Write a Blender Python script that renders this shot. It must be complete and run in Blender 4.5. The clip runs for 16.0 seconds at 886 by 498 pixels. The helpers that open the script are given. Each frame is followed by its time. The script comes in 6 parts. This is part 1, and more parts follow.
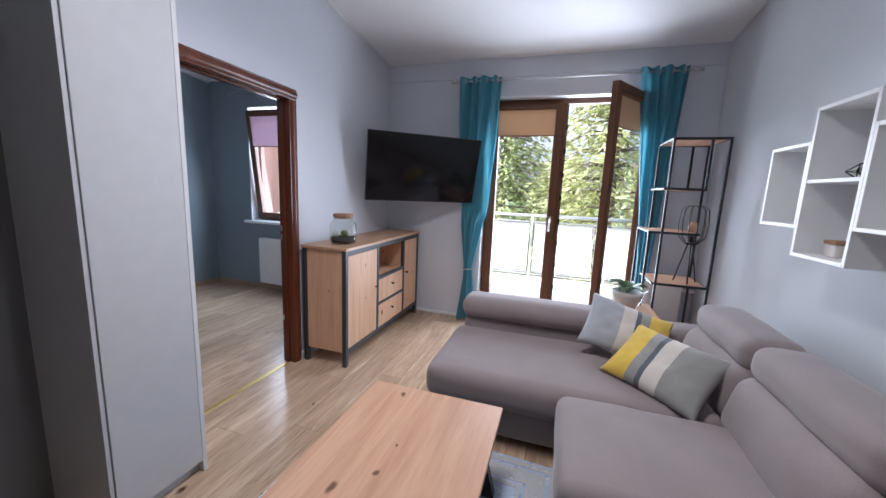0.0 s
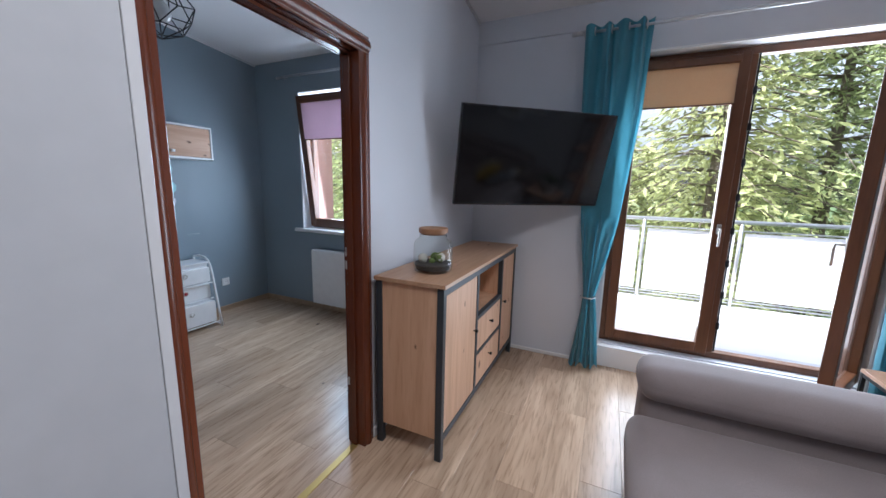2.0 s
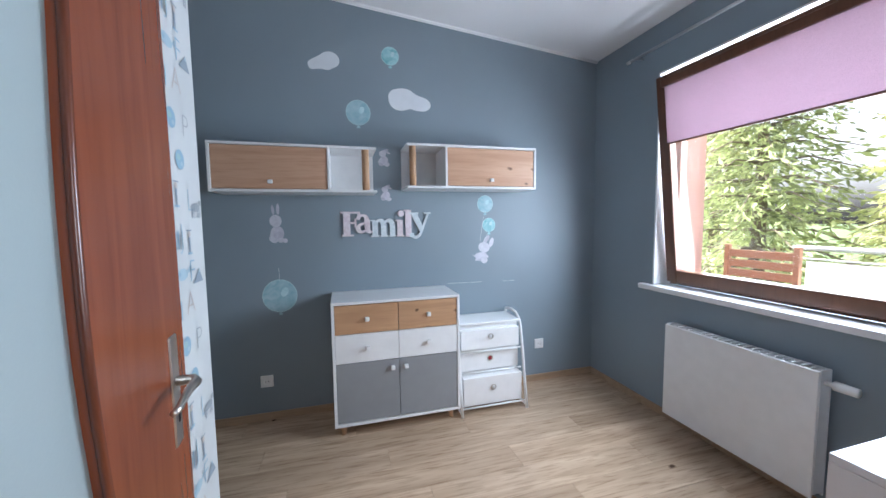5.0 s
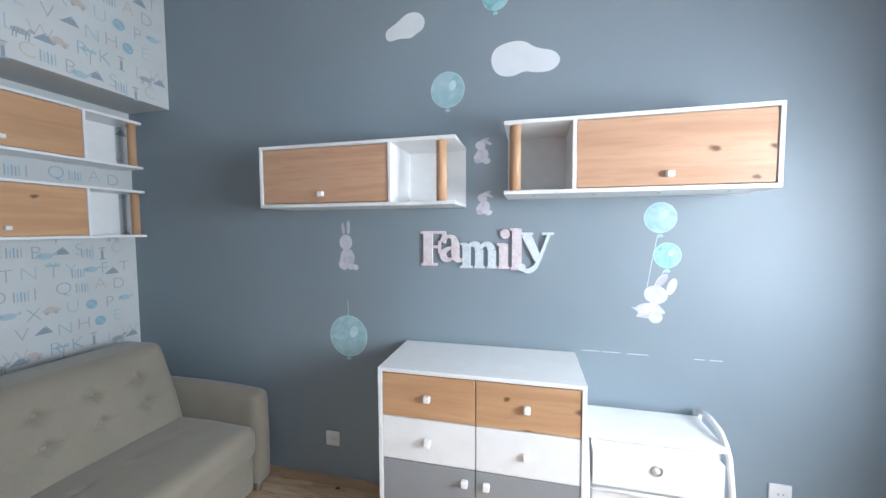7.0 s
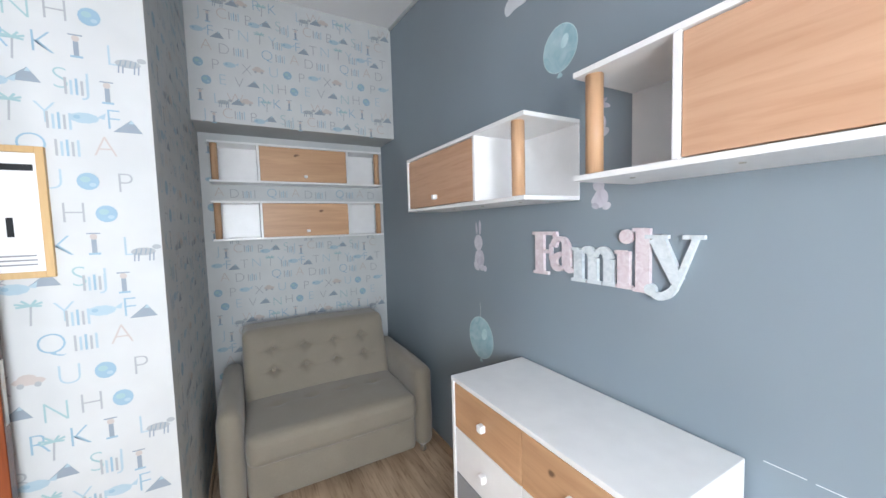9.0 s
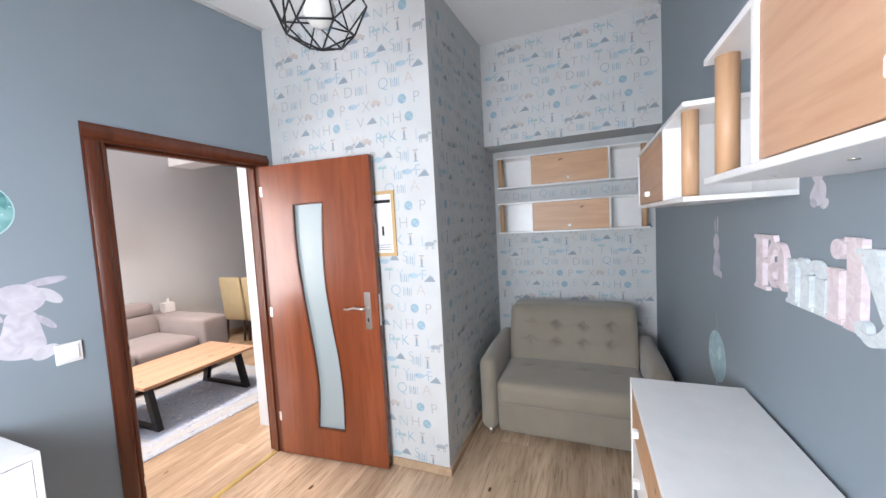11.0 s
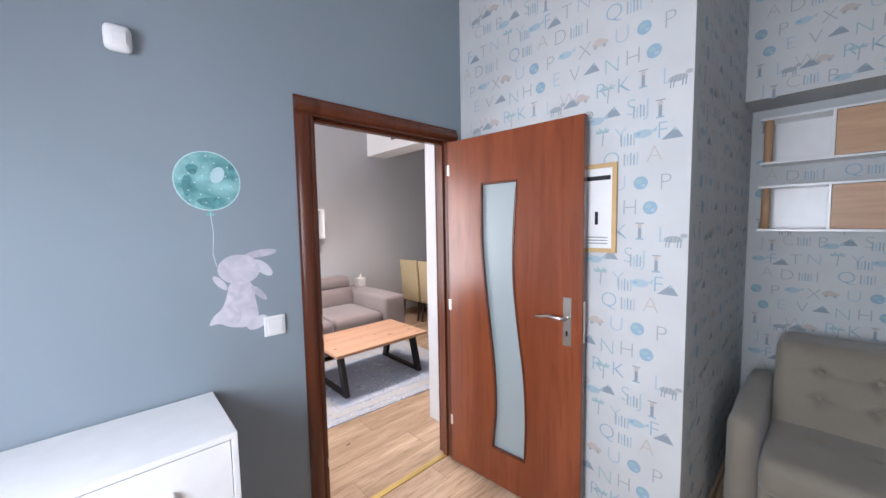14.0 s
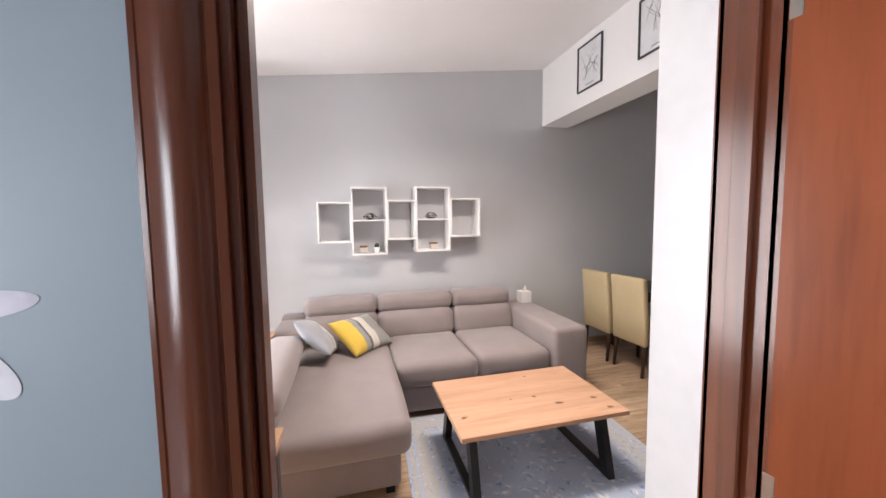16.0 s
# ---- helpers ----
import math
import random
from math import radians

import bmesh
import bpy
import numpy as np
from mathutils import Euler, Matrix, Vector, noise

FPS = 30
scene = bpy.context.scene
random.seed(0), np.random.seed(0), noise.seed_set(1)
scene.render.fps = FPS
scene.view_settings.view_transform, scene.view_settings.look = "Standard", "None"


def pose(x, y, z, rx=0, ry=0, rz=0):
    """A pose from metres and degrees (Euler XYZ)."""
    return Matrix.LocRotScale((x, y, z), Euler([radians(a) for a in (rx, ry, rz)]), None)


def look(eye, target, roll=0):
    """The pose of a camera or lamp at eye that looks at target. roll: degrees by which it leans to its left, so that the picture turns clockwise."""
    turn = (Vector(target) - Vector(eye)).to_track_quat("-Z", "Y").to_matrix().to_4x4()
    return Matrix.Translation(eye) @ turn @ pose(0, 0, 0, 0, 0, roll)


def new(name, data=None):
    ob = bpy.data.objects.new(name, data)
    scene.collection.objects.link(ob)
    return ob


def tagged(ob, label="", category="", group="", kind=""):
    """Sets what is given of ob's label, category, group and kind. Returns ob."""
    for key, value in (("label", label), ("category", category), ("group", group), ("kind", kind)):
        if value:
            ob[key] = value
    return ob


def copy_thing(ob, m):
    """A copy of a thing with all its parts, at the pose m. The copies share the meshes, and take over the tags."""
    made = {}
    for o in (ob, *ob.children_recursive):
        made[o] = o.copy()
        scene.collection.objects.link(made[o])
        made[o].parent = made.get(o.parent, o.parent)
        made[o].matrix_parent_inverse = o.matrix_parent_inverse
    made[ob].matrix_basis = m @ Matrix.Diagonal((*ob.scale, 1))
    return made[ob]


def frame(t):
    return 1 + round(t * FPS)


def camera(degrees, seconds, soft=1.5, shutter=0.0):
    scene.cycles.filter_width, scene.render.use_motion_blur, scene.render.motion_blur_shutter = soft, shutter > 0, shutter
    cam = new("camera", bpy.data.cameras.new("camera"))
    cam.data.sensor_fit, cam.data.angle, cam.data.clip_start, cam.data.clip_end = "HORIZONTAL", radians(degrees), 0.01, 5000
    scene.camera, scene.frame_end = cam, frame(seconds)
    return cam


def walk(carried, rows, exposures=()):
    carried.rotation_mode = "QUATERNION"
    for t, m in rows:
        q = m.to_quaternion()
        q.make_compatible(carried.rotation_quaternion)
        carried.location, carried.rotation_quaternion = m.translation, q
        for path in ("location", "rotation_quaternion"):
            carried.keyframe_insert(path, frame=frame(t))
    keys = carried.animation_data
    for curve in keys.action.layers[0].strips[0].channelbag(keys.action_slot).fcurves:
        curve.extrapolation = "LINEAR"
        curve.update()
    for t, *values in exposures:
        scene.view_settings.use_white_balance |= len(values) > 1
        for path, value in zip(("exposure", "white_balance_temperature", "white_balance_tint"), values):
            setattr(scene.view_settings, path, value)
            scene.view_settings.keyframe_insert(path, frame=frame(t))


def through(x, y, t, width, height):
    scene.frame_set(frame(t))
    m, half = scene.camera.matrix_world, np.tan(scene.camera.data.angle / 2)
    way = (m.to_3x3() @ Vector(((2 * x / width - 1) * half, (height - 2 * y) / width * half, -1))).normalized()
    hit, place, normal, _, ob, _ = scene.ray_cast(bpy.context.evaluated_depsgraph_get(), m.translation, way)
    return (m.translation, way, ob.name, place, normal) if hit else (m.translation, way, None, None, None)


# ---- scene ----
cam = camera(102.3, 16.0)
PATH = [
    (0, (0.192, 0.313, 1.421), (-0.407, 2.195, 1.106), 2.4),
    (0.5, (0.043, 0.525, 1.4), (-0.406, 2.449, 1.091), 2.2),
    (1, (-0.127, 0.758, 1.407), (-0.578, 2.681, 1.097), 2.3),
    (1.5, (-0.39, 0.956, 1.43), (-0.983, 2.838, 1.106), 2.0),
    (2, (-0.636, 1.113, 1.428), (-1.454, 2.906, 1.089), 1.3),
    (2.5, (-0.84, 1.328, 1.403), (-1.947, 2.957, 1.055), 0.8),
    (3, (-1.026, 1.499, 1.414), (-2.424, 2.885, 1.063), 0.5),
    (3.5, (-1.22, 1.687, 1.425), (-2.825, 2.835, 1.099), 0.0),
    (4, (-1.375, 1.83, 1.395), (-3.104, 2.802, 1.139), -0.4),
    (4.5, (-1.519, 1.977, 1.389), (-3.376, 2.704, 1.195), -0.6),
    (4.7, (-1.615, 1.989, 1.395), (-3.498, 2.639, 1.218), -0.7),
    (6.8, (-2.572, 2.526, 1.501), (-4.538, 2.179, 1.383), -0.2),
    (7, (-2.673, 2.567, 1.499), (-4.614, 2.099, 1.384), -0.3),
    (7.5, (-2.86, 2.716, 1.512), (-4.706, 1.959, 1.383), -0.6),
    (8, (-3.014, 2.949, 1.506), (-4.647, 1.8, 1.382), -1.0),
    (8.5, (-3.187, 3.1, 1.49), (-4.537, 1.629, 1.369), -1.3),
    (9, (-3.366, 3.193, 1.525), (-4.328, 1.445, 1.392), -1.6),
    (9.5, (-3.547, 3.259, 1.547), (-4.047, 1.328, 1.398), -1.9),
    (10, (-3.680, 3.365, 1.527), (-3.733, 1.370, 1.377), -1.8),
    (10.2, (-3.728, 3.415, 1.540), (-3.598, 1.425, 1.393), -2.1),
    (12.3, (-4.131, 3.612, 1.591), (-2.927, 2.021, 1.452), -2.3),
    (12.5, (-4.135, 3.606, 1.593), (-2.919, 2.025, 1.453), -1.9),
    (13, (-4.02, 3.549, 1.572), (-2.758, 2.005, 1.43), -1.5),
    (13.5, (-3.764, 3.413, 1.563), (-2.379, 1.977, 1.415), -1.1),
    (14, (-3.474, 3.261, 1.55), (-2.012, 1.905, 1.399), -1.0),
    (14.5, (-3.176, 3.023, 1.531), (-1.561, 1.853, 1.379), -1.0),
    (15, (-2.845, 2.8, 1.514), (-1.1, 1.834, 1.363), -0.8),
    (15.5, (-2.547, 2.612, 1.513), (-0.713, 1.827, 1.366), -0.5),
    (16, (-2.311, 2.423, 1.513), (-0.38, 1.925, 1.361), -0.7),
]
EXPOSURES = [(0, 1.3, 5650, 14), (1.5, 1.0, 5580, 12), (2.5, 1.2, 5580, 11), (3.5, 1.78, 5620, 11), (4.5, 1.85, 5850, 13), (7, 2.62, 6380, 12), (9, 2.5, 6780, 15), (10, 2.52, 6850, 17), (12.5, 2.52, 6640, 18), (13.5, 2.4, 6540, 20), (14.5, 1.86, 6480, 19), (15.5, 1.86, 6850, 20), (16, 2.03, 6850, 18)]
walk(cam, [(t, look(eye, target, roll)) for t, eye, target, roll in PATH], EXPOSURES)

# ---- world, sun, window light ----
world = bpy.data.worlds.new("world")
scene.world = world
world.use_nodes = True
wn = world.node_tree
sky = wn.nodes.new("ShaderNodeTexSky")
sky.sky_type = "NISHITA"
sky.sun_disc = False
sky.sun_elevation = radians(62)
sky.dust_density, sky.ozone_density = 6.0, 0.4
sky.sun_rotation = radians(232)
haze = wn.nodes.new("ShaderNodeHueSaturation")  # a hazy, whitish sky
haze.inputs["Saturation"].default_value, haze.inputs["Value"].default_value = 0.3, 1.35
wn.links.new(sky.outputs["Color"], haze.inputs["Color"])
wn.links.new(haze.outputs[0], wn.nodes["Background"].inputs["Color"])
wn.nodes["Background"].inputs["Strength"].default_value = 0.15
sun = new("sun", bpy.data.lights.new("sun", "SUN"))
sun.data.energy, sun.data.angle, sun.data.color = 5.0, radians(0.6), (1.0, 0.95, 0.88)
sun.matrix_world = look((-3.4, 0, 8.5), (0, 2.6, 0))


SPOT_W = 17.5


def window_light(name, m, w, h, watts, color):
    la = bpy.data.lights.new(name, "AREA")
    la.shape, la.size, la.size_y, la.energy, la.color = "RECTANGLE", w, h, watts, color
    ob = new(name, la)
    ob.matrix_world = m
    return ob


window_light("daylight_balcony", look((0.17, 4.47, 1.35), (0.17, 0, 1.1)), 1.4, 2.0, 34, (0.91, 0.96, 1.0))
window_light("daylight_bedroom", look((-3.1, 4.47, 1.65), (-3.1, 0, 0.8)), 1.3, 1.35, 29, (0.78, 0.90, 1.0))


# ---- materials ----
def nodes_of(name, rough=0.5, metal=0.0):
    m = bpy.data.materials.new(name)
    m.use_nodes = True
    nt = m.node_tree
    b = nt.nodes["Principled BSDF"]
    b.inputs["Roughness"].default_value = rough
    b.inputs["Metallic"].default_value = metal
    return m, nt, b


def mixer(nt, fac, a, b, mode="MIX"):
    n = nt.nodes.new("ShaderNodeMix")
    n.data_type, n.blend_type = "RGBA", mode
    if isinstance(fac, float):
        n.inputs[0].default_value = fac
    else:
        nt.links.new(fac, n.inputs[0])
    for k, v in ((6, a), (7, b)):
        if isinstance(v, tuple):
            n.inputs[k].default_value = (*v, 1)
        else:
            nt.links.new(v, n.inputs[k])
    return n.outputs[2]


def ramp(nt, fac, lo, hi):
    n = nt.nodes.new("ShaderNodeMapRange")
    n.inputs[1].default_value, n.inputs[2].default_value = lo, hi
    nt.links.new(fac, n.inputs[0])
    return n.outputs[0]


def noise_tex(nt, coord, scale, detail=4.0, stretch=(1, 1, 1), distort=0.0):
    mp = nt.nodes.new("ShaderNodeMapping")
    mp.inputs["Scale"].default_value = stretch
    nt.links.new(coord, mp.inputs[0])
    n = nt.nodes.new("ShaderNodeTexNoise")
    n.inputs["Scale"].default_value, n.inputs["Detail"].default_value, n.inputs["Distortion"].default_value = scale, detail, distort
    nt.links.new(mp.outputs[0], n.inputs["Vector"])
    return n.outputs[0]


def bump(nt, b, height, strength, dist=0.002):
    n = nt.nodes.new("ShaderNodeBump")
    n.inputs["Strength"].default_value, n.inputs["Distance"].default_value = strength, dist
    nt.links.new(height, n.inputs["Height"])
    nt.links.new(n.outputs[0], b.inputs["Normal"])


def coords(nt, shift=True):
    """Object coordinates, shifted by the object's own random number."""
    tc = nt.nodes.new("ShaderNodeTexCoord")
    if not shift:
        return tc.outputs["Object"]
    oi = nt.nodes.new("ShaderNodeObjectInfo")
    sc = nt.nodes.new("ShaderNodeMath")
    sc.operation = "MULTIPLY"
    sc.inputs[1].default_value = 37.0
    nt.links.new(oi.outputs["Random"], sc.inputs[0])
    ad = nt.nodes.new("ShaderNodeVectorMath")
    nt.links.new(tc.outputs["Object"], ad.inputs[0])
    nt.links.new(sc.outputs[0], ad.inputs[1])
    return ad.outputs[0]


def paint(name, color, rough=0.55, var=0.06, grain=90, relief=0.12, blotch=1.3):
    m, nt, b = nodes_of(name, rough)
    c = coords(nt)
    big = noise_tex(nt, c, blotch, 3)
    fine = noise_tex(nt, c, grain, 3)
    lo = tuple(v * (1 - var) for v in color)
    hi = tuple(min(1, v * (1 + var)) for v in color)
    col = mixer(nt, ramp(nt, big, 0.3, 0.7), lo, hi)
    nt.links.new(col, b.inputs["Base Color"])
    bump(nt, b, fine, relief, 0.001)
    r = nt.nodes.new("ShaderNodeMapRange")
    r.inputs[3].default_value, r.inputs[4].default_value = rough - 0.06, rough + 0.06
    nt.links.new(big, r.inputs[0])
    nt.links.new(r.outputs[0], b.inputs["Roughness"])
    return m


def wood(name, light, dark, axis=1, rough=0.45, scale=1.0, knots=0.0, tone=0.0, streak=0.5):
    """Timber with the grain along the given axis; knots and a tone of its own for each board."""
    m, nt, b = nodes_of(name, rough)
    c = coords(nt)
    st = [9.0, 9.0, 9.0]
    st[axis] = 0.7
    st = tuple(v * scale for v in st)
    g1 = noise_tex(nt, c, 1.6, 6, st, 0.8)
    g2 = noise_tex(nt, c, 9.0, 5, st, 0.2)
    big = noise_tex(nt, c, 0.9 * scale, 2, tuple(v * 0.25 + 0.3 for v in st))
    col = mixer(nt, ramp(nt, g1, 0.33, 0.70), light, tuple(l * 0.5 + d * 0.5 for l, d in zip(light, dark)))
    sk = nt.nodes.new("ShaderNodeMath")
    sk.operation = "MULTIPLY"
    sk.inputs[1].default_value = streak
    nt.links.new(ramp(nt, g2, 0.50, 0.78), sk.inputs[0])
    col = mixer(nt, sk.outputs[0], col, dark)
    sb = nt.nodes.new("ShaderNodeMath")
    sb.operation = "MULTIPLY"
    sb.inputs[1].default_value = 0.35
    nt.links.new(ramp(nt, big, 0.45, 0.75), sb.inputs[0])
    col = mixer(nt, sb.outputs[0], col, dark)
    if knots:
        sx = nt.nodes.new("ShaderNodeSeparateXYZ")
        nt.links.new(c, sx.inputs[0])
        other = [k for k in range(3) if k != axis]
        su = nt.nodes.new("ShaderNodeMath")
        nt.links.new(sx.outputs[other[0]], su.inputs[0])
        nt.links.new(sx.outputs[other[1]], su.inputs[1])
        cv = nt.nodes.new("ShaderNodeCombineXYZ")
        nt.links.new(su.outputs[0], cv.inputs[0])
        nt.links.new(sx.outputs[axis], cv.inputs[1])
        wob = nt.nodes.new("ShaderNodeVectorMath")
        wob.operation = "MULTIPLY"
        wob.inputs[1].default_value = (8.0 * scale, 4.6 * scale, 1.0)
        wv = nt.nodes.new("ShaderNodeTexNoise")
        wv.inputs["Scale"].default_value = 14.0
        nt.links.new(cv.outputs[0], wv.inputs["Vector"])
        sh = nt.nodes.new("ShaderNodeVectorMath")
        sh.operation = "MULTIPLY_ADD"
        sh.inputs[1].default_value = (0.035, 0.05, 0.0)
        nt.links.new(wv.outputs["Color"], sh.inputs[0])
        nt.links.new(cv.outputs[0], sh.inputs[2])
        nt.links.new(sh.outputs[0], wob.inputs[0])
        vo = nt.nodes.new("ShaderNodeTexVoronoi")
        vo.voronoi_dimensions = "2D"
        vo.inputs["Scale"].default_value = 1.0
        nt.links.new(wob.outputs[0], vo.inputs["Vector"])
        k = nt.nodes.new("ShaderNodeMapRange")
        k.inputs[1].default_value, k.inputs[2].default_value = 0.12, 0.05
        gate = nt.nodes.new("ShaderNodeMath")
        gate.operation = "GREATER_THAN"
        gate.inputs[1].default_value = 1 - knots
        sep = nt.nodes.new("ShaderNodeSeparateColor")
        nt.links.new(vo.outputs["Color"], sep.inputs[0])
        girth = nt.nodes.new("ShaderNodeMapRange")
        girth.inputs[3].default_value, girth.inputs[4].default_value = 0.3, 1.25
        nt.links.new(sep.outputs[1], girth.inputs[0])
        rel = nt.nodes.new("ShaderNodeMath")
        rel.operation = "DIVIDE"
        nt.links.new(vo.outputs["Distance"], rel.inputs[0])
        nt.links.new(girth.outputs[0], rel.inputs[1])
        nt.links.new(rel.outputs[0], k.inputs[0])
        nt.links.new(sep.outputs[0], gate.inputs[0])
        kk = nt.nodes.new("ShaderNodeMath")
        kk.operation = "MULTIPLY"
        nt.links.new(k.outputs[0], kk.inputs[0])
        nt.links.new(gate.outputs[0], kk.inputs[1])
        col = mixer(nt, kk.outputs[0], col, tuple(v * 0.42 for v in dark))
    if tone:
        oi = nt.nodes.new("ShaderNodeObjectInfo")
        hs = nt.nodes.new("ShaderNodeHueSaturation")
        mr = nt.nodes.new("ShaderNodeMapRange")
        mr.inputs[3].default_value, mr.inputs[4].default_value = 1 - tone, 1 + tone
        nt.links.new(oi.outputs["Random"], mr.inputs[0])
        nt.links.new(mr.outputs[0], hs.inputs["Value"])
        nt.links.new(col, hs.inputs["Color"])
        col = hs.outputs[0]
    nt.links.new(col, b.inputs["Base Color"])
    bump(nt, b, g2, 0.12, 0.001)
    return m


def cloth(name, color, rough=0.9, var=0.10, weave=420, relief=0.35, sheen=0.3, through=0.0):
    m, nt, b = nodes_of(name, rough)
    c = coords(nt)
    big = noise_tex(nt, c, 5, 4)
    fine = noise_tex(nt, c, weave, 2)
    col = mixer(nt, ramp(nt, big, 0.3, 0.7), tuple(v * (1 - var) for v in color), tuple(v * (1 + var) for v in color))
    col = mixer(nt, ramp(nt, fine, 0.3, 0.8), col, tuple(v * 0.72 for v in color))
    nt.links.new(col, b.inputs["Base Color"])
    b.inputs["Sheen Weight"].default_value = sheen
    bump(nt, b, fine, relief, 0.001)
    if through:
        tl = nt.nodes.new("ShaderNodeBsdfTranslucent")
        nt.links.new(col, tl.inputs[0])
        mx = nt.nodes.new("ShaderNodeMixShader")
        mx.inputs[0].default_value = through
        nt.links.new(b.outputs[0], mx.inputs[1])
        nt.links.new(tl.outputs[0], mx.inputs[2])
        nt.links.new(mx.outputs[0], nt.nodes["Material Output"].inputs[0])
    return m


def plain(name, color, rough=0.4, metal=0.0):
    m, nt, b = nodes_of(name, rough, metal)
    c = coords(nt)
    n = noise_tex(nt, c, 14, 4)
    col = mixer(nt, n, tuple(v * 0.93 for v in color), tuple(min(1, v * 1.06) for v in color))
    nt.links.new(col, b.inputs["Base Color"])
    return m


def glass(name, rough=0.0, color=(1, 1, 1), ior=1.45):
    m = bpy.data.materials.new(name)
    m.use_nodes = True
    nt = m.node_tree
    nt.nodes.remove(nt.nodes["Principled BSDF"])
    out = nt.nodes["Material Output"]
    tr = nt.nodes.new("ShaderNodeBsdfTransparent")
    tr.inputs[0].default_value = (*color, 1)
    gl = nt.nodes.new("ShaderNodeBsdfGlossy")
    gl.inputs["Roughness"].default_value = rough
    lw = nt.nodes.new("ShaderNodeLayerWeight")
    lw.inputs[0].default_value = 0.5
    pw = nt.nodes.new("ShaderNodeMath")
    pw.operation = "POWER"
    pw.inputs[1].default_value = 4.0
    nt.links.new(lw.outputs["Facing"], pw.inputs[0])
    fr = nt.nodes.new("ShaderNodeMath")
    fr.operation = "MULTIPLY_ADD"
    fr.inputs[1].default_value, fr.inputs[2].default_value = ior - 1.0, 0.03
    nt.links.new(pw.outputs[0], fr.inputs[0])
    mx = nt.nodes.new("ShaderNodeMixShader")
    nt.links.new(fr.outputs[0], mx.inputs[0])
    nt.links.new(tr.outputs[0], mx.inputs[1])
    nt.links.new(gl.outputs[0], mx.inputs[2])
    nt.links.new(mx.outputs[0], out.inputs[0])
    return m


M_LIVING = paint("living_wall_paint", (0.62, 0.64, 0.69), 0.6, 0.03)
M_EAST = paint("grey_wall_paint", (0.56, 0.575, 0.60), 0.6, 0.03)
M_KIDS = paint("slate_blue_wall_paint", (0.240, 0.292, 0.330), 0.5, 0.05, relief=0.08)
M_CEIL = paint("ceiling_paint", (0.86, 0.855, 0.86), 0.7, 0.02)
M_WHITE = paint("white_wall_paint", (0.80, 0.80, 0.80), 0.6, 0.02)
M_PAPER = paint("wallpaper_ground", (0.555, 0.57, 0.57), 0.65, 0.04, grain=220, blotch=6)
M_FLOOR = wood("laminate_floor", (0.60, 0.44, 0.305), (0.20, 0.12, 0.068), 1, 0.25, 1.0, 0.03, 0.12, 0.75)
M_BASE = wood("floor_trim", (0.50, 0.35, 0.23), (0.26, 0.16, 0.09), 1, 0.4)
M_SUB = paint("screed", (0.12, 0.10, 0.08), 0.8)
M_OAK = wood("oak_board", (0.60, 0.375, 0.25), (0.34, 0.165, 0.082), 1, 0.42, 1.0, 0.24, 0.05, 0.34)
M_OAKZ = wood("oak_board_upright", (0.61, 0.38, 0.225), (0.33, 0.17, 0.085), 2, 0.45, 1.0, 0.24, 0.05)
M_SIDE = wood("light_oak_front", (0.68, 0.43, 0.275), (0.42, 0.225, 0.115), 2, 0.5, 0.9, 0.2, 0.05)
M_SIDETOP = wood("light_oak_top", (0.50, 0.31, 0.19), (0.30, 0.16, 0.08), 1, 0.4, 0.9, 0.12, 0.05)
M_DOOR = wood("mahogany_veneer", (0.25, 0.064, 0.024), (0.10, 0.022, 0.008), 2, 0.26, 0.6, 0, 0.06, 0.45)
M_CASE = wood("mahogany_casing", (0.14, 0.036, 0.014), (0.045, 0.011, 0.005), 2, 0.24, 0.6, 0, 0.06, 0.5)
M_WIN = wood("brown_window_wood", (0.16, 0.062, 0.026), (0.06, 0.022, 0.010), 2, 0.32, 0.7, 0, 0.06)
M_LACQ = plain("white_lacquer", (0.80, 0.80, 0.80), 0.28)
# One wardrobe lacquer twice: shaded tone for the front, lit tone for the side.
M_WARD = plain("wardrobe_lacquer_shaded", (0.45, 0.46, 0.48), 0.35)
M_WARDS = plain("wardrobe_lacquer_lit", (0.57, 0.575, 0.585), 0.35)
M_GREYL = plain("grey_lacquer", (0.27, 0.28, 0.295), 0.32)
M_BLACK = plain("black_steel", (0.012, 0.013, 0.015), 0.4, 0.3)
M_ANTH = plain("anthracite_frame", (0.030, 0.036, 0.043), 0.45)
M_CHROME = plain("brushed_nickel", (0.55, 0.52, 0.48), 0.3, 1.0)
M_STEEL = plain("rail_steel", (0.62, 0.62, 0.63), 0.35, 0.9)
M_GLASS = glass("window_glass")
M_JAR = glass("jar_glass", 0.0, (0.90, 0.925, 0.92), 1.8)
M_SOFA = cloth("mauve_grey_upholstery", (0.285, 0.240, 0.238))
M_KSOFA = cloth("taupe_upholstery", (0.272, 0.234, 0.184), 0.85)
M_TEAL = cloth("teal_curtain_cloth", (0.10, 0.34, 0.43), 0.8, 0.12, 300, 0.2, 0.3, 0.4)
M_YELLOW = cloth("yellow_cloth", (0.72, 0.50, 0.07))
M_GREYC = cloth("grey_cloth", (0.30, 0.30, 0.285))
M_LGREY = cloth("pale_grey_cloth", (0.38, 0.40, 0.43))
M_DGREY = cloth("slate_cloth", (0.11, 0.125, 0.15))
M_CREAM = cloth("cream_cloth", (0.66, 0.62, 0.56))
M_CHAIR = cloth("beige_leatherette", (0.56, 0.45, 0.27), 0.55, 0.06, 200, 0.1, 0.0)
M_DARKW = wood("dark_stained_wood", (0.055, 0.028, 0.018), (0.02, 0.01, 0.008), 2, 0.4)
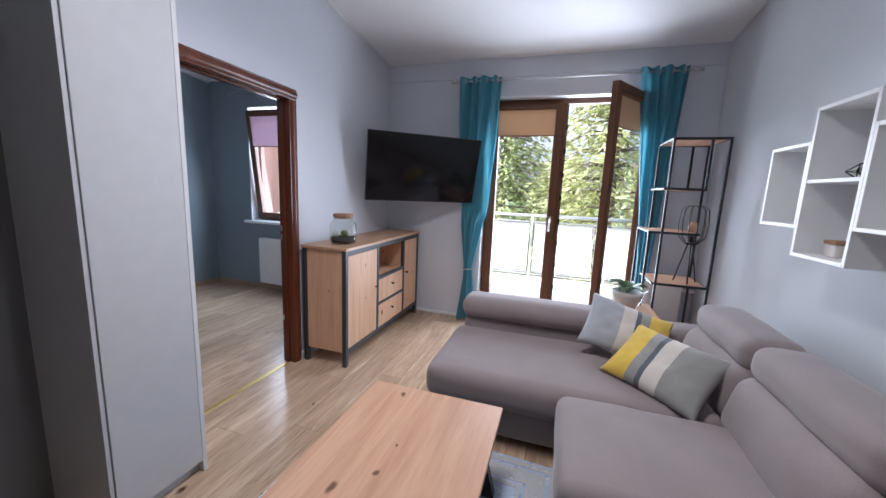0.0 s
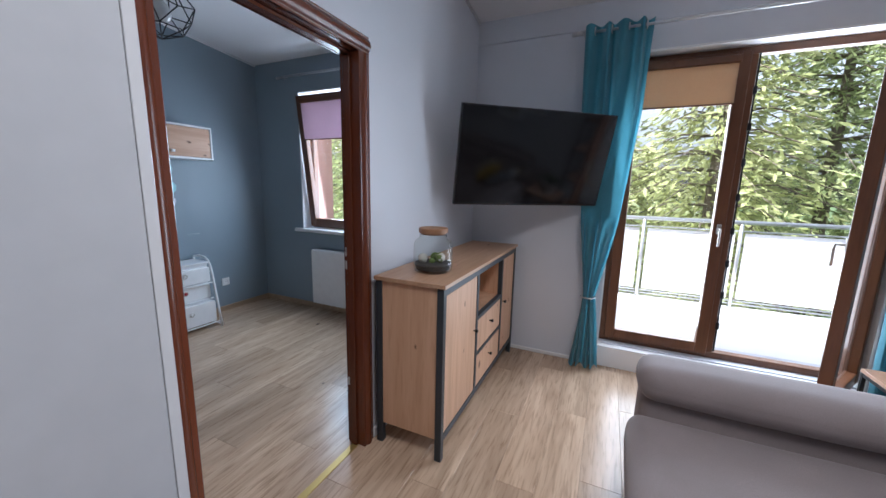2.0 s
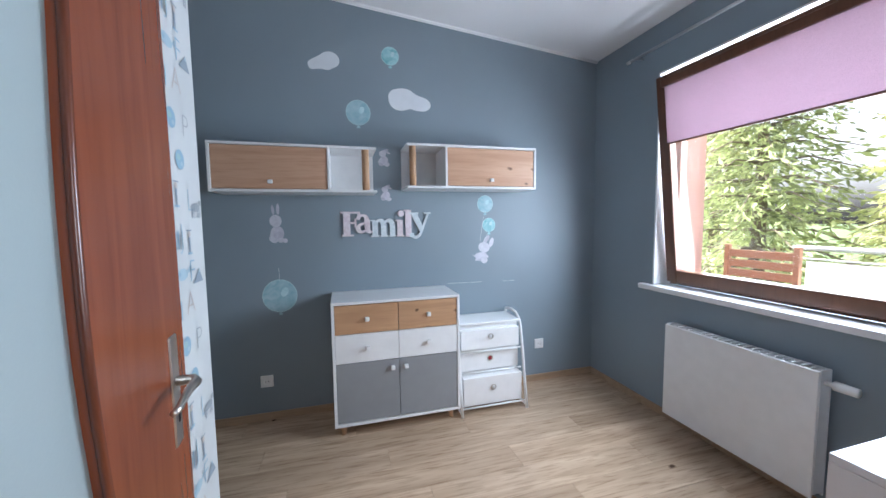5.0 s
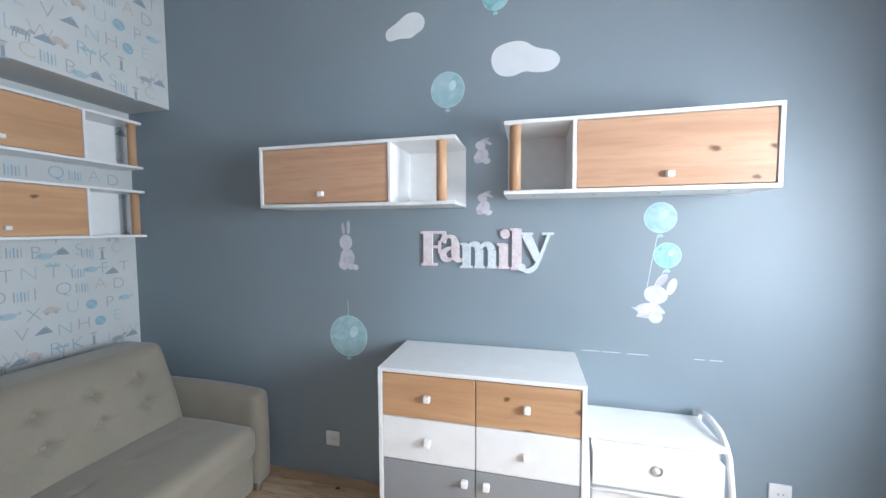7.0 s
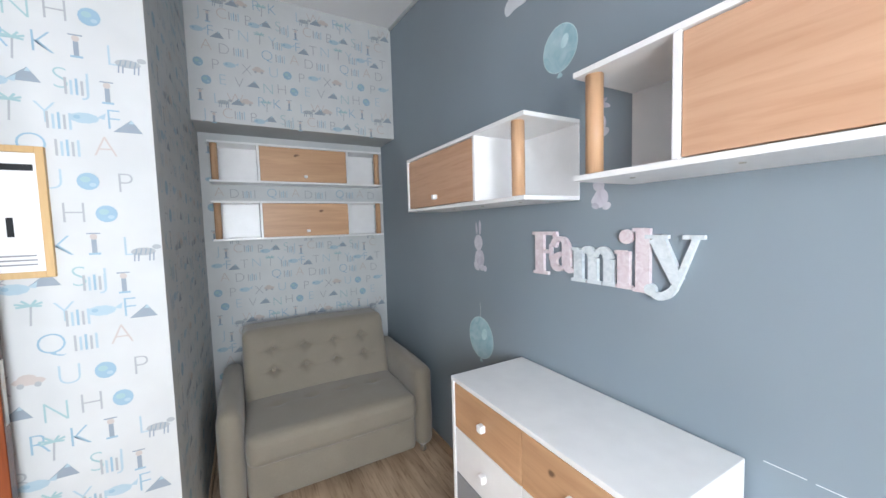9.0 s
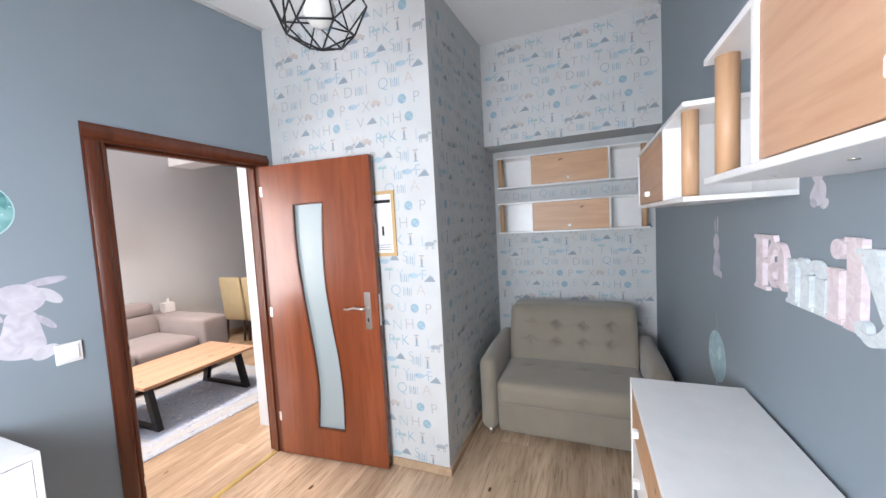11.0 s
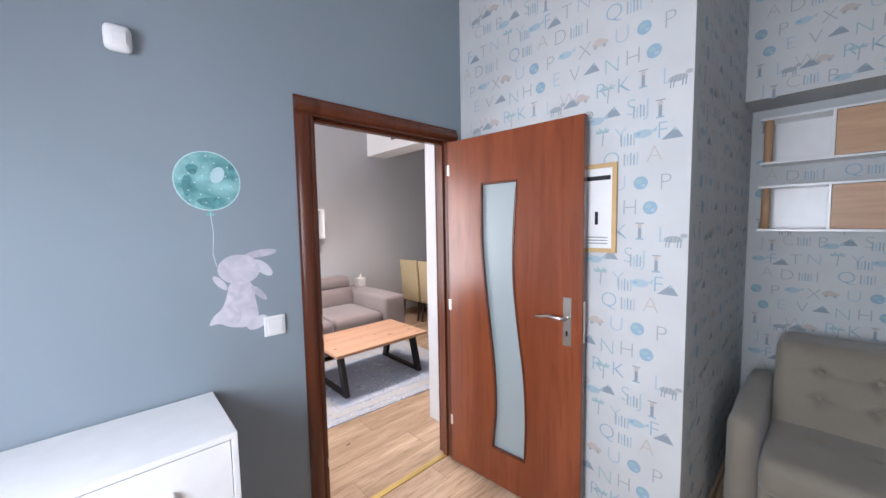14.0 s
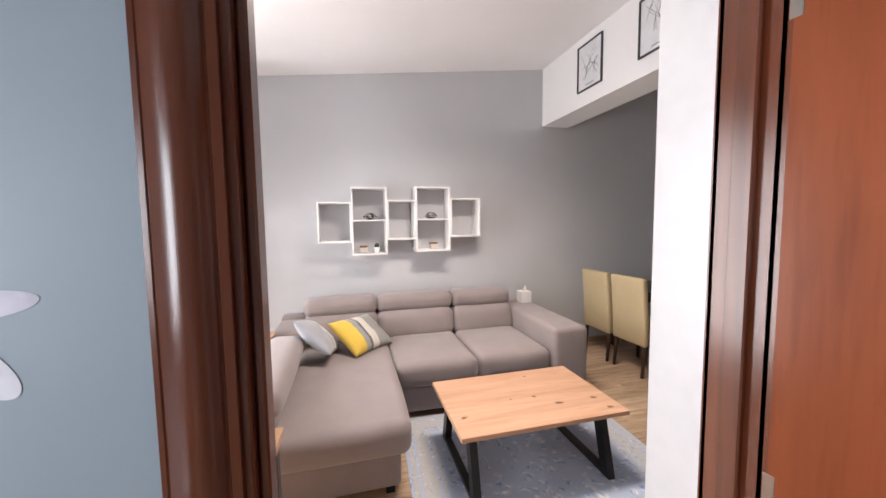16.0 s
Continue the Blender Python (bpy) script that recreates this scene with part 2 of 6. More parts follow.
M_SCREEN = plain("tv_screen", (0.003, 0.003, 0.004), 0.09)
M_SCREEN.node_tree.nodes["Principled BSDF"].inputs["Specular IOR Level"].default_value = 0.38
M_TVB = plain("tv_bezel", (0.010, 0.010, 0.012), 0.35)
M_CLOUD = plain("white_sticker", (0.72, 0.75, 0.78), 0.5)
M_PLASTIC = plain("white_plastic", (0.80, 0.80, 0.80), 0.35)
M_BEIGEB = cloth("beige_blind_cloth", (0.58, 0.42, 0.28), 0.85, 0.04, 420, 0.1, 0.0, 0.3)
M_PINKB = cloth("pink_blind_cloth", (0.66, 0.52, 0.58), 0.85, 0.04, 420, 0.1, 0.0, 0.32)


# ---- builders ----
def thing(name, m=None, label="", category="", group="", kind=""):
    e = new(name)
    e.empty_display_size = 0.05
    e.matrix_world = m or Matrix()
    return tagged(e, label, category, group, kind)


def link(name, bm, material, parent=None, label="", smooth=False):
    bmesh.ops.recalc_face_normals(bm, faces=bm.faces)
    me = bpy.data.meshes.new(name)
    bm.to_mesh(me)
    bm.free()
    for mt in material if isinstance(material, (list, tuple)) else [material]:
        me.materials.append(mt)
    if smooth:
        for p in me.polygons:
            p.use_smooth = True
    ob = new(name, me)
    if parent:
        ob.parent = parent
    if label:
        ob["label"] = label
    return ob


def part(name, bm, material, parent, label="", smooth=False):
    return link(name, bm, material, parent, label, smooth)


def add_box(bm, lo, hi, bevel=0.0, seg=1):
    c = [(a + b) / 2 for a, b in zip(lo, hi)]
    s = [abs(b - a) for a, b in zip(lo, hi)]
    r = bmesh.ops.create_cube(bm, size=1, matrix=Matrix.Translation(c) @ Matrix.Diagonal((*s, 1)))
    if bevel:
        es = list({e for v in r["verts"] for e in v.link_edges})
        bmesh.ops.bevel(bm, geom=es, offset=min(bevel, min(s) * 0.45), segments=seg, affect="EDGES", profile=0.5)
    return bm


def box(lo, hi, bevel=0.0, seg=1):
    return add_box(bmesh.new(), lo, hi, bevel, seg)


def slab(name, parent, material, lo, hi, bevel=0.002, label="", seg=1):
    return part(name, box(lo, hi, bevel, seg), material, parent, label)


def structure(name, boxes, material, label, category, bevel=0.0):
    bm = bmesh.new()
    for lo, hi in boxes:
        add_box(bm, lo, hi, bevel)
    return tagged(link(name, bm, material), label, category, "", "structure")


def add_tube(bm, pts, r, sides=8, closed=False):
    """A round bar along points; r is one radius or one per point."""
    pts = [Vector(p) for p in pts]
    n = len(pts)
    rs = r if isinstance(r, (list, tuple)) else [r] * n
    rings = []
    up = None
    for i, p in enumerate(pts):
        if closed:
            d = (pts[(i + 1) % n] - pts[i - 1]).normalized()
        else:
            d = (pts[min(i + 1, n - 1)] - pts[max(i - 1, 0)]).normalized()
        if up is None:
            up = Vector((0, 0, 1)) if abs(d.z) < 0.9 else Vector((1, 0, 0))
        u = d.cross(up).normalized()
        v = u.cross(d).normalized()
        up = v
        rings.append([bm.verts.new(p + rs[i] * (math.cos(a) * u + math.sin(a) * v)) for a in [2 * math.pi * k / sides for k in range(sides)]])
    for i in range(n if closed else n - 1):
        a, b = rings[i], rings[(i + 1) % n]
        for k in range(sides):
            bm.faces.new((a[k], a[(k + 1) % sides], b[(k + 1) % sides], b[k]))
    if not closed:
        bm.faces.new(rings[0][::-1])
        bm.faces.new(rings[-1])
    return bm


def tube(name, parent, material, pts, r, sides=8, closed=False, label=""):
    return part(name, add_tube(bmesh.new(), pts, r, sides, closed), material, parent, label, True)


def lathe(profile, sides=28):
    """A turned body from (radius, height) pairs."""
    bm = bmesh.new()
    rings = [[bm.verts.new((r * math.cos(2 * math.pi * k / sides), r * math.sin(2 * math.pi * k / sides), z)) for k in range(sides)] for r, z in profile]
    for a, b in zip(rings, rings[1:]):
        for k in range(sides):
            bm.faces.new((a[k], a[(k + 1) % sides], b[(k + 1) % sides], b[k]))
    if profile[0][0] > 1e-4:
        bm.faces.new(rings[0][::-1])
    if profile[-1][0] > 1e-4:
        bm.faces.new(rings[-1])
    bmesh.ops.remove_doubles(bm, verts=bm.verts, dist=1e-5)
    return bm


def move(bm, m):
    bmesh.ops.transform(bm, matrix=m, verts=bm.verts)
    return bm


def soft(lo, hi, r=0.05, puff=(0, 0, 0), wob=0.004, cells=7, seed=0):
    """An upholstered block: rounded edges, bulging faces and slight unevenness."""
    h = [(b - a) / 2 for a, b in zip(lo, hi)]
    c = Vector([(a + b) / 2 for a, b in zip(lo, hi)])
    r = min(r, *[x * 0.98 for x in h])
    bm = bmesh.new()
    axes = []
    for x in h:
        e = r / x
        inner = np.linspace(-1 + e, 1 - e, cells)
        rim = [1 - e + e * math.sin(q * math.pi / 2 / 4) for q in (1, 2, 3, 4)]
        axes.append(sorted([-q for q in rim] + list(inner) + rim))
    for ax in range(3):
        u, v = (ax + 1) % 3, (ax + 2) % 3
        for sign in (-1, 1):
            grid = []
            for a in axes[u]:
                row = []
                for b in axes[v]:
                    p = [0, 0, 0]
                    p[ax], p[u], p[v] = sign, a, b
                    w = Vector([q * x for q, x in zip(p, h)])
                    core = Vector([max(-(x - r), min(x - r, q)) for q, x in zip(w, h)])
                    d = w - core
                    if d.length > 1e-9:
                        d.normalize()
                    q = core + d * r
                    for k in range(3):
                        o1, o2 = (k + 1) % 3, (k + 2) % 3
                        f = max(0, 1 - (q[o1] / h[o1]) ** 2) * max(0, 1 - (q[o2] / h[o2]) ** 2)
                        q[k] += puff[k] * f * (q[k] / h[k])
                    nz = noise.noise_vector((q + c) * 5 + Vector((seed, 0, 0)))
                    row.append(bm.verts.new(c + q + nz * wob))
                grid.append(row)
            for i in range(len(grid) - 1):
                for j in range(len(grid[0]) - 1):
                    bm.faces.new((grid[i][j], grid[i + 1][j], grid[i + 1][j + 1], grid[i][j + 1]))
    bmesh.ops.remove_doubles(bm, verts=bm.verts, dist=1e-4)
    return bm


def cushion(name, parent, material, lo, hi, r=0.05, puff=(0, 0, 0), wob=0.004, label="", seed=0):
    return part(name, soft(lo, hi, r, puff, wob, 7, seed), material, parent, label, True)


def text_mesh(word, size, depth, bold=0.0):
    cu = bpy.data.curves.new("letters", "FONT")
    cu.body, cu.size, cu.extrude, cu.offset, cu.resolution_u = word, size, depth, bold, 4
    ob = bpy.data.objects.new("letters", cu)
    scene.collection.objects.link(ob)
    me = bpy.data.meshes.new_from_object(ob.evaluated_get(bpy.context.evaluated_depsgraph_get()))
    bpy.data.objects.remove(ob)
    return me


# ---- the shell ----
NORTH, EAST, WEST = 4.19, 1.47, -4.48
DIV_L, DIV_M, DIV_K = -1.75, -1.80, -1.85
DOOR_S, DOOR_N, DOOR_T = 1.69, 2.56, 2.045


def living_top(y):
    return 3.252 - 0.11 * y


def kids_top(y):
    return 3.155 - 0.094 * y


TOP = 3.7
structure("floor_base", [((-4.8, -3.0, -0.25), (1.75, 4.62, -0.012))], M_SUB, "grey screed under the laminate floor", "floor")
structure("wall_east", [((EAST, -3.0, -0.02), (EAST + 0.15, NORTH, TOP))], M_EAST, "plain light grey painted living room wall", "wall")
structure("wall_south", [((-1.9, -3.0, -0.02), (EAST, -2.85, TOP))], M_EAST, "plain grey painted wall closing the dining corner", "wall")
# The dim hall's shade is painted in: this stretch gets a far darker grey.
structure("wall_hall", [((DIV_M, -2.85, -0.02), (DIV_L, 1.09, TOP))], paint("shaded_hall_wall_paint", (0.15, 0.155, 0.16), 0.6, 0.05), "grey hall wall beside the wardrobe, the hall's shade put into its colour", "wall")
structure("wall_divider_living", [((DIV_M, 1.09, -0.02), (DIV_L, DOOR_S, TOP)), ((DIV_M, DOOR_N, -0.02), (DIV_L, NORTH, TOP)), ((DIV_M, DOOR_S, DOOR_T), (DIV_L, DOOR_N, TOP))], M_LIVING, "pale blue-grey painted wall with a doorway", "wall")
structure("wall_divider_bedroom", [((DIV_K, 1.58, -0.02), (DIV_M, DOOR_S, TOP)), ((DIV_K, DOOR_N, -0.02), (DIV_M, NORTH, TOP)), ((DIV_K, DOOR_S, DOOR_T), (DIV_M, DOOR_N, TOP))], M_KIDS, "slate blue painted bedroom wall with a doorway", "wall")
structure("wall_west", [((WEST - 0.15, -0.2, -0.02), (WEST, NORTH, TOP))], M_KIDS, "slate blue painted bedroom wall", "wall")
BAL = (-0.62, 0.98, 0.18, 2.42)
KW = (-3.83, -2.42, 0.93, 2.42)
structure("wall_north_living", [((DIV_M, NORTH, -0.02), (BAL[0], NORTH + 0.38, TOP)), ((BAL[1], NORTH, -0.02), (EAST + 0.15, NORTH + 0.38, TOP)), ((BAL[0], NORTH, BAL[3]), (BAL[1], NORTH + 0.38, TOP)), ((BAL[0], NORTH + 0.06, -0.02), (BAL[1], NORTH + 0.38, BAL[2]))], M_LIVING, "pale blue-grey painted wall with the balcony door opening", "wall")
structure("wall_north_bedroom", [((WEST - 0.15, NORTH, -0.02), (KW[0], NORTH + 0.38, TOP)), ((KW[1], NORTH, -0.02), (DIV_M, NORTH + 0.38, TOP)), ((KW[0], NORTH, KW[3]), (KW[1], NORTH + 0.38, TOP)), ((KW[0], NORTH, -0.02), (KW[1], NORTH + 0.38, KW[2] - 0.04))], M_KIDS, "slate blue painted wall with a window opening", "wall")
# white plaster lining of the two openings
for nm, (x0, x1, z0, z1) in (("reveal_balcony", BAL), ("reveal_bedroom", KW)):
    structure(nm, [((x0, NORTH - 0.002, z0), (x0 + 0.012, NORTH + 0.19, z1)), ((x1 - 0.012, NORTH - 0.002, z0), (x1, NORTH + 0.19, z1)), ((x0 + 0.012, NORTH - 0.002, z1 - 0.012), (x1 - 0.012, NORTH + 0.19, z1))], M_WHITE, "white plaster lining of the window opening", "reveal")
structure("step_balcony", [((BAL[0], NORTH - 0.004, -0.01), (BAL[1], NORTH + 0.058, BAL[2] - 0.01))], M_WHITE, "white painted step under the balcony door", "step")
# alcove behind the bedroom door
PW, PS, NB = -3.10, 1.58, 0.05
BOX_Y, BOX_Z = 0.38, 2.245
structure("wall_paper_door", [((PW, PS - 0.12, -0.02), (DIV_K, PS, TOP))], M_PAPER, "white wall with a pale blue letter wallpaper", "wall")
structure("wall_paper_return", [((PW, NB - 0.2, -0.02), (PW + 0.12, PS - 0.12, TOP))], M_PAPER, "white alcove side wall with letter wallpaper", "wall")
structure("wall_paper_alcove", [((WEST - 0.15, NB - 0.2, -0.02), (PW, NB, TOP))], M_PAPER, "white alcove back wall with letter wallpaper", "wall")
structure("boxing_alcove", [((WEST, NB, BOX_Z), (PW, BOX_Y, TOP))], M_PAPER, "wallpapered boxing above the alcove shelves", "boxing")


def sloped(name, x0, x1, y0, y1, fn, label):
    bm = bmesh.new()
    v = [bm.verts.new((x, y, fn(y) + d)) for d in (0, 0.2) for x, y in ((x0, y0), (x1, y0), (x1, y1), (x0, y1))]
    for f in ((3, 2, 1, 0), (4, 5, 6, 7), (0, 1, 5, 4), (1, 2, 6, 5), (2, 3, 7, 6), (3, 0, 4, 7)):
        bm.faces.new([v[i] for i in f])
    return tagged(link(name, bm, M_CEIL), label, "ceiling", "", "structure")


sloped("ceiling_living", DIV_L, EAST, -2.85, NORTH, living_top, "white sloping living room ceiling")
sloped("ceiling_bedroom", WEST, DIV_K, NB, NORTH, kids_top, "white sloping bedroom ceiling")
structure("beam", [((DIV_L, -0.08, 2.59), (EAST, 0.25, TOP))], M_WHITE, "white painted ceiling beam across the room", "beam")
structure("roof_cap", [((-4.8, -3.0, TOP), (1.75, 4.62, TOP + 0.2))], M_WHITE, "plain slab above the rooms", "roof")


def wpart(name, bm, material, parent, label="", smooth=False):
    """A part given in world metres, hung under a thing or one of its parts."""
    root = parent
    while root.parent:
        root = root.parent
    return part(name, move(bm, root.matrix_basis.inverted()), material, parent, label, smooth)


def wslab(name, parent, material, lo, hi, bevel=0.002, label="", seg=1):
    return wpart(name, box(lo, hi, bevel, seg), material, parent, label)


def wcush(name, parent, material, lo, hi, r=0.05, puff=(0, 0, 0), wob=0.004, label="", seed=0):
    return wpart(name, soft(lo, hi, r, puff, wob, 7, seed), material, parent, label, True)


def wtube(name, parent, material, pts, r, sides=8, closed=False, label=""):
    return wpart(name, add_tube(bmesh.new(), pts, r, sides, closed), material, parent, label, True)


def base_at(name, x, y, z, label, category, group="", kind="", rz=0):
    return thing(name, pose(x, y, z, 0, 0, rz), label, category, group, kind)


def along(name, parent, material, profile, a, b, turn, label="", smooth=True):
    """A profile of (across, out) pairs drawn from a to b; turn gives the across and out directions."""
    bm = bmesh.new()
    ac, out = Vector(turn[0]), Vector(turn[1])
    ends = [[bm.verts.new(Vector(p) + ac * u + out * v) for u, v in profile] for p in (a, b)]
    n = len(profile)
    for k in range(n):
        bm.faces.new((ends[0][k], ends[0][(k + 1) % n], ends[1][(k + 1) % n], ends[1][k]))
    bm.faces.new(ends[0])
    bm.faces.new(ends[1][::-1])
    return wpart(name, bm, material, parent, label, False)


# ---- door between the rooms ----
D0, D1, DT = 1.712, 2.548, 2.04
door = base_at("door_1", DIV_K, 1.71, 0, "open mahogany-veneer door with a wavy frosted pane in a brown casing", "door", "", "structure")
wslab("lining", door, M_CASE, (-1.868, DOOR_S, 0), (DIV_L + 0.013, D0, DT), 0.002)
wslab("lining", door, M_CASE, (-1.846, D1, 0), (DIV_L + 0.013, DOOR_N, DT), 0.002)
wslab("lining", door, M_CASE, (-1.868, DOOR_S, DT), (DIV_L + 0.013, DOOR_N, DOOR_T), 0.001)
wslab("stop_bead", door, M_CASE, (-1.825, D1 - 0.014, 0), (-1.785, D1 - 0.001, DT - 0.015), 0.003)
wslab("stop_bead", door, M_CASE, (-1.825, D0 + 0.001, 0), (-1.785, D0 + 0.014, DT - 0.015), 0.003)
wslab("stop_bead", door, M_CASE, (-1.825, D0 + 0.001, DT - 0.014), (-1.785, D1 - 0.001, DT - 0.001), 0.003)
PROFILE = [(0.0, 0.0), (0.0, 0.008), (0.010, 0.010), (0.012, 0.007)] + [(0.014 + 0.060 * k / 26, 0.008 + 0.014 * math.sin(math.pi * (k / 26) ** 0.85)) for k in range(27)] + [(0.076, 0.009), (0.082, 0.008), (0.082, 0.0)]
for x, out in ((DIV_L, 1), (DIV_K, -1)):
    y1 = D1 if out > 0 else D1 + 0.010
    along("casing", door, M_CASE, PROFILE, (x, y1, 0), (x, y1, DT + 0.0), ((0, 1, 0), (out, 0, 0)))
    along("casing", door, M_CASE, PROFILE, (x, D0, 0), (x, D0, DT + 0.0), ((0, -1, 0), (out, 0, 0)))
    along("casing", door, M_CASE, PROFILE, (x, D0 - 0.082, DT), (x, y1 + 0.082, DT), ((0, 0, 1), (out, 0, 0)))
for z in (0.35, 1.0, 1.07):
    wslab("strike_plate", door, M_CHROME, (-1.844, D1 - 0.0025, z), (-1.828, D1 + 0.0, z + 0.045), 0.001)

LEAF_W, LEAF_T, LEAF_Z0, LEAF_Z1 = 0.83, 0.02, 0.012, 2.03
LEAF_M = pose(-1.874, 1.708, 0, 0, 0, 184.9)
leaf_local = door.matrix_basis.inverted() @ LEAF_M


def lpart(name, bm, material, parent, label="", smooth=False):
    return part(name, move(bm, leaf_local), material, parent, label, smooth)


def wavy(f, which):
    xs = (0, 0.1, 0.22, 0.36, 0.52, 0.68, 0.82, 0.92, 1.0)
    dl = (0.0, -0.005, -0.004, 0.015, 0.045, 0.075, 0.088, 0.075, 0.06)
    dr = (0.0, -0.014, -0.025, -0.024, 0.004, 0.04, 0.052, 0.05, 0.042)
    s = sum(np.interp(f + o, xs, dl if which == 0 else dr) for o in (-0.05, -0.025, 0, 0.025, 0.05)) / 5
    return (0.265 if which == 0 else 0.495) + s - 0.012


GZ0, GZ1 = 0.23, 1.76
lv = [LEAF_Z0] + [GZ0 + (GZ1 - GZ0) * k / 32 for k in range(33)] + [LEAF_Z1]
bm = bmesh.new()
cols = []
for z in lv:
    f = min(1, max(0, (GZ1 - z) / (GZ1 - GZ0)))
    us = (0, wavy(f, 0), wavy(f, 1), LEAF_W)
    cols.append([[bm.verts.new((u, s * LEAF_T, z)) for u in us] for s in (-1, 1)])
for i in range(len(lv) - 1):
    hole = 1 <= i < len(lv) - 2
    for s in (0, 1):
        for k in range(3):
            if hole and k == 1:
                continue
            a, b = cols[i][s], cols[i + 1][s]
            bm.faces.new((a[k], a[k + 1], b[k + 1], b[k]))
    for k in ((0, 1, 2, 3) if hole else (0, 3)):
        bm.faces.new((cols[i][0][k], cols[i][1][k], cols[i + 1][1][k], cols[i + 1][0][k]))
for i, ks in ((0, (0, 1, 2)), (1, (1,)), (len(lv) - 2, (1,)), (len(lv) - 1, (0, 1, 2))):
    for k in ks:
        bm.faces.new((cols[i][0][k], cols[i][0][k + 1], cols[i][1][k + 1], cols[i][1][k]))
leaf = lpart("leaf", bm, M_DOOR, door, "mahogany-veneer door leaf standing open")
M_FROST, nt, b = nodes_of("frosted_glass", 0.35)
b.inputs["Base Color"].default_value = (0.31, 0.37, 0.38, 1)
b.inputs["Specular IOR Level"].default_value = 0.6
bump(nt, b, noise_tex(nt, coords(nt), 160, 3), 0.25, 0.001)
bm = bmesh.new()
prev = None
for k in range(33):
    z = GZ0 + (GZ1 - GZ0) * k / 32
    f = (GZ1 - z) / (GZ1 - GZ0)
    row = [bm.verts.new((u, s * 0.003, z)) for s in (-1, 1) for u in (wavy(f, 0) + 0.0005, wavy(f, 1) - 0.0005)]
    if prev:
        for a, c in ((0, 1), (2, 3), (0, 2), (1, 3)):
            bm.faces.new((prev[a], prev[c], row[c], row[a]))
    prev = row
lpart("pane", bm, M_FROST, leaf, "wavy frosted glass pane")
for s in (-1, 1):
    loop = [(wavy(k / 32, 0), s * LEAF_T, GZ1 - (GZ1 - GZ0) * k / 32) for k in range(33)] + [(wavy(1 - k / 32, 1), s * LEAF_T, GZ0 + (GZ1 - GZ0) * k / 32) for k in range(33)]
    lpart("beading", add_tube(bmesh.new(), loop, 0.007, 6, True), M_CASE, leaf, "", True)
    lpart("backplate", box((0.737, s * 0.021 - 0.003, 0.935), (0.779, s * 0.021 + 0.004, 1.175), 0.004, 2), M_CHROME, leaf, "brushed nickel backplate")
    lv_pts = [(0.758, s * 0.02, 1.075), (0.758, s * 0.055, 1.075), (0.737, s * 0.066, 1.076), (0.682, s * 0.066, 1.082), (0.632, s * 0.064, 1.070), (0.607, s * 0.062, 1.072)]
    lpart("lever", add_tube(bmesh.new(), lv_pts, [0.011, 0.011, 0.010, 0.008, 0.007, 0.006], 8), M_CHROME, leaf, "curved nickel lever", True)
    lpart("keyhole", box((0.753, s * 0.0255 - 0.0005, 0.985), (0.763, s * 0.0255 + 0.0005, 1.01)), M_BLACK, leaf)
for z in (0.25, 1.0, 1.83):
    lpart("hinge", box((-0.006, -0.0195, z), (0.012, -0.0215, z + 0.065), 0.0008), M_CHROME, leaf)
lpart("edge_strip", box((LEAF_W, -0.018, 0.02), (LEAF_W + 0.002, 0.018, 2.02)), M_CASE, leaf, "dark brown edge strip")
lpart("lock_plate", box((LEAF_W + 0.002, -0.010, 0.96), (LEAF_W + 0.004, 0.010, 1.16)), M_CHROME, leaf)
structure("threshold_strip", [((-1.82, D0, -0.004), (-1.78, D1, 0.004))], plain("brass_strip", (0.55, 0.40, 0.14), 0.35, 0.7), "narrow brass-coloured threshold strip", "trim", 0.003)


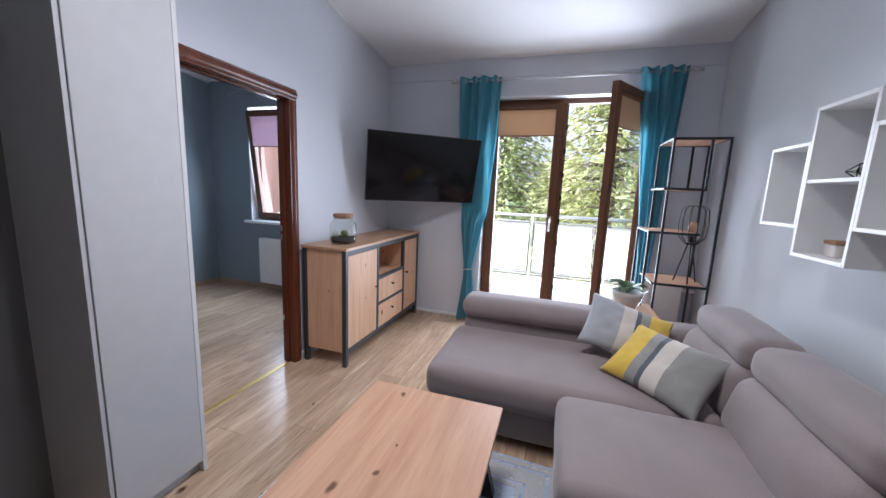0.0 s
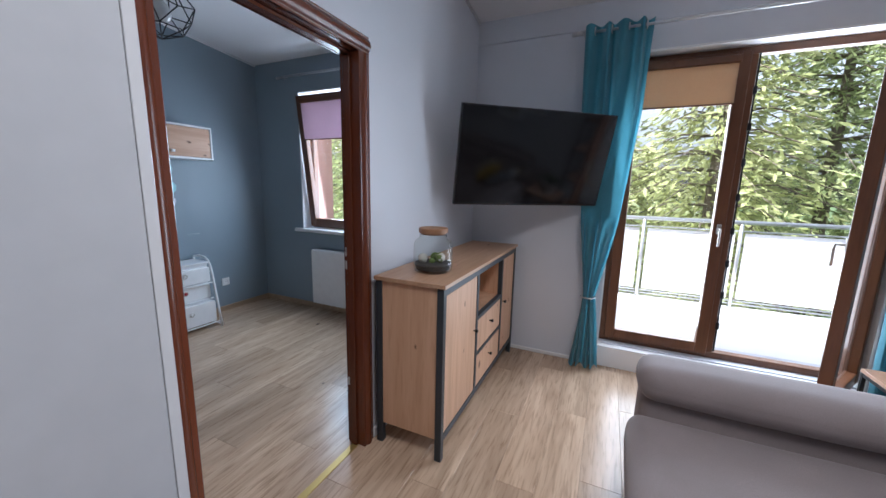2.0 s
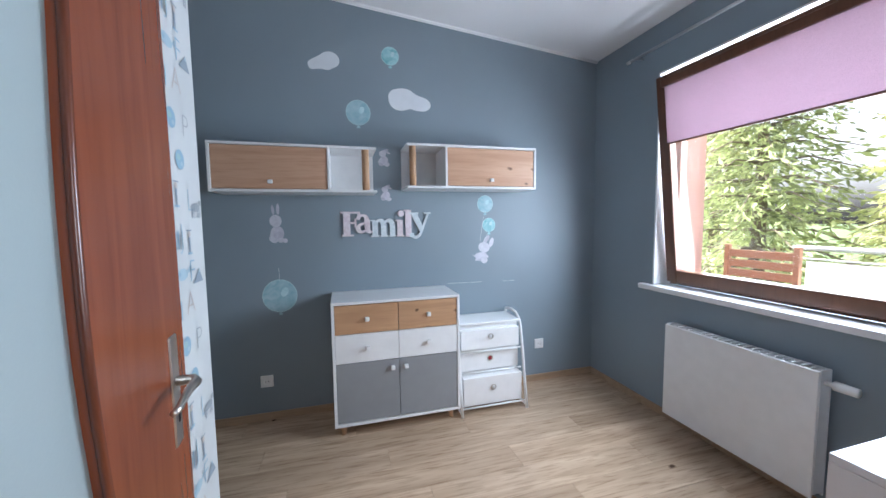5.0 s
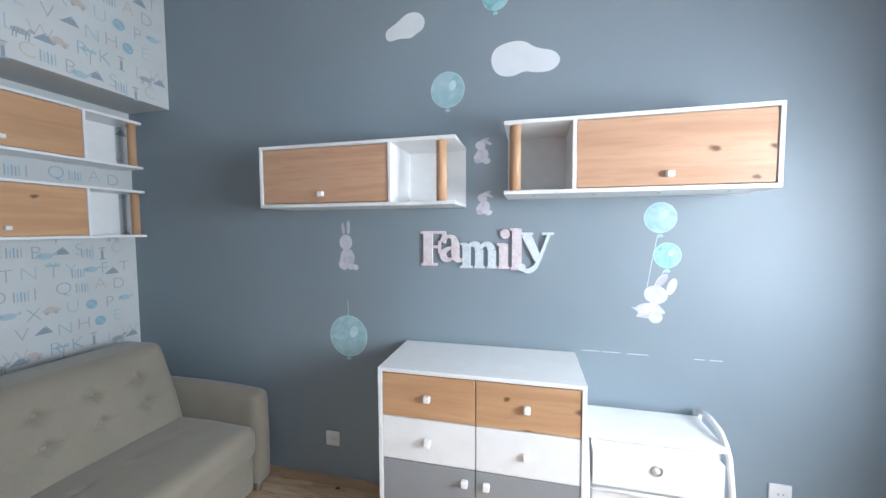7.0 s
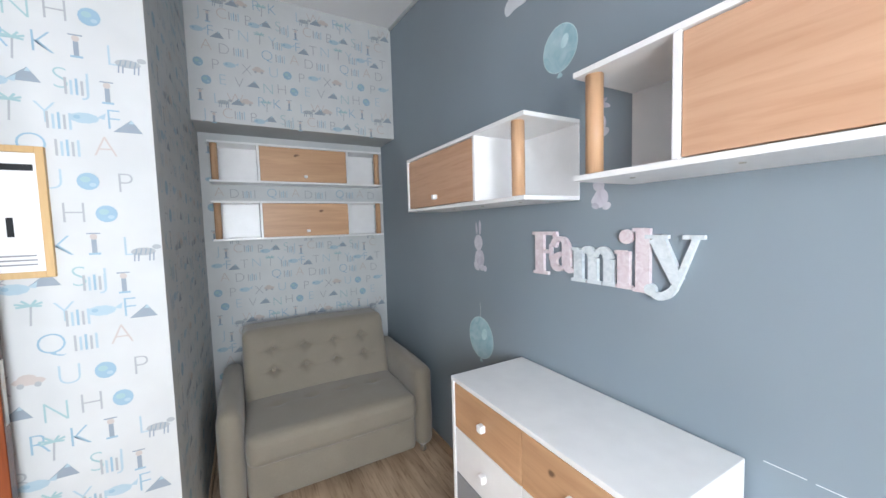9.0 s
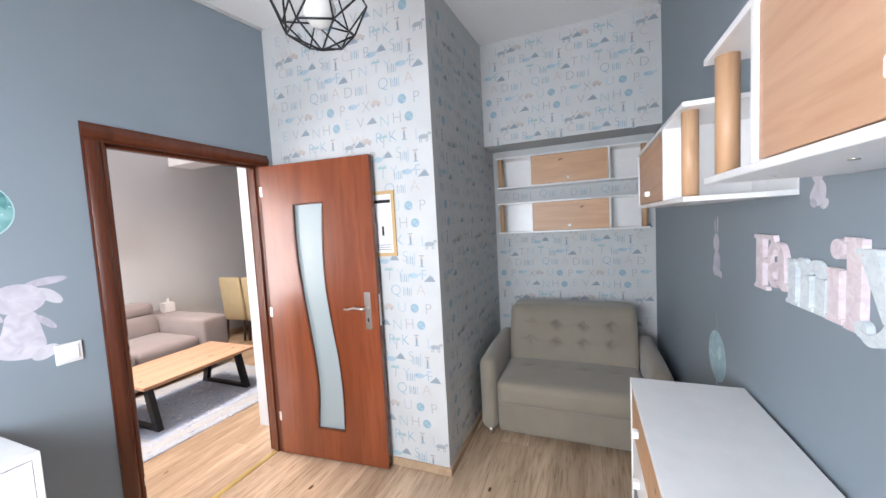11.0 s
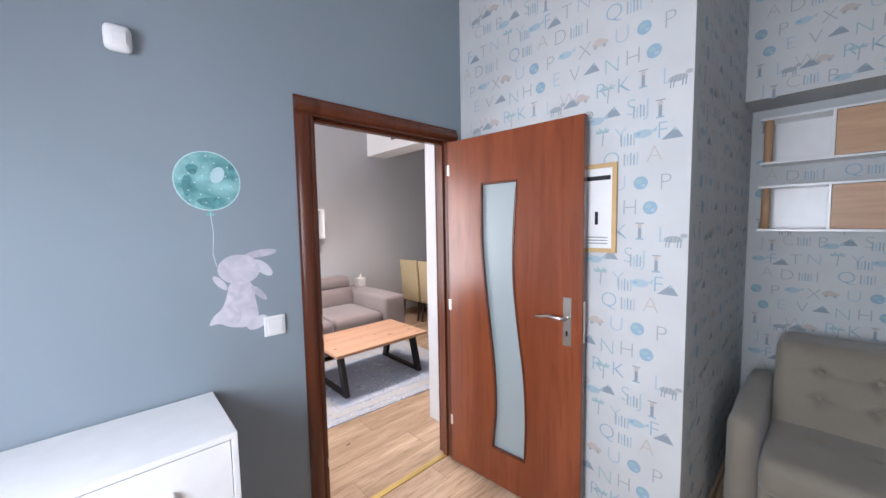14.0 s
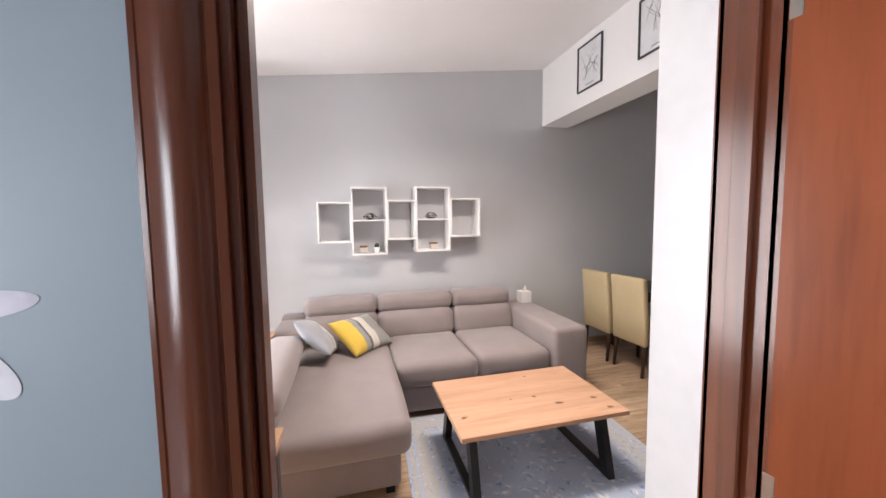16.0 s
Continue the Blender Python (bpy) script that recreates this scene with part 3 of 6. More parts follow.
# ---- windows ----
def sash(parent, name, x0, x1, z0, z1, y0, y1, w, m, blind, blind_z, handle_x=None):
    """A window sash with its pane and roller blind, in the frame of the pose m."""
    root = parent
    while root.parent:
        root = root.parent
    loc = root.matrix_basis.inverted() @ m
    bm = bmesh.new()
    for lo, hi in (((x0, y0, z0), (x0 + w, y1, z1)), ((x1 - w, y0, z0), (x1, y1, z1)), ((x0 + w, y0 + 0.001, z0), (x1 - w, y1 - 0.001, z0 + w * 1.1)), ((x0 + w, y0 + 0.001, z1 - w), (x1 - w, y1 - 0.001, z1))):
        add_box(bm, lo, hi, 0.006, 2)
    s = part(name, move(bm, loc), M_WIN, parent)
    pane = part("pane", move(box((x0 + w - 0.005, (y0 + y1) / 2 - 0.006, z0 + w), (x1 - w + 0.005, (y0 + y1) / 2 + 0.006, z1 - w + 0.005)), loc), M_GLASS, s, "clear glass pane")
    pane.visible_shadow = False
    part("roller_blind", move(box((x0 + w - 0.01, y0 - 0.006, blind_z), (x1 - w + 0.01, y0 - 0.003, z1 - w * 0.9)), loc), blind, s, "half-lowered roller blind")
    part("blind_cassette", move(box((x0 + w - 0.02, y0 - 0.03, z1 - w * 1.0), (x1 - w + 0.02, y0 - 0.001, z1 - w * 0.35), 0.006, 2), loc), M_WIN, s)
    part("blind_bar", move(box((x0 + w - 0.01, y0 - 0.010, blind_z - 0.012), (x1 - w + 0.01, y0 - 0.001, blind_z), 0.003), loc), M_WIN, s)
    if handle_x is not None:
        zc = (z0 + z1) / 2 - 0.12
        part("handle", move(add_tube(bmesh.new(), [(handle_x, y0, zc), (handle_x, y0 - 0.045, zc), (handle_x, y0 - 0.05, zc - 0.03), (handle_x, y0 - 0.048, zc - 0.12)], 0.008, 8), loc), M_CHROME, s, "", True)
        part("handle_plate", move(box((handle_x - 0.013, y0 - 0.008, zc - 0.035), (handle_x + 0.013, y0, zc + 0.035), 0.003), loc), M_CHROME, s)
    return s


def casement(parent, x0, x1, z0, z1, y0, y1, w, posts=()):
    bm = bmesh.new()
    for lo, hi in (((x0, y0, z0), (x0 + w, y1, z1)), ((x1 - w, y0, z0), (x1, y1, z1)), ((x0 + w, y0, z0), (x1 - w, y1, z0 + w)), ((x0 + w, y0, z1 - w), (x1 - w, y1, z1))):
        add_box(bm, lo, hi, 0.004)
    for p in posts:
        add_box(bm, (p - w / 2, y0, z0 + w), (p + w / 2, y1, z1 - w), 0.004)
    return wpart("window_frame", bm, M_WIN, parent)


win1 = base_at("window_1", 0.18, 4.34, BAL[2], "brown wooden balcony door, one leaf open inwards", "balcony door", "", "structure")
fr1 = casement(win1, BAL[0] + 0.012, BAL[1] - 0.012, BAL[2], BAL[3] - 0.012, 4.315, 4.385, 0.05, (0.165,))
sash(win1, "sash", -0.57, 0.145, 0.215, 2.375, 4.285, 4.345, 0.075, Matrix(), M_BEIGEB, 2.045, 0.105)
hx, hy = 0.925, 4.285
ang = math.degrees(math.atan2(3.665 - hy, 0.515 - hx))
sash(win1, "open_sash", 0.0, 0.735, 0.215, 2.375, -0.005, 0.055, 0.075, pose(hx, hy, 0, 0, 0, ang), M_BEIGEB, 2.05, 0.70)
wslab("seal", win1, M_BLACK, (0.19, 4.312, 0.24), (0.20, 4.318, 2.36), 0.0)
for k in range(8):
    wslab("seal_clip", win1, M_BLACK, (0.183, 4.306, 0.42 + 0.24 * k), (0.206, 4.318, 0.47 + 0.24 * k), 0.002)

win2 = base_at("window_2", -3.12, 4.34, KW[2], "brown wooden bedroom window tilted open with a pink blind", "window", "", "structure")
casement(win2, KW[0] + 0.012, KW[1] - 0.012, KW[2], KW[3] - 0.012, 4.335, 4.40, 0.05)
TILT_M = Matrix.Translation((0, 4.335, KW[2] + 0.03)) @ pose(0, 0, 0, 6.5) @ Matrix.Translation((0, -4.335, -KW[2] - 0.03))
sash(win2, "tilted_sash", KW[0] + 0.04, KW[1] - 0.04, KW[2] + 0.03, KW[3] - 0.045, 4.275, 4.333, 0.08, TILT_M, M_PINKB, 1.93, KW[1] - 0.08)
tagged(link("window_sill", box((KW[0] - 0.09, NORTH - 0.045, KW[2] - 0.038), (KW[1] + 0.09, 4.335, KW[2] - 0.001), 0.006, 2), M_LACQ), "white window sill board", "sill", "", "structure")

# ---- skirting and trims ----
def skirt(name, a, b, h=0.055, t=0.014, mat=None):
    lo = (min(a[0], b[0]), min(a[1], b[1]), 0)
    hi = (max(a[0], b[0]), max(a[1], b[1]), h)
    ob = link(name, box(lo, hi, 0.004, 2), mat or M_BASE)
    return tagged(ob, "narrow wood-tone skirting board", "skirting", "", "structure")


skirt("baseboard_west", (WEST, NB, 0), (WEST + 0.014, NORTH, 0))
skirt("baseboard_north_bedroom", (WEST + 0.015, NORTH - 0.014, 0), (DIV_K - 0.015, NORTH, 0))
skirt("baseboard_divider_bedroom", (DIV_K - 0.014, D1 + 0.084, 0), (DIV_K, NORTH, 0))
skirt("baseboard_paper", (PW - 0.014, PS, 0), (DIV_K - 0.06, PS + 0.014, 0))
skirt("baseboard_return", (PW - 0.014, NB + 0.015, 0), (PW, PS - 0.001, 0))
M_SKW = plain("white_skirting", (0.75, 0.75, 0.75), 0.35)
skirt("baseboard_divider_living", (DIV_L, D1 + 0.084, 0), (DIV_L + 0.014, NORTH, 0), 0.06, mat=M_SKW)
skirt("baseboard_north_living", (DIV_L + 0.015, NORTH - 0.014, 0), (BAL[0] - 0.001, NORTH, 0), 0.03, mat=M_SKW)
skirt("baseboard_east", (EAST - 0.014, -2.84, 0), (EAST, NORTH, 0), 0.06)
# white coving in the bedroom and living room
M_COVE = paint("coving_white", (0.80, 0.80, 0.80), 0.6, 0.01)
for nm, a, b in (("trim_coving_bedroom_west", (WEST, NB), (WEST, NORTH)), ("trim_coving_bedroom_east", (DIV_K, PS), (DIV_K, NORTH))):
    bm = bmesh.new()
    s = 1 if a[0] == WEST else -1
    add_tube(bm, [(a[0] + s * 0.004, a[1], kids_top(a[1]) - 0.004), (b[0] + s * 0.004, b[1], kids_top(b[1]) - 0.004)], 0.014, 8)
    tagged(link(nm, bm, M_COVE, None, "", True), "thin white ceiling coving", "trim", "", "structure")
bm = add_tube(bmesh.new(), [(DIV_L + 0.004, 0.25, living_top(0.25) - 0.004), (DIV_L + 0.004, NORTH, living_top(NORTH) - 0.004), ], 0.012, 8)
tagged(link("trim_coving_living", bm, M_COVE, None, "", True), "thin white ceiling coving", "trim", "", "structure")
bm = add_tube(bmesh.new(), [(DIV_L, NORTH - 0.002, 2.61), (EAST, NORTH - 0.002, 2.61)], 0.006, 6)
tagged(link("trim_wall_line", bm, M_LIVING, None, "", True), "thin painted cable line across the window wall", "trim", "", "structure")


# ---- outside ----
M_GRASS = paint("grass", (0.07, 0.11, 0.035), 0.9, 0.3, 30, 0.5, 2.0)
structure("ground", [((-150, 4.7, -3.4), (150, 250, -3.1))], M_GRASS, "green lawn below the balcony", "ground")
M_TILE = paint("pale_balcony_tile", (0.78, 0.77, 0.74), 0.5, 0.05)
structure("balcony_slab", [((-4.7, NORTH + 0.385, -0.12), (1.9, 6.32, 0.10))], M_TILE, "pale tiled balcony slab", "balcony")
M_SAL = paint("salmon_render", (0.62, 0.38, 0.31), 0.8, 0.05)
structure("reveal_bedroom_outside", [((KW[0], 4.402, KW[2]), (KW[0] + 0.012, NORTH + 0.384, KW[3])), ((KW[1] - 0.012, 4.402, KW[2]), (KW[1], NORTH + 0.384, KW[3]))], M_SAL, "salmon rendered outer lining of the bedroom window", "reveal")
structure("balcony_partition", [((-4.7, NORTH + 0.385, 0.10), (-4.2, 5.12, 1.545)), ((-4.7, NORTH + 0.385, 1.553), (-4.2, 5.12, 3.0)), ((-4.7, NORTH + 0.385, 1.545), (-4.206, 5.114, 1.553))], M_SAL, "salmon rendered balcony partition wall", "wall")
rail = base_at("balcony_railing", 0, 6.25, 0.10, "steel balcony railing with white infill panels", "railing")
M_PANEL = paint("white_infill_panel", (0.86, 0.86, 0.86), 0.4, 0.02)
for k in range(7):
    x = -4.12 + k * 0.98
    wtube("post", rail, M_STEEL, [(x, 6.25, 0.10), (x, 6.25, 1.10)], 0.021)
    if k < 6:
        wslab("infill_panel", rail, M_PANEL, (x + 0.045, 6.262, 0.205), (x + 0.935, 6.270, 0.985), 0.002)
for z, r in ((1.11, 0.024), (1.01, 0.009), (0.185, 0.009), (0.15, 0.009)):
    wtube("rail_bar", rail, M_STEEL, [(-4.17, 6.25, z), (1.9, 6.25, z)], r)
M_REDW = wood("reddish_garden_wood", (0.58, 0.30, 0.18), (0.36, 0.16, 0.09), 0, 0.5)
gch = base_at("garden_chair", -3.91, 5.22, 0.10, "reddish slatted wooden garden chair on the balcony", "chair")
for k in range(5):
    slab("slat", gch, M_REDW, (-0.24, 0.16, 0.62 + 0.085 * k), (0.24, 0.18, 0.685 + 0.085 * k), 0.004)
    slab("slat", gch, M_REDW, (-0.24, -0.24 + 0.08 * k, 0.43), (0.24, -0.18 + 0.08 * k, 0.45), 0.004)
for x in (-0.26, 0.26):
    slab("leg", gch, M_REDW, (x - 0.02, 0.15, 0), (x + 0.02, 0.19, 1.07), 0.004)
    slab("leg", gch, M_REDW, (x - 0.02, -0.26, 0), (x + 0.02, -0.22, 0.62), 0.004)
    slab("armrest", gch, M_REDW, (x - 0.03, -0.28, 0.62), (x + 0.03, 0.17, 0.645), 0.006)


def leaf_mat(name, c):
    m, nt, b = nodes_of(name, 0.6)
    g = nt.nodes.new("ShaderNodeNewGeometry")
    mr = nt.nodes.new("ShaderNodeMapRange")
    mr.inputs[3].default_value, mr.inputs[4].default_value = 0.55, 1.5
    nt.links.new(g.outputs["Random Per Island"], mr.inputs[0])
    hs = nt.nodes.new("ShaderNodeHueSaturation")
    hs.inputs["Color"].default_value = (*c, 1)
    nt.links.new(mr.outputs[0], hs.inputs["Value"])
    nt.links.new(hs.outputs[0], b.inputs["Base Color"])
    tl = nt.nodes.new("ShaderNodeBsdfTranslucent")
    nt.links.new(hs.outputs[0], tl.inputs[0])
    mx = nt.nodes.new("ShaderNodeMixShader")
    mx.inputs[0].default_value = 0.45
    nt.links.new(b.outputs[0], mx.inputs[1])
    nt.links.new(tl.outputs[0], mx.inputs[2])
    nt.links.new(mx.outputs[0], nt.nodes["Material Output"].inputs[0])
    return m


M_NEEDLE = leaf_mat("spruce_needles", (0.36, 0.41, 0.19))
M_LEAF2 = leaf_mat("yellow_green_leaves", (0.46, 0.48, 0.22))
M_BARK = wood("bark", (0.20, 0.16, 0.12), (0.10, 0.08, 0.06), 2, 0.9)


def conifer(x, y, height, radius, mat, seed):
    """A spruce: whorls of drooping limbs hung with ragged sprays."""
    rnd = random.Random(seed)
    t = base_at("spruce_tree", x, y, -3.1, "tall green spruce tree beyond the balcony", "tree", "spruce trees")
    tube("trunk", t, M_BARK, [(0, 0, 0), (0.05, 0.02, height * 0.5), (0, 0, height)], [0.2, 0.12, 0.02], 8)
    limbs = bmesh.new()
    verts, faces = [], []
    z = 0.8
    while z < height:
        f = 1 - z / height
        ln = radius * (0.25 + 0.75 * f) * rnd.uniform(0.75, 1.1)
        a0 = rnd.uniform(0, 6.28)
        for k in range(7):
            a = a0 + k * 0.9 + rnd.uniform(-0.2, 0.2)
            d = Vector((math.cos(a), math.sin(a), 0))
            tip = d * ln + Vector((0, 0, z - 0.22 * ln))
            add_tube(limbs, [d * 0.05 + Vector((0, 0, z)), d * ln * 0.5 + Vector((0, 0, z + 0.02)), tip], [0.03, 0.018, 0.006], 4)
            for j in range(15):
                q = 0.15 + 0.85 * (j + rnd.random()) / 15
                p = d * ln * q + Vector((0, 0, z - 0.22 * ln * q * q))
                for s in range(5):
                    c = p + Vector((rnd.gauss(0, 0.14), rnd.gauss(0, 0.14), rnd.gauss(-0.10, 0.11)))
                    dr = Vector((d.x + rnd.gauss(0, 0.8), d.y + rnd.gauss(0, 0.8), rnd.uniform(-1.1, 0.1))).normalized()
                    sd = dr.cross(Vector((rnd.gauss(0, 1), rnd.gauss(0, 1), rnd.gauss(0, 1)))).normalized()
                    le, wd = rnd.uniform(0.13, 0.30), rnd.uniform(0.018, 0.042)
                    i = len(verts)
                    verts += [c, c + dr * le * 0.5 + sd * wd, c + dr * le, c + dr * le * 0.5 - sd * wd]
                    faces.append((i, i + 1, i + 2, i + 3))
        z += rnd.uniform(0.29, 0.44)
    tagged(part("branchwork", limbs, M_BARK, t), "", "", "", "stuff")
    me = bpy.data.meshes.new("crown")
    me.from_pydata([tuple(v) for v in verts], [], faces)
    me.materials.append(mat)
    ob = new("crown", me)
    ob.parent = t


for x, y, h, r, m, s in ((-1.6, 11.5, 11.0, 2.6, M_NEEDLE, 1), (1.4, 10.8, 12.0, 2.7, M_LEAF2, 2), (3.9, 12.5, 11.5, 2.7, M_NEEDLE, 3), (-4.6, 12.0, 11.0, 2.6, M_LEAF2, 4), (-7.6, 11.0, 10.5, 2.6, M_NEEDLE, 5), (-10.5, 13.5, 11.0, 2.8, M_LEAF2, 7), (0.1, 15.5, 6.2, 3.2, M_LEAF2, 8), (-3.1, 15.0, 6.4, 3.1, M_NEEDLE, 9), (3.2, 16.0, 6.2, 3.2, M_LEAF2, 10), (-6.3, 15.2, 6.4, 3.2, M_LEAF2, 11), (6.6, 15.0, 6.2, 3.1, M_NEEDLE, 12)):
    conifer(x, y, h, r, m, s)


# ---- living room: sofa ----
sofa = base_at("corner_sofa", 0.5, 1.8, 0, "mauve-grey fabric corner sofa with chaise and headrests", "sofa")
wcush("base", sofa, M_SOFA, (0.31, 0.58, 0.045), (1.34, 3.02, 0.27), 0.03, (0, 0, 0), 0.003)
wcush("chaise_base", sofa, M_SOFA, (-0.43, 2.19, 0.045), (0.33, 3.02, 0.26), 0.03, (0, 0, 0), 0.003)
wcush("chaise_seat", sofa, M_SOFA, (-0.47, 2.125, 0.235), (1.02, 2.87, 0.435), 0.065, (0.01, 0.012, 0.018), 0.005)
wcush("seat", sofa, M_SOFA, (0.27, 0.83, 0.25), (1.04, 1.465, 0.445), 0.06, (0.012, 0.004, 0.02), 0.006, "", 3)
wcush("seat", sofa, M_SOFA, (0.27, 1.47, 0.25), (1.04, 2.118, 0.445), 0.06, (0.012, 0.004, 0.02), 0.006, "", 5)
wcush("chaise_back", sofa, M_SOFA, (-0.42, 2.84, 0.10), (0.66, 3.06, 0.515), 0.045, (0, 0.01, 0), 0.004)
wcush("bolster", sofa, M_SOFA, (-0.43, 2.80, 0.505), (0.60, 3.045, 0.665), 0.065, (0.01, 0.015, 0.008), 0.005)
for y0, y1, sd in ((0.83, 1.455, 1), (1.462, 2.195, 2), (2.202, 2.86, 3)):
    bm = soft((0.97, y0, 0.40), (1.22, y1, 0.672), 0.07, (0.025, 0.01, 0.01), 0.006, 7, sd)
    for v in bm.verts:
        v.co.x += 0.22 * (v.co.z - 0.40)
    wpart("backrest", bm, M_SOFA, sofa, "", True)
    bm = soft((1.06, y0 + 0.004, 0.648), (1.31, y1 - 0.004, 0.815), 0.062, (0.012, 0.008, 0.008), 0.008, 9, sd + 9)
    wpart("headrest", bm, M_SOFA, sofa, "", True)
wcush("corner_block", sofa, M_SOFA, (0.86, 2.84, 0.06), (1.36, 3.10, 0.60), 0.05, (0, 0.01, 0.01), 0.004)
wcush("armrest", sofa, M_SOFA, (0.24, 0.50, 0.045), (1.33, 0.825, 0.622), 0.045, (0.008, 0.008, 0.008), 0.004)
wcush("back_panel", sofa, M_SOFA, (1.25, 0.52, 0.06), (1.37, 3.08, 0.65), 0.04, (0, 0, 0), 0.003)
for x, y in ((-0.38, 2.25), (-0.38, 2.95), (0.36, 0.65), (1.28, 0.65), (1.28, 2.95)):
    wslab("foot", sofa, M_BLACK, (x - 0.025, y - 0.025, 0), (x + 0.025, y + 0.025, 0.05), 0.004)


def pillow(m, stripes, label, w=0.54, h=0.40, t=0.075, seed=0):
    """A stuffed cushion with pinched corners; stripes are (share of the width, material)."""
    bm = bmesh.new()
    n1, n2 = 36, 22
    rows = []
    for s in (1, -1):
        g = []
        for i in range(n1 + 1):
            u = 2 * i / n1 - 1
            row = []
            for j in range(n2 + 1):
                v = 2 * j / n2 - 1
                k = max(0.0, (1 - abs(u) ** 2.6) * (1 - abs(v) ** 2.6)) ** 0.5
                px = u * w / 2 * (1 - 0.07 * (1 - abs(v) ** 2))
                py = v * h / 2 * (1 - 0.09 * (1 - abs(u) ** 2))
                nz = noise.noise(Vector((u * 3 + seed, v * 3, s))) * 0.010 * k + noise.noise(Vector((u * 9 + seed, v * 5, s))) * 0.004
                row.append(bm.verts.new((px, py, s * (t * k) + nz * (1 if k > 0.02 else 0))))
            g.append(row)
        rows.append(g)
    edges = np.cumsum([a for a, _ in stripes])
    for g in rows:
        for i in range(n1):
            idx = int(np.searchsorted(edges, (i + 0.5) / n1))
            for j in range(n2):
                f = bm.faces.new((g[i][j], g[i + 1][j], g[i + 1][j + 1], g[i][j + 1]))
                f.material_index = min(idx, len(stripes) - 1)
    bmesh.ops.remove_doubles(bm, verts=bm.verts, dist=1e-4)
    ob = link("pillow", bm, [b for _, b in stripes], None, "", True)
    ob.matrix_basis = m
    return tagged(ob, label, "pillow", "pillows on the sofa")


pillow(pose(0.785, 2.355, 0.56, 36, 4, -42), [(0.27, M_YELLOW), (0.11, M_GREYC), (0.07, M_DGREY), (0.17, M_CREAM), (0.38, M_GREYC)], "striped scatter cushion in yellow, cream and grey", 0.50, 0.39, seed=2)
pillow(pose(0.655, 2.70, 0.605, 46, 0, 10) @ pose(0, 0, 0, 0, 0, -22), [(0.38, M_LGREY), (0.17, M_CREAM), (0.07, M_DGREY), (0.11, M_GREYC), (0.27, M_YELLOW)], "striped scatter cushion with a pale grey end", 0.50, 0.38, seed=7)

# ---- coffee table and rug ----
ct = base_at("coffee_table", -0.318, 1.40, 0.011, "oak-topped coffee table on black trapezoid steel legs", "coffee table")
slab("tabletop", ct, M_OAK, (-0.338, -0.51, 0.374), (0.338, 0.51, 0.40), 0.002)
for y in (-0.40, 0.42):
    for s in (-1, 1):
        bm = bmesh.new()
        top, bot = s * 0.225, s * 0.335
        v = [bm.verts.new((x, y + d, z)) for d in (-0.022, 0.022) for x, z in ((bot - s * 0.065, 0.0), (bot, 0.0), (top + s * 0.012, 0.374), (top - s * 0.055, 0.374))]
        for f in ((0, 1, 2, 3), (7, 6, 5, 4), (0, 4, 5, 1), (1, 5, 6, 2), (2, 6, 7, 3), (3, 7, 4, 0)):
            bm.faces.new([v[i] for i in f])
        part("leg", bm, M_BLACK, ct)
    slab("floor_bar", ct, M_BLACK, (-0.268, y - 0.021, 0.0), (0.268, y + 0.021, 0.03), 0.001)
    slab("top_bar", ct, M_BLACK, (-0.17, y - 0.021, 0.344), (0.17, y + 0.021, 0.3735), 0.001)


def rug_mat(name, a, b_, c_, scale):
    m, nt, b = nodes_of(name, 0.95)
    co = coords(nt, False)
    n1 = noise_tex(nt, co, scale, 6, (1, 1, 1), 2.5)
    vo = nt.nodes.new("ShaderNodeTexVoronoi")
    vo.feature = "SMOOTH_F1"
    vo.inputs["Scale"].default_value = scale * 1.7
    nt.links.new(co, vo.inputs["Vector"])
    n2 = noise_tex(nt, co, scale * 7, 4)
    col = mixer(nt, ramp(nt, n1, 0.38, 0.62), a, b_)
    col = mixer(nt, ramp(nt, vo.outputs["Distance"], 0.15, 0.45), col, c_)
    col = mixer(nt, ramp(nt, n2, 0.52, 0.85), col, (0.52, 0.51, 0.50))
    nt.links.new(col, b.inputs["Base Color"])
    bump(nt, b, n2, 0.6, 0.003)
    return m


RUG1 = rug_mat("rug_field_pile", (0.15, 0.26, 0.50), (0.78, 0.78, 0.78), (0.40, 0.48, 0.62), 11)
RUG2 = rug_mat("rug_border_pile", (0.30, 0.34, 0.40), (0.60, 0.60, 0.59), (0.46, 0.47, 0.48), 18)
rug = base_at("rug", -0.36, 1.345, 0.0, "worn blue-grey oriental rug with a pale border", "rug", "", "", -3.0)
slab("field", rug, RUG1, (-0.645, -0.79, 0.001), (0.645, 0.79, 0.008), 0.002)
for a, w in ((0.02, 0.035), (0.075, 0.09), (0.185, 0.02)):
    bm = bmesh.new()
    X, Y = 0.645 - a, 0.79 - a
    for lo, hi in (((-X, -Y), (X, -Y + w)), ((-X, Y - w), (X, Y)), ((-X, -Y + w), (-X + w, Y - w)), ((X - w, -Y + w), (X, Y - w))):
        add_box(bm, (*lo, 0.0075), (*hi, 0.0095))
    part("border_band", bm, RUG2, rug, "pale worn border band")

# ---- sideboard, jar, television ----
sb = base_at("sideboard", -1.51, 3.365, 0, "light oak sideboard with an anthracite steel frame", "sideboard")
SX0, SX1, SY0, SY1 = -1.712, -1.315, 2.625, 4.105
wslab("top", sb, M_SIDETOP, (SX0 - 0.006, SY0 - 0.01, 0.945), (SX1 + 0.012, SY1 + 0.01, 0.966), 0.002)
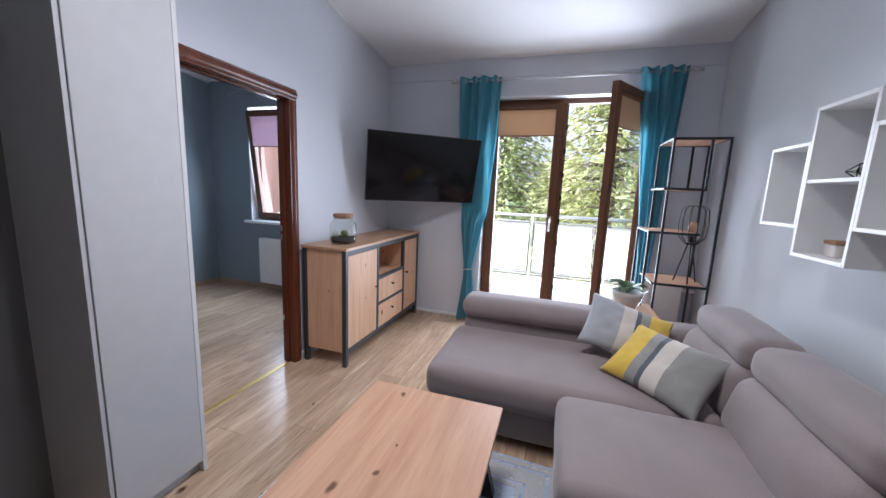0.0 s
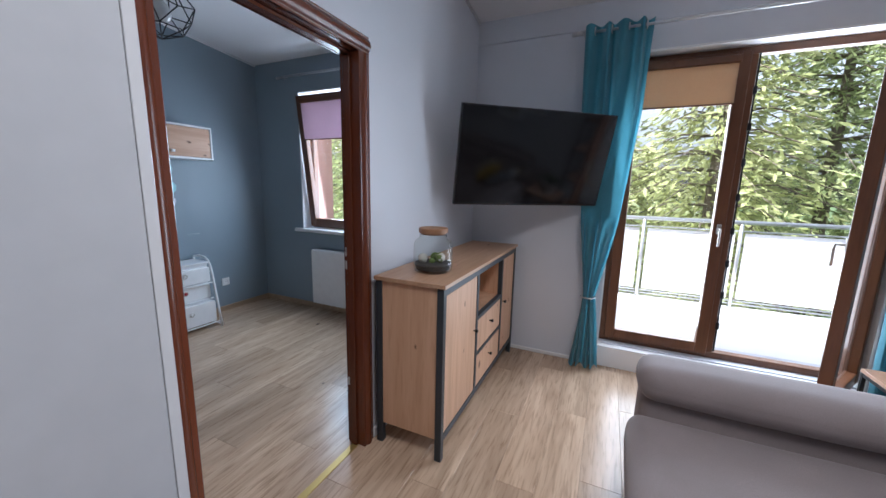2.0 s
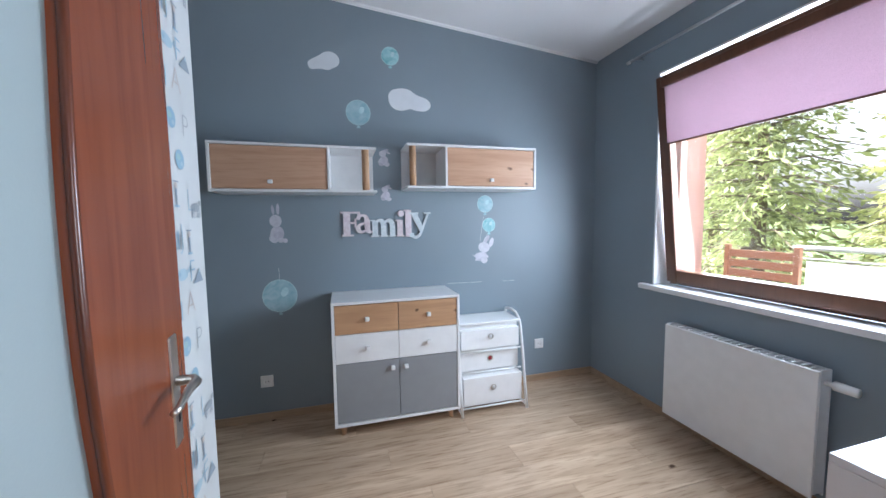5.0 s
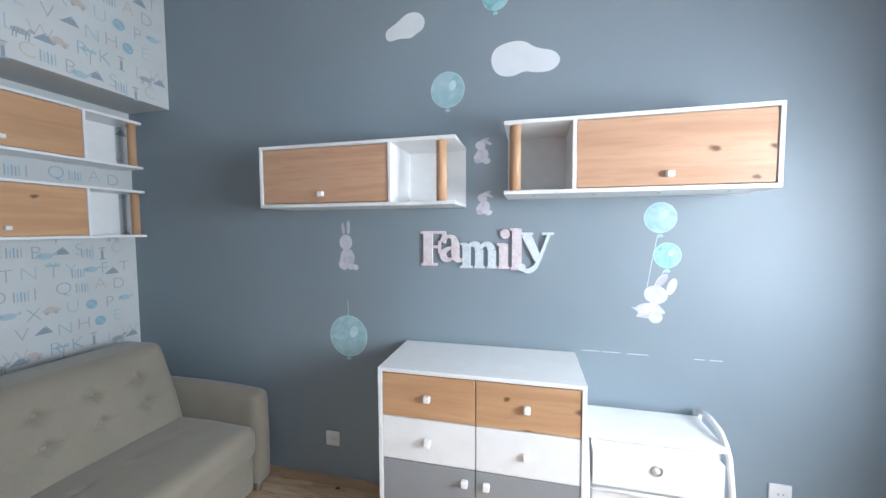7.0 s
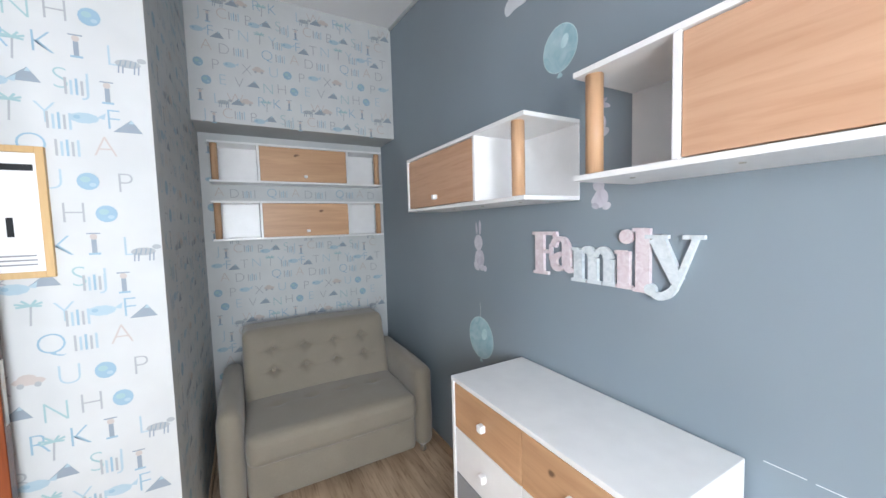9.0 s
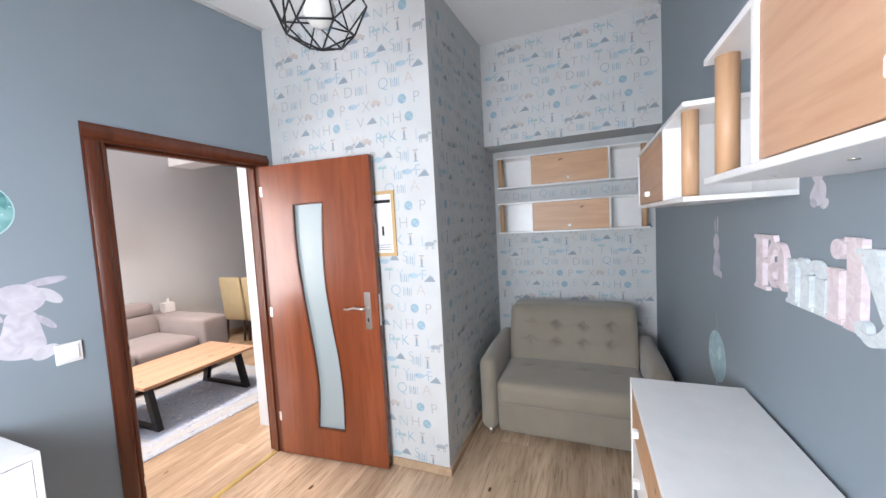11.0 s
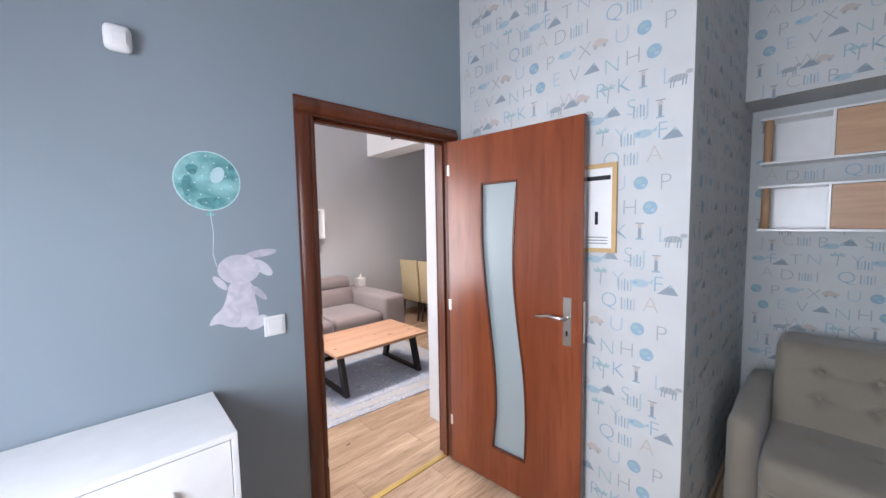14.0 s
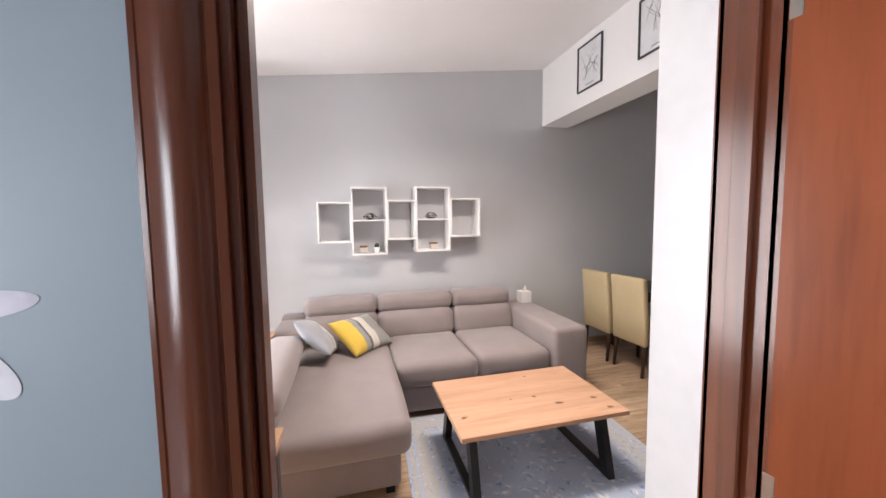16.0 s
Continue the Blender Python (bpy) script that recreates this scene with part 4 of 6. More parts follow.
for x in (SX0, SX1 - 0.036):
    for y in (SY0, SY1 - 0.036):
        wslab("leg", sb, M_ANTH, (x, y, 0), (x + 0.036, y + 0.036, 0.944), 0.002)
for y in (SY0 + 0.008, SY1 - 0.026):
    wslab("side_panel", sb, M_SIDE, (SX0 + 0.037, y, 0.12), (SX1 - 0.037, y + 0.018, 0.943), 0.001)
wslab("back_panel", sb, M_SIDE, (SX0 + 0.004, SY0 + 0.037, 0.12), (SX0 + 0.012, SY1 - 0.037, 0.943), 0.0)
wslab("bottom_panel", sb, M_SIDE, (SX0 + 0.013, SY0 + 0.03, 0.115), (SX1 - 0.03, SY1 - 0.03, 0.133), 0.0)
wslab("rail", sb, M_ANTH, (SX1 - 0.034, SY0 + 0.037, 0.903), (SX1 - 0.002, SY1 - 0.037, 0.943), 0.001)
wslab("rail", sb, M_ANTH, (SX1 - 0.034, SY0 + 0.037, 0.105), (SX1 - 0.002, SY1 - 0.037, 0.140), 0.001)
for y in (3.135, 3.70):
    wslab("stile", sb, M_ANTH, (SX1 - 0.034, y, 0.141), (SX1 - 0.002, y + 0.03, 0.902), 0.001)
    wslab("divider_panel", sb, M_SIDE, (SX0 + 0.013, y + 0.006, 0.135), (SX1 - 0.035, y + 0.024, 0.942), 0.0)
wslab("rail", sb, M_ANTH, (SX1 - 0.034, 3.166, 0.605), (SX1 - 0.002, 3.699, 0.632), 0.001)
wslab("rail", sb, M_ANTH, (SX1 - 0.034, 3.166, 0.362), (SX1 - 0.002, 3.699, 0.386), 0.001)
wslab("niche_shelf", sb, M_SIDE, (SX0 + 0.013, 3.160, 0.612), (SX1 - 0.035, 3.705, 0.630), 0.0)
for nm, y0, y1, z0, z1, ky in (("door", 2.664, 3.131, 0.144, 0.899, 3.10), ("door", 3.733, 4.066, 0.144, 0.899, 3.765), ("drawer", 3.169, 3.696, 0.389, 0.602, 3.43), ("drawer", 3.169, 3.696, 0.144, 0.359, 3.43)):
    d = wslab(nm, sb, M_SIDE, (SX1 - 0.024, y0, z0), (SX1 - 0.006, y1, z1), 0.0015)
    zc = 0.56 if nm == "door" else (z0 + z1) / 2 + 0.02
    wtube("knob", d, M_BLACK, [(SX1 - 0.006, ky, zc), (SX1 + 0.008, ky, zc), (SX1 + 0.010, ky, zc), (SX1 + 0.022, ky, zc)], [0.005, 0.005, 0.011, 0.010], 10)

jar = base_at("terrarium_jar", -1.495, 2.865, 0.966, "round glass terrarium jar with cork lid, stones and moss", "jar")
M_CORK = wood("lid_wood", (0.36, 0.19, 0.10), (0.20, 0.10, 0.05), 0, 0.6)
body = part("glass_body", lathe([(0.085, 0.0), (0.104, 0.010), (0.109, 0.04), (0.108, 0.15), (0.100, 0.172), (0.078, 0.190), (0.074, 0.215)], 36), M_JAR, jar, "clear glass jar body", True)
body.visible_shadow = False
part("lid", lathe([(0.0, 0.208), (0.066, 0.208), (0.066, 0.217), (0.080, 0.218), (0.081, 0.240), (0.078, 0.244), (0.0, 0.244)], 32), M_CORK, jar, "round wooden lid")
part("soil", lathe([(0.0, 0.010), (0.094, 0.016), (0.104, 0.045), (0.100, 0.052), (0.0, 0.058)], 24), plain("dark_gravel", (0.05, 0.045, 0.04), 0.9), jar, "dark gravel layer")
rnd = random.Random(4)
M_STONE = paint("pale_stone", (0.55, 0.53, 0.48), 0.8, 0.1)
M_MOSS = paint("moss", (0.16, 0.22, 0.07), 0.95, 0.3, 120, 0.9)
for k in range(9):
    a, rr = rnd.uniform(0, 6.28), rnd.uniform(0.02, 0.075)
    bm = bmesh.new()
    bmesh.ops.create_icosphere(bm, subdivisions=2, radius=rnd.uniform(0.014, 0.03))
    for v in bm.verts:
        v.co += noise.noise_vector(v.co * 60 + Vector((k, 0, 0))) * 0.006
    part("stone" if k % 2 else "moss_tuft", move(bm, pose(rr * math.cos(a), rr * math.sin(a), 0.065 + 0.012 * (k % 3))), M_STONE if k % 2 else M_MOSS, jar, "", True)

p0, p1 = Vector((-1.53, 3.32, 0)), Vector((-0.635, 4.05, 0))
ctr = (p0 + p1) / 2
tv_rz = math.degrees(math.atan2(p1.y - p0.y, p1.x - p0.x))
tv = thing("television", Matrix.Translation((ctr.x, ctr.y, 1.962)) @ pose(0, 0, 0, 0, 0, tv_rz) @ pose(0, 0, 0, 13.5), "large black flat television on a swivel wall arm", "television")
TW, TH = 1.16, 0.665
slab("bezel", tv, M_TVB, (-TW / 2, -0.012, -TH), (TW / 2, 0.022, 0), 0.004, "", 2)
slab("screen", tv, M_SCREEN, (-TW / 2 + 0.008, -0.0135, -TH + 0.014), (TW / 2 - 0.008, -0.0122, -0.008), 0.0, "dark glossy screen")
slab("rear_housing", tv, M_TVB, (-TW * 0.36, 0.022, -TH * 0.85), (TW * 0.36, 0.055, -TH * 0.25), 0.012, "", 2)
slab("mount_plate", tv, M_BLACK, (-0.12, 0.055, -TH * 0.66), (0.12, 0.066, -TH * 0.34), 0.002)
inv = tv.matrix_basis.inverted()
part("wall_arm", add_tube(bmesh.new(), [inv @ Vector(p) for p in ((ctr.x - 0.05, ctr.y + 0.10, 1.64), (-1.22, 4.02, 1.64), (-1.22, NORTH - 0.01, 1.64))], 0.018, 8), M_BLACK, tv, "", True)
part("wall_plate", move(box((-1.27, NORTH - 0.012, 1.55), (-1.17, NORTH, 1.73), 0.003), inv), M_BLACK, tv)

# ---- curtains ----
rod = base_at("curtain_rod", 0.14, 4.08, 2.55, "brushed steel curtain rod with ring finials", "curtain rod")
wtube("rod", rod, M_STEEL, [(-0.93, 4.08, 2.55), (1.21, 4.08, 2.55)], 0.010)
for x in (-0.95, 1.23):
    wtube("finial", rod, M_STEEL, [(x - 0.035, 4.08, 2.55), (x + 0.035, 4.08, 2.55)], 0.016, 12)
for x in (-0.90, 1.15):
    wtube("bracket", rod, M_STEEL, [(x, NORTH, 2.55), (x, 4.08, 2.55)], 0.007)


def curtain(levels, waves, label, seed):
    """A gathered curtain; levels are (height, left, right, fold depth)."""
    bm = bmesh.new()
    nu, nv = waves * 12, 64
    zs = [v[0] for v in levels][::-1]
    pick = lambda z, k: float(np.interp(z, zs, [v[k] for v in levels][::-1]))
    grid = []
    for j in range(nv + 1):
        z = levels[0][0] + (levels[-1][0] - levels[0][0]) * j / nv
        l, r, d = pick(z, 1), pick(z, 2), pick(z, 3)
        row = []
        for i in range(nu + 1):
            s = i / nu
            ph = 2 * math.pi * waves * s + 0.5 * noise.noise(Vector((s * 4 + seed, z * 0.8, 0)))
            x = l + (r - l) * s + 0.012 * math.sin(ph * 0.5 + z * 2)
            y = 4.075 - d * math.sin(ph) + 0.014 * noise.noise(Vector((s * 6, z * 2.2, seed)))
            if x < -0.5:  # pressed back behind the screen's corner
                h = min(max(1.962 - z, 0.0), 0.66)
                near = min(1.0, (-0.5 - x) / 0.1) * min(1.0, max(0.0, (2.2 - z) / 0.2)) * min(1.0, max(0.0, (z - 1.1) / 0.2))
                back = ctr.y + (h * 0.24 + (min(x, -0.62) - ctr.x) * 0.632) / 0.775 + 0.035
                y += near * max(0.0, back - y)
            row.append(bm.verts.new((x, min(y, NORTH - 0.006), z)))
        grid.append(row)
    for j in range(nv):
        for i in range(nu):
            bm.faces.new((grid[j][i], grid[j][i + 1], grid[j + 1][i + 1], grid[j + 1][i]))
    c = base_at("curtain", (levels[0][1] + levels[0][2]) / 2, 4.08, 0.0, label, "curtain", "curtains at the balcony door")
    wpart("cloth", bm, M_TEAL, c, "", True)
    for k in range(4):
        x = levels[0][1] + (levels[0][2] - levels[0][1]) * (k + 0.5) / 4
        ring = [(x, 4.08 + 0.026 * math.cos(a), 2.55 + 0.026 * math.sin(a)) for a in [k2 * math.pi / 8 for k2 in range(16)]]
        wtube("eyelet", c, M_STEEL, ring, 0.005, 6, True)
    return c


c1 = curtain([(2.59, -0.885, -0.45, 0.040), (2.0, -0.87, -0.47, 0.045), (1.2, -0.83, -0.56, 0.045), (0.62, -0.765, -0.675, 0.03), (0.45, -0.775, -0.65, 0.035), (0.02, -0.82, -0.60, 0.05)], 4, "teal curtain tied low, gathered at the balcony door", 1)
wtube("tie", c1, M_STEEL, [(-0.72 + 0.052 * math.cos(a), 4.075 + 0.045 * math.sin(a), 0.60) for a in [k * math.pi / 8 for k in range(16)]], 0.006, 6, True)
curtain([(2.59, 0.79, 1.17, 0.040), (2.0, 0.84, 1.13, 0.045), (1.4, 0.89, 1.08, 0.040), (0.85, 0.93, 1.04, 0.03), (0.6, 0.93, 1.04, 0.03), (0.02, 0.92, 1.06, 0.05)], 4, "teal curtain gathered beside the open balcony leaf", 5)

# ---- etagere with lamp, side table with plant, radiator ----
et = base_at("etagere", 1.12, 3.6, 0, "black steel etagere with stepped oak shelves", "shelf unit")


def bar(p, q, w=0.016, parent=None):
    p, q = Vector(p), Vector(q)
    lo = [min(a, b) - w / 2 for a, b in zip(p, q)]
    hi = [max(a, b) + w / 2 for a, b in zip(p, q)]
    if abs(p.z - q.z) > 0.01:
        lo[2] += w / 2
        hi[2] -= w / 2
    return wslab("post" if abs(p.z - q.z) > 0.1 else "rail", parent or et, M_BLACK, lo, hi, 0.001)


EX0, EX1, EY0, EY1 = 0.95, 1.30, 3.40, 3.80
for x in (EX0, EX1):
    for y in (EY0, EY1):
        bar((x, y, 0), (x, y, 1.885))
for z, x0, x1, wd in ((1.877, EX0, EX1, 1), (1.515, 0.93, 1.19, 0), (1.185, 0.865, 1.19, 1), (0.785, 0.93, EX1, 1), (0.36, EX0, EX1, 1)):
    for y in (EY0, EY1):
        bar((x0, y + (0.004 if y == EY0 else -0.004), z), (x1, y + (0.004 if y == EY0 else -0.004), z), 0.018)
    for x in (x0, x1):
        bar((x, EY0 + 0.014, z), (x, EY1 - 0.014, z), 0.014)
    wslab("shelf", et, M_OAK, (x0 + 0.009, EY0 + 0.014, z - 0.006), (x1 - 0.009, EY1 - 0.014, z + 0.009), 0.001)
for y in (EY0, EY1):
    bar((1.19, y, 1.52), (1.19, y, 1.87))
    bar((0.865, y, 0.36), (0.865, y, 1.18))
lamp = base_at("cage_lamp", 1.185, 3.52, 0.795, "small black wire cage lamp on tripod legs", "table lamp")
for k in range(3):
    a = 2.1 * k + 0.4
    tube("leg", lamp, M_BLACK, [(0.085 * math.cos(a), 0.085 * math.sin(a), 0.003), (0.018 * math.cos(a), 0.018 * math.sin(a), 0.31)], 0.005, 6)
part("socket", lathe([(0.0, 0.305), (0.045, 0.305), (0.045, 0.318), (0.02, 0.32), (0.02, 0.37), (0.0, 0.37)], 16), M_BLACK, lamp)
part("bulb", lathe([(0.0, 0.37), (0.016, 0.375), (0.034, 0.42), (0.034, 0.45), (0.02, 0.475), (0.0, 0.48)], 16), plain("amber_bulb", (0.55, 0.35, 0.24), 0.1), lamp, "", True)
for k in range(12):
    a = 2 * math.pi * k / 12
    c, s = math.cos(a), math.sin(a)
    tube("wire", lamp, M_BLACK, [(0.045 * c, 0.045 * s, 0.315), (0.088 * c, 0.088 * s, 0.36), (0.10 * c, 0.10 * s, 0.46), (0.09 * c, 0.09 * s, 0.57), (0.06 * c, 0.06 * s, 0.60)], 0.0028, 5)
tube("wire_ring", lamp, M_BLACK, [(0.06 * math.cos(k * math.pi / 8), 0.06 * math.sin(k * math.pi / 8), 0.60) for k in range(16)], 0.003, 5, True)

st = base_at("side_table", 0.755, 3.27, 0, "small side table with an oak top and black frame", "side table")
slab("top", st, M_OAK, (-0.185, -0.20, 0.578), (0.185, 0.20, 0.598), 0.002)
for x in (-0.175, 0.175):
    for y in (-0.19, 0.19):
        slab("leg", st, M_BLACK, (x - 0.008, y - 0.008, 0), (x + 0.008, y + 0.008, 0.577), 0.001)
    slab("rail", st, M_BLACK, (x - 0.008, -0.181, 0.56), (x + 0.008, 0.181, 0.577), 0.001)
for y in (-0.19, 0.19):
    slab("rail", st, M_BLACK, (-0.166, y - 0.008, 0.56), (0.166, y + 0.008, 0.577), 0.001)
plant = base_at("potted_orchid", 0.745, 3.29, 0.598, "potted plant with broad leaves in a pale wrapped pot", "plant")
M_POT = plain("pale_pot", (0.66, 0.62, 0.58), 0.35)
part("pot", lathe([(0.055, 0.0), (0.07, 0.003), (0.10, 0.10), (0.113, 0.135), (0.106, 0.137), (0.092, 0.10), (0.0, 0.09)], 26), M_POT, plant, "pale ceramic pot", True)
bm = bmesh.new()
pr = None
for k in range(41):
    a = 2 * math.pi * k / 40
    r = 0.135 + 0.022 * math.sin(5 * a) + 0.012 * math.sin(9 * a + 1)
    row = [bm.verts.new((0.085 * math.cos(a), 0.085 * math.sin(a), 0.02)), bm.verts.new((0.112 * math.cos(a), 0.112 * math.sin(a), 0.09)), bm.verts.new((r * math.cos(a), r * math.sin(a), 0.15 + 0.014 * math.sin(7 * a)))]
    if pr:
        for q in (0, 1):
            bm.faces.new((pr[q], row[q], row[q + 1], pr[q + 1]))
    pr = row
part("wrapper", bm, glass("clear_film", 0.12, (0.90, 0.92, 0.92)), plant, "crinkled clear wrapping film", True)
M_ORCH = paint("orchid_leaf", (0.045, 0.10, 0.035), 0.35, 0.2)
for k in range(7):
    a = k * 0.97 + 0.3
    d = Vector((math.cos(a), math.sin(a), 0))
    sd = Vector((-math.sin(a), math.cos(a), 0))
    bm = bmesh.new()
    pr = None
    ln = 0.13 + 0.02 * (k % 3)
    for j in range(9):
        f = j / 8
        c = d * ln * f + Vector((0, 0, 0.11 + 0.10 * math.sin(f * 2.3) * (0.6 + 0.1 * (k % 4))))
        w = 0.034 * math.sin(math.pi * min(1, f * 0.9 + 0.1)) + 0.002
        row = [bm.verts.new(c - sd * w + Vector((0, 0, 0.012))), bm.verts.new(c), bm.verts.new(c + sd * w + Vector((0, 0, 0.012)))]
        if pr:
            for q in (0, 1):
                bm.faces.new((pr[q], row[q], row[q + 1], pr[q + 1]))
        pr = row
    part("leaf", bm, M_ORCH, plant, "", True)


def radiator(x0, x1, z0, z1, label):
    r = base_at("radiator", (x0 + x1) / 2, NORTH - 0.08, z0, label, "radiator")
    wslab("front_panel", r, M_PLASTIC, (x0, NORTH - 0.125, z0), (x1, NORTH - 0.113, z1 - 0.004), 0.005, "", 2)
    wslab("back_panel", r, M_PLASTIC, (x0, NORTH - 0.045, z0), (x1, NORTH - 0.035, z1 - 0.004), 0.003)
    for x in (x0, x1 - 0.004):
        wslab("side_cover", r, M_PLASTIC, (x, NORTH - 0.112, z0 + 0.02), (x + 0.004, NORTH - 0.046, z1), 0.001)
    n = int((x1 - x0) / 0.035)
    for k in range(n):
        x = x0 + 0.01 + k * (x1 - x0 - 0.02) / n
        wslab("grille_bar", r, M_PLASTIC, (x, NORTH - 0.112, z1 - 0.006), (x + 0.012, NORTH - 0.046, z1), 0.001)
    wtube("valve", r, M_PLASTIC, [(x1, NORTH - 0.08, z1 - 0.06), (x1 + 0.03, NORTH - 0.08, z1 - 0.06), (x1 + 0.032, NORTH - 0.08, z1 - 0.06), (x1 + 0.11, NORTH - 0.08, z1 - 0.06)], [0.012, 0.012, 0.022, 0.020], 12)
    for x in (x0 + 0.1, x1 - 0.1):
        wslab("wall_bracket", r, M_PLASTIC, (x, NORTH - 0.036, z0 + 0.05), (x + 0.03, NORTH, z1 - 0.05), 0.001)
    return r


radiator(1.02, 1.34, 0.10, 0.66, "small white panel radiator behind the etagere")
radiator(-3.60, -2.80, 0.10, 0.715, "white panel radiator below the bedroom window")


# ---- wall boxes on the grey wall ----
def wall_box(y0, y1, z0, z1, shelf, label):
    x0, x1, t = 1.25, EAST, 0.016
    w = base_at("wall_shelf", EAST - 0.1, (y0 + y1) / 2, z0, label, "wall shelf", "white box shelves")
    wslab("side", w, M_LACQ, (x0, y0, z0), (x1, y0 + t, z1), 0.001)
    wslab("side", w, M_LACQ, (x0, y1 - t, z0), (x1, y1, z1), 0.001)
    wslab("bottom", w, M_LACQ, (x0, y0 + t, z0), (x1, y1 - t, z0 + t), 0.001)
    wslab("top", w, M_LACQ, (x0, y0 + t, z1 - t), (x1, y1 - t, z1), 0.001)
    if shelf:
        wslab("shelf", w, M_LACQ, (x0 + 0.003, y0 + t, shelf - t / 2), (x1, y1 - t, shelf + t / 2), 0.001)


wall_box(2.413, 2.727, 1.322, 1.716, 0, "white open box shelf on the grey wall")
wall_box(2.070, 2.412, 1.195, 1.860, 1.535, "tall white box shelf with a middle board")
wall_box(1.783, 2.069, 1.338, 1.736, 0, "white open box shelf on the grey wall")
wall_box(1.420, 1.782, 1.212, 1.870, 1.540, "tall white box shelf with a middle board")
wall_box(1.092, 1.419, 1.352, 1.757, 0, "white open box shelf on the grey wall")


def wire_holder(x, y, z):
    h = base_at("tealight_holder", x, y, z, "black wire geometric tealight holder in the box shelf", "candle holder", "tealight holders")
    a6 = [k * math.pi / 3 for k in range(6)]
    lo = [(0.035 * math.cos(a), 0.035 * math.sin(a), 0.002) for a in a6]
    mid = [(0.065 * math.cos(a + 0.5), 0.065 * math.sin(a + 0.5), 0.03) for a in a6]
    top = [(0.03 * math.cos(a), 0.03 * math.sin(a), 0.062) for a in a6]
    for ring in (lo, mid, top):
        tube("wire_ring", h, M_BLACK, ring, 0.002, 5, True)
    for k in range(6):
        for p, q in ((lo[k], mid[k]), (lo[(k + 1) % 6], mid[k]), (mid[k], top[k]), (mid[k], top[(k + 1) % 6])):
            tube("wire", h, M_BLACK, [p, q], 0.002, 5)
    part("tealight", lathe([(0.0, 0.003), (0.02, 0.003), (0.02, 0.018), (0.0, 0.018)], 14), M_BLACK, h)


wire_holder(1.36, 2.23, 1.543)
wire_holder(1.36, 1.60, 1.548)


def lidded_box(y, z):
    p = base_at("lidded_pot", 1.36, y, z, "small white pot with a wooden lid", "pot", "small lidded pots")
    slab("body", p, M_POT, (-0.035, -0.035, 0), (0.035, 0.035, 0.055), 0.006, "", 2)
    slab("lid", p, M_CORK, (-0.038, -0.038, 0.0555), (0.038, 0.038, 0.072), 0.003)


lidded_box(2.30, 1.211)
lidded_box(1.58, 1.228)
cac = base_at("cactus_pot", 1.36, 2.17, 1.211, "tiny dark cactus in a white pot", "plant")
part("pot", lathe([(0.02, 0), (0.022, 0.001), (0.03, 0.055), (0.026, 0.055), (0.0, 0.045)], 18), M_LACQ, cac, "", True)
part("cactus", lathe([(0.0, 0.045), (0.02, 0.05), (0.024, 0.07), (0.018, 0.09), (0.0, 0.098)], 14), paint("cactus_skin", (0.04, 0.06, 0.04), 0.7, 0.3), cac, "", True)

# ---- dining corner, pictures, spots, tissue box, wardrobe ----
chair = base_at("dining_chair", 1.045, -0.40, 0, "beige upholstered dining chair with dark wooden legs", "chair", "chairs at the dining table")
cushion("seat", chair, M_CHAIR, (-0.21, -0.24, 0.40), (0.21, 0.18, 0.48), 0.03, (0, 0, 0.015))
bm = soft((-0.21, 0.15, 0.30), (0.21, 0.215, 0.96), 0.025, (0, 0.006, 0), 0.002)
for v in bm.verts:
    v.co.y += 0.10 * max(0, v.co.z - 0.45) ** 1.2
part("backrest", bm, M_CHAIR, chair, "", True)
for x in (-0.18, 0.18):
    tube("leg", chair, M_DARKW, [(x, 0.17, 0.40), (x, 0.20, 0.0)], [0.022, 0.016], 8)
    tube("leg", chair, M_DARKW, [(x, -0.20, 0.40), (x, -0.20, 0.0)], [0.022, 0.017], 8)
copy_thing(chair, pose(0.60, -0.42, 0, 0, 0, 2))
dt = base_at("dining_table", 0.72, -0.98, 0, "dark wooden dining table beyond the beam", "table")
slab("tabletop", dt, M_DARKW, (-0.62, -0.40, 0.715), (0.62, 0.40, 0.75), 0.004)
for x in (-0.55, 0.55):
    for y in (-0.34, 0.34):
        slab("leg", dt, M_DARKW, (x - 0.035, y - 0.035, 0), (x + 0.035, y + 0.035, 0.714), 0.003)
slab("apron", dt, M_DARKW, (-0.51, -0.345, 0.63), (0.51, -0.32, 0.714), 0.001)
slab("apron", dt, M_DARKW, (-0.51, 0.32, 0.63), (0.51, 0.345, 0.714), 0.001)

M_PRINT = paint("pale_print_paper", (0.66, 0.67, 0.69), 0.6, 0.06, 40, 0.05, 9)
M_INK = plain("grey_ink", (0.34, 0.36, 0.39), 0.7)
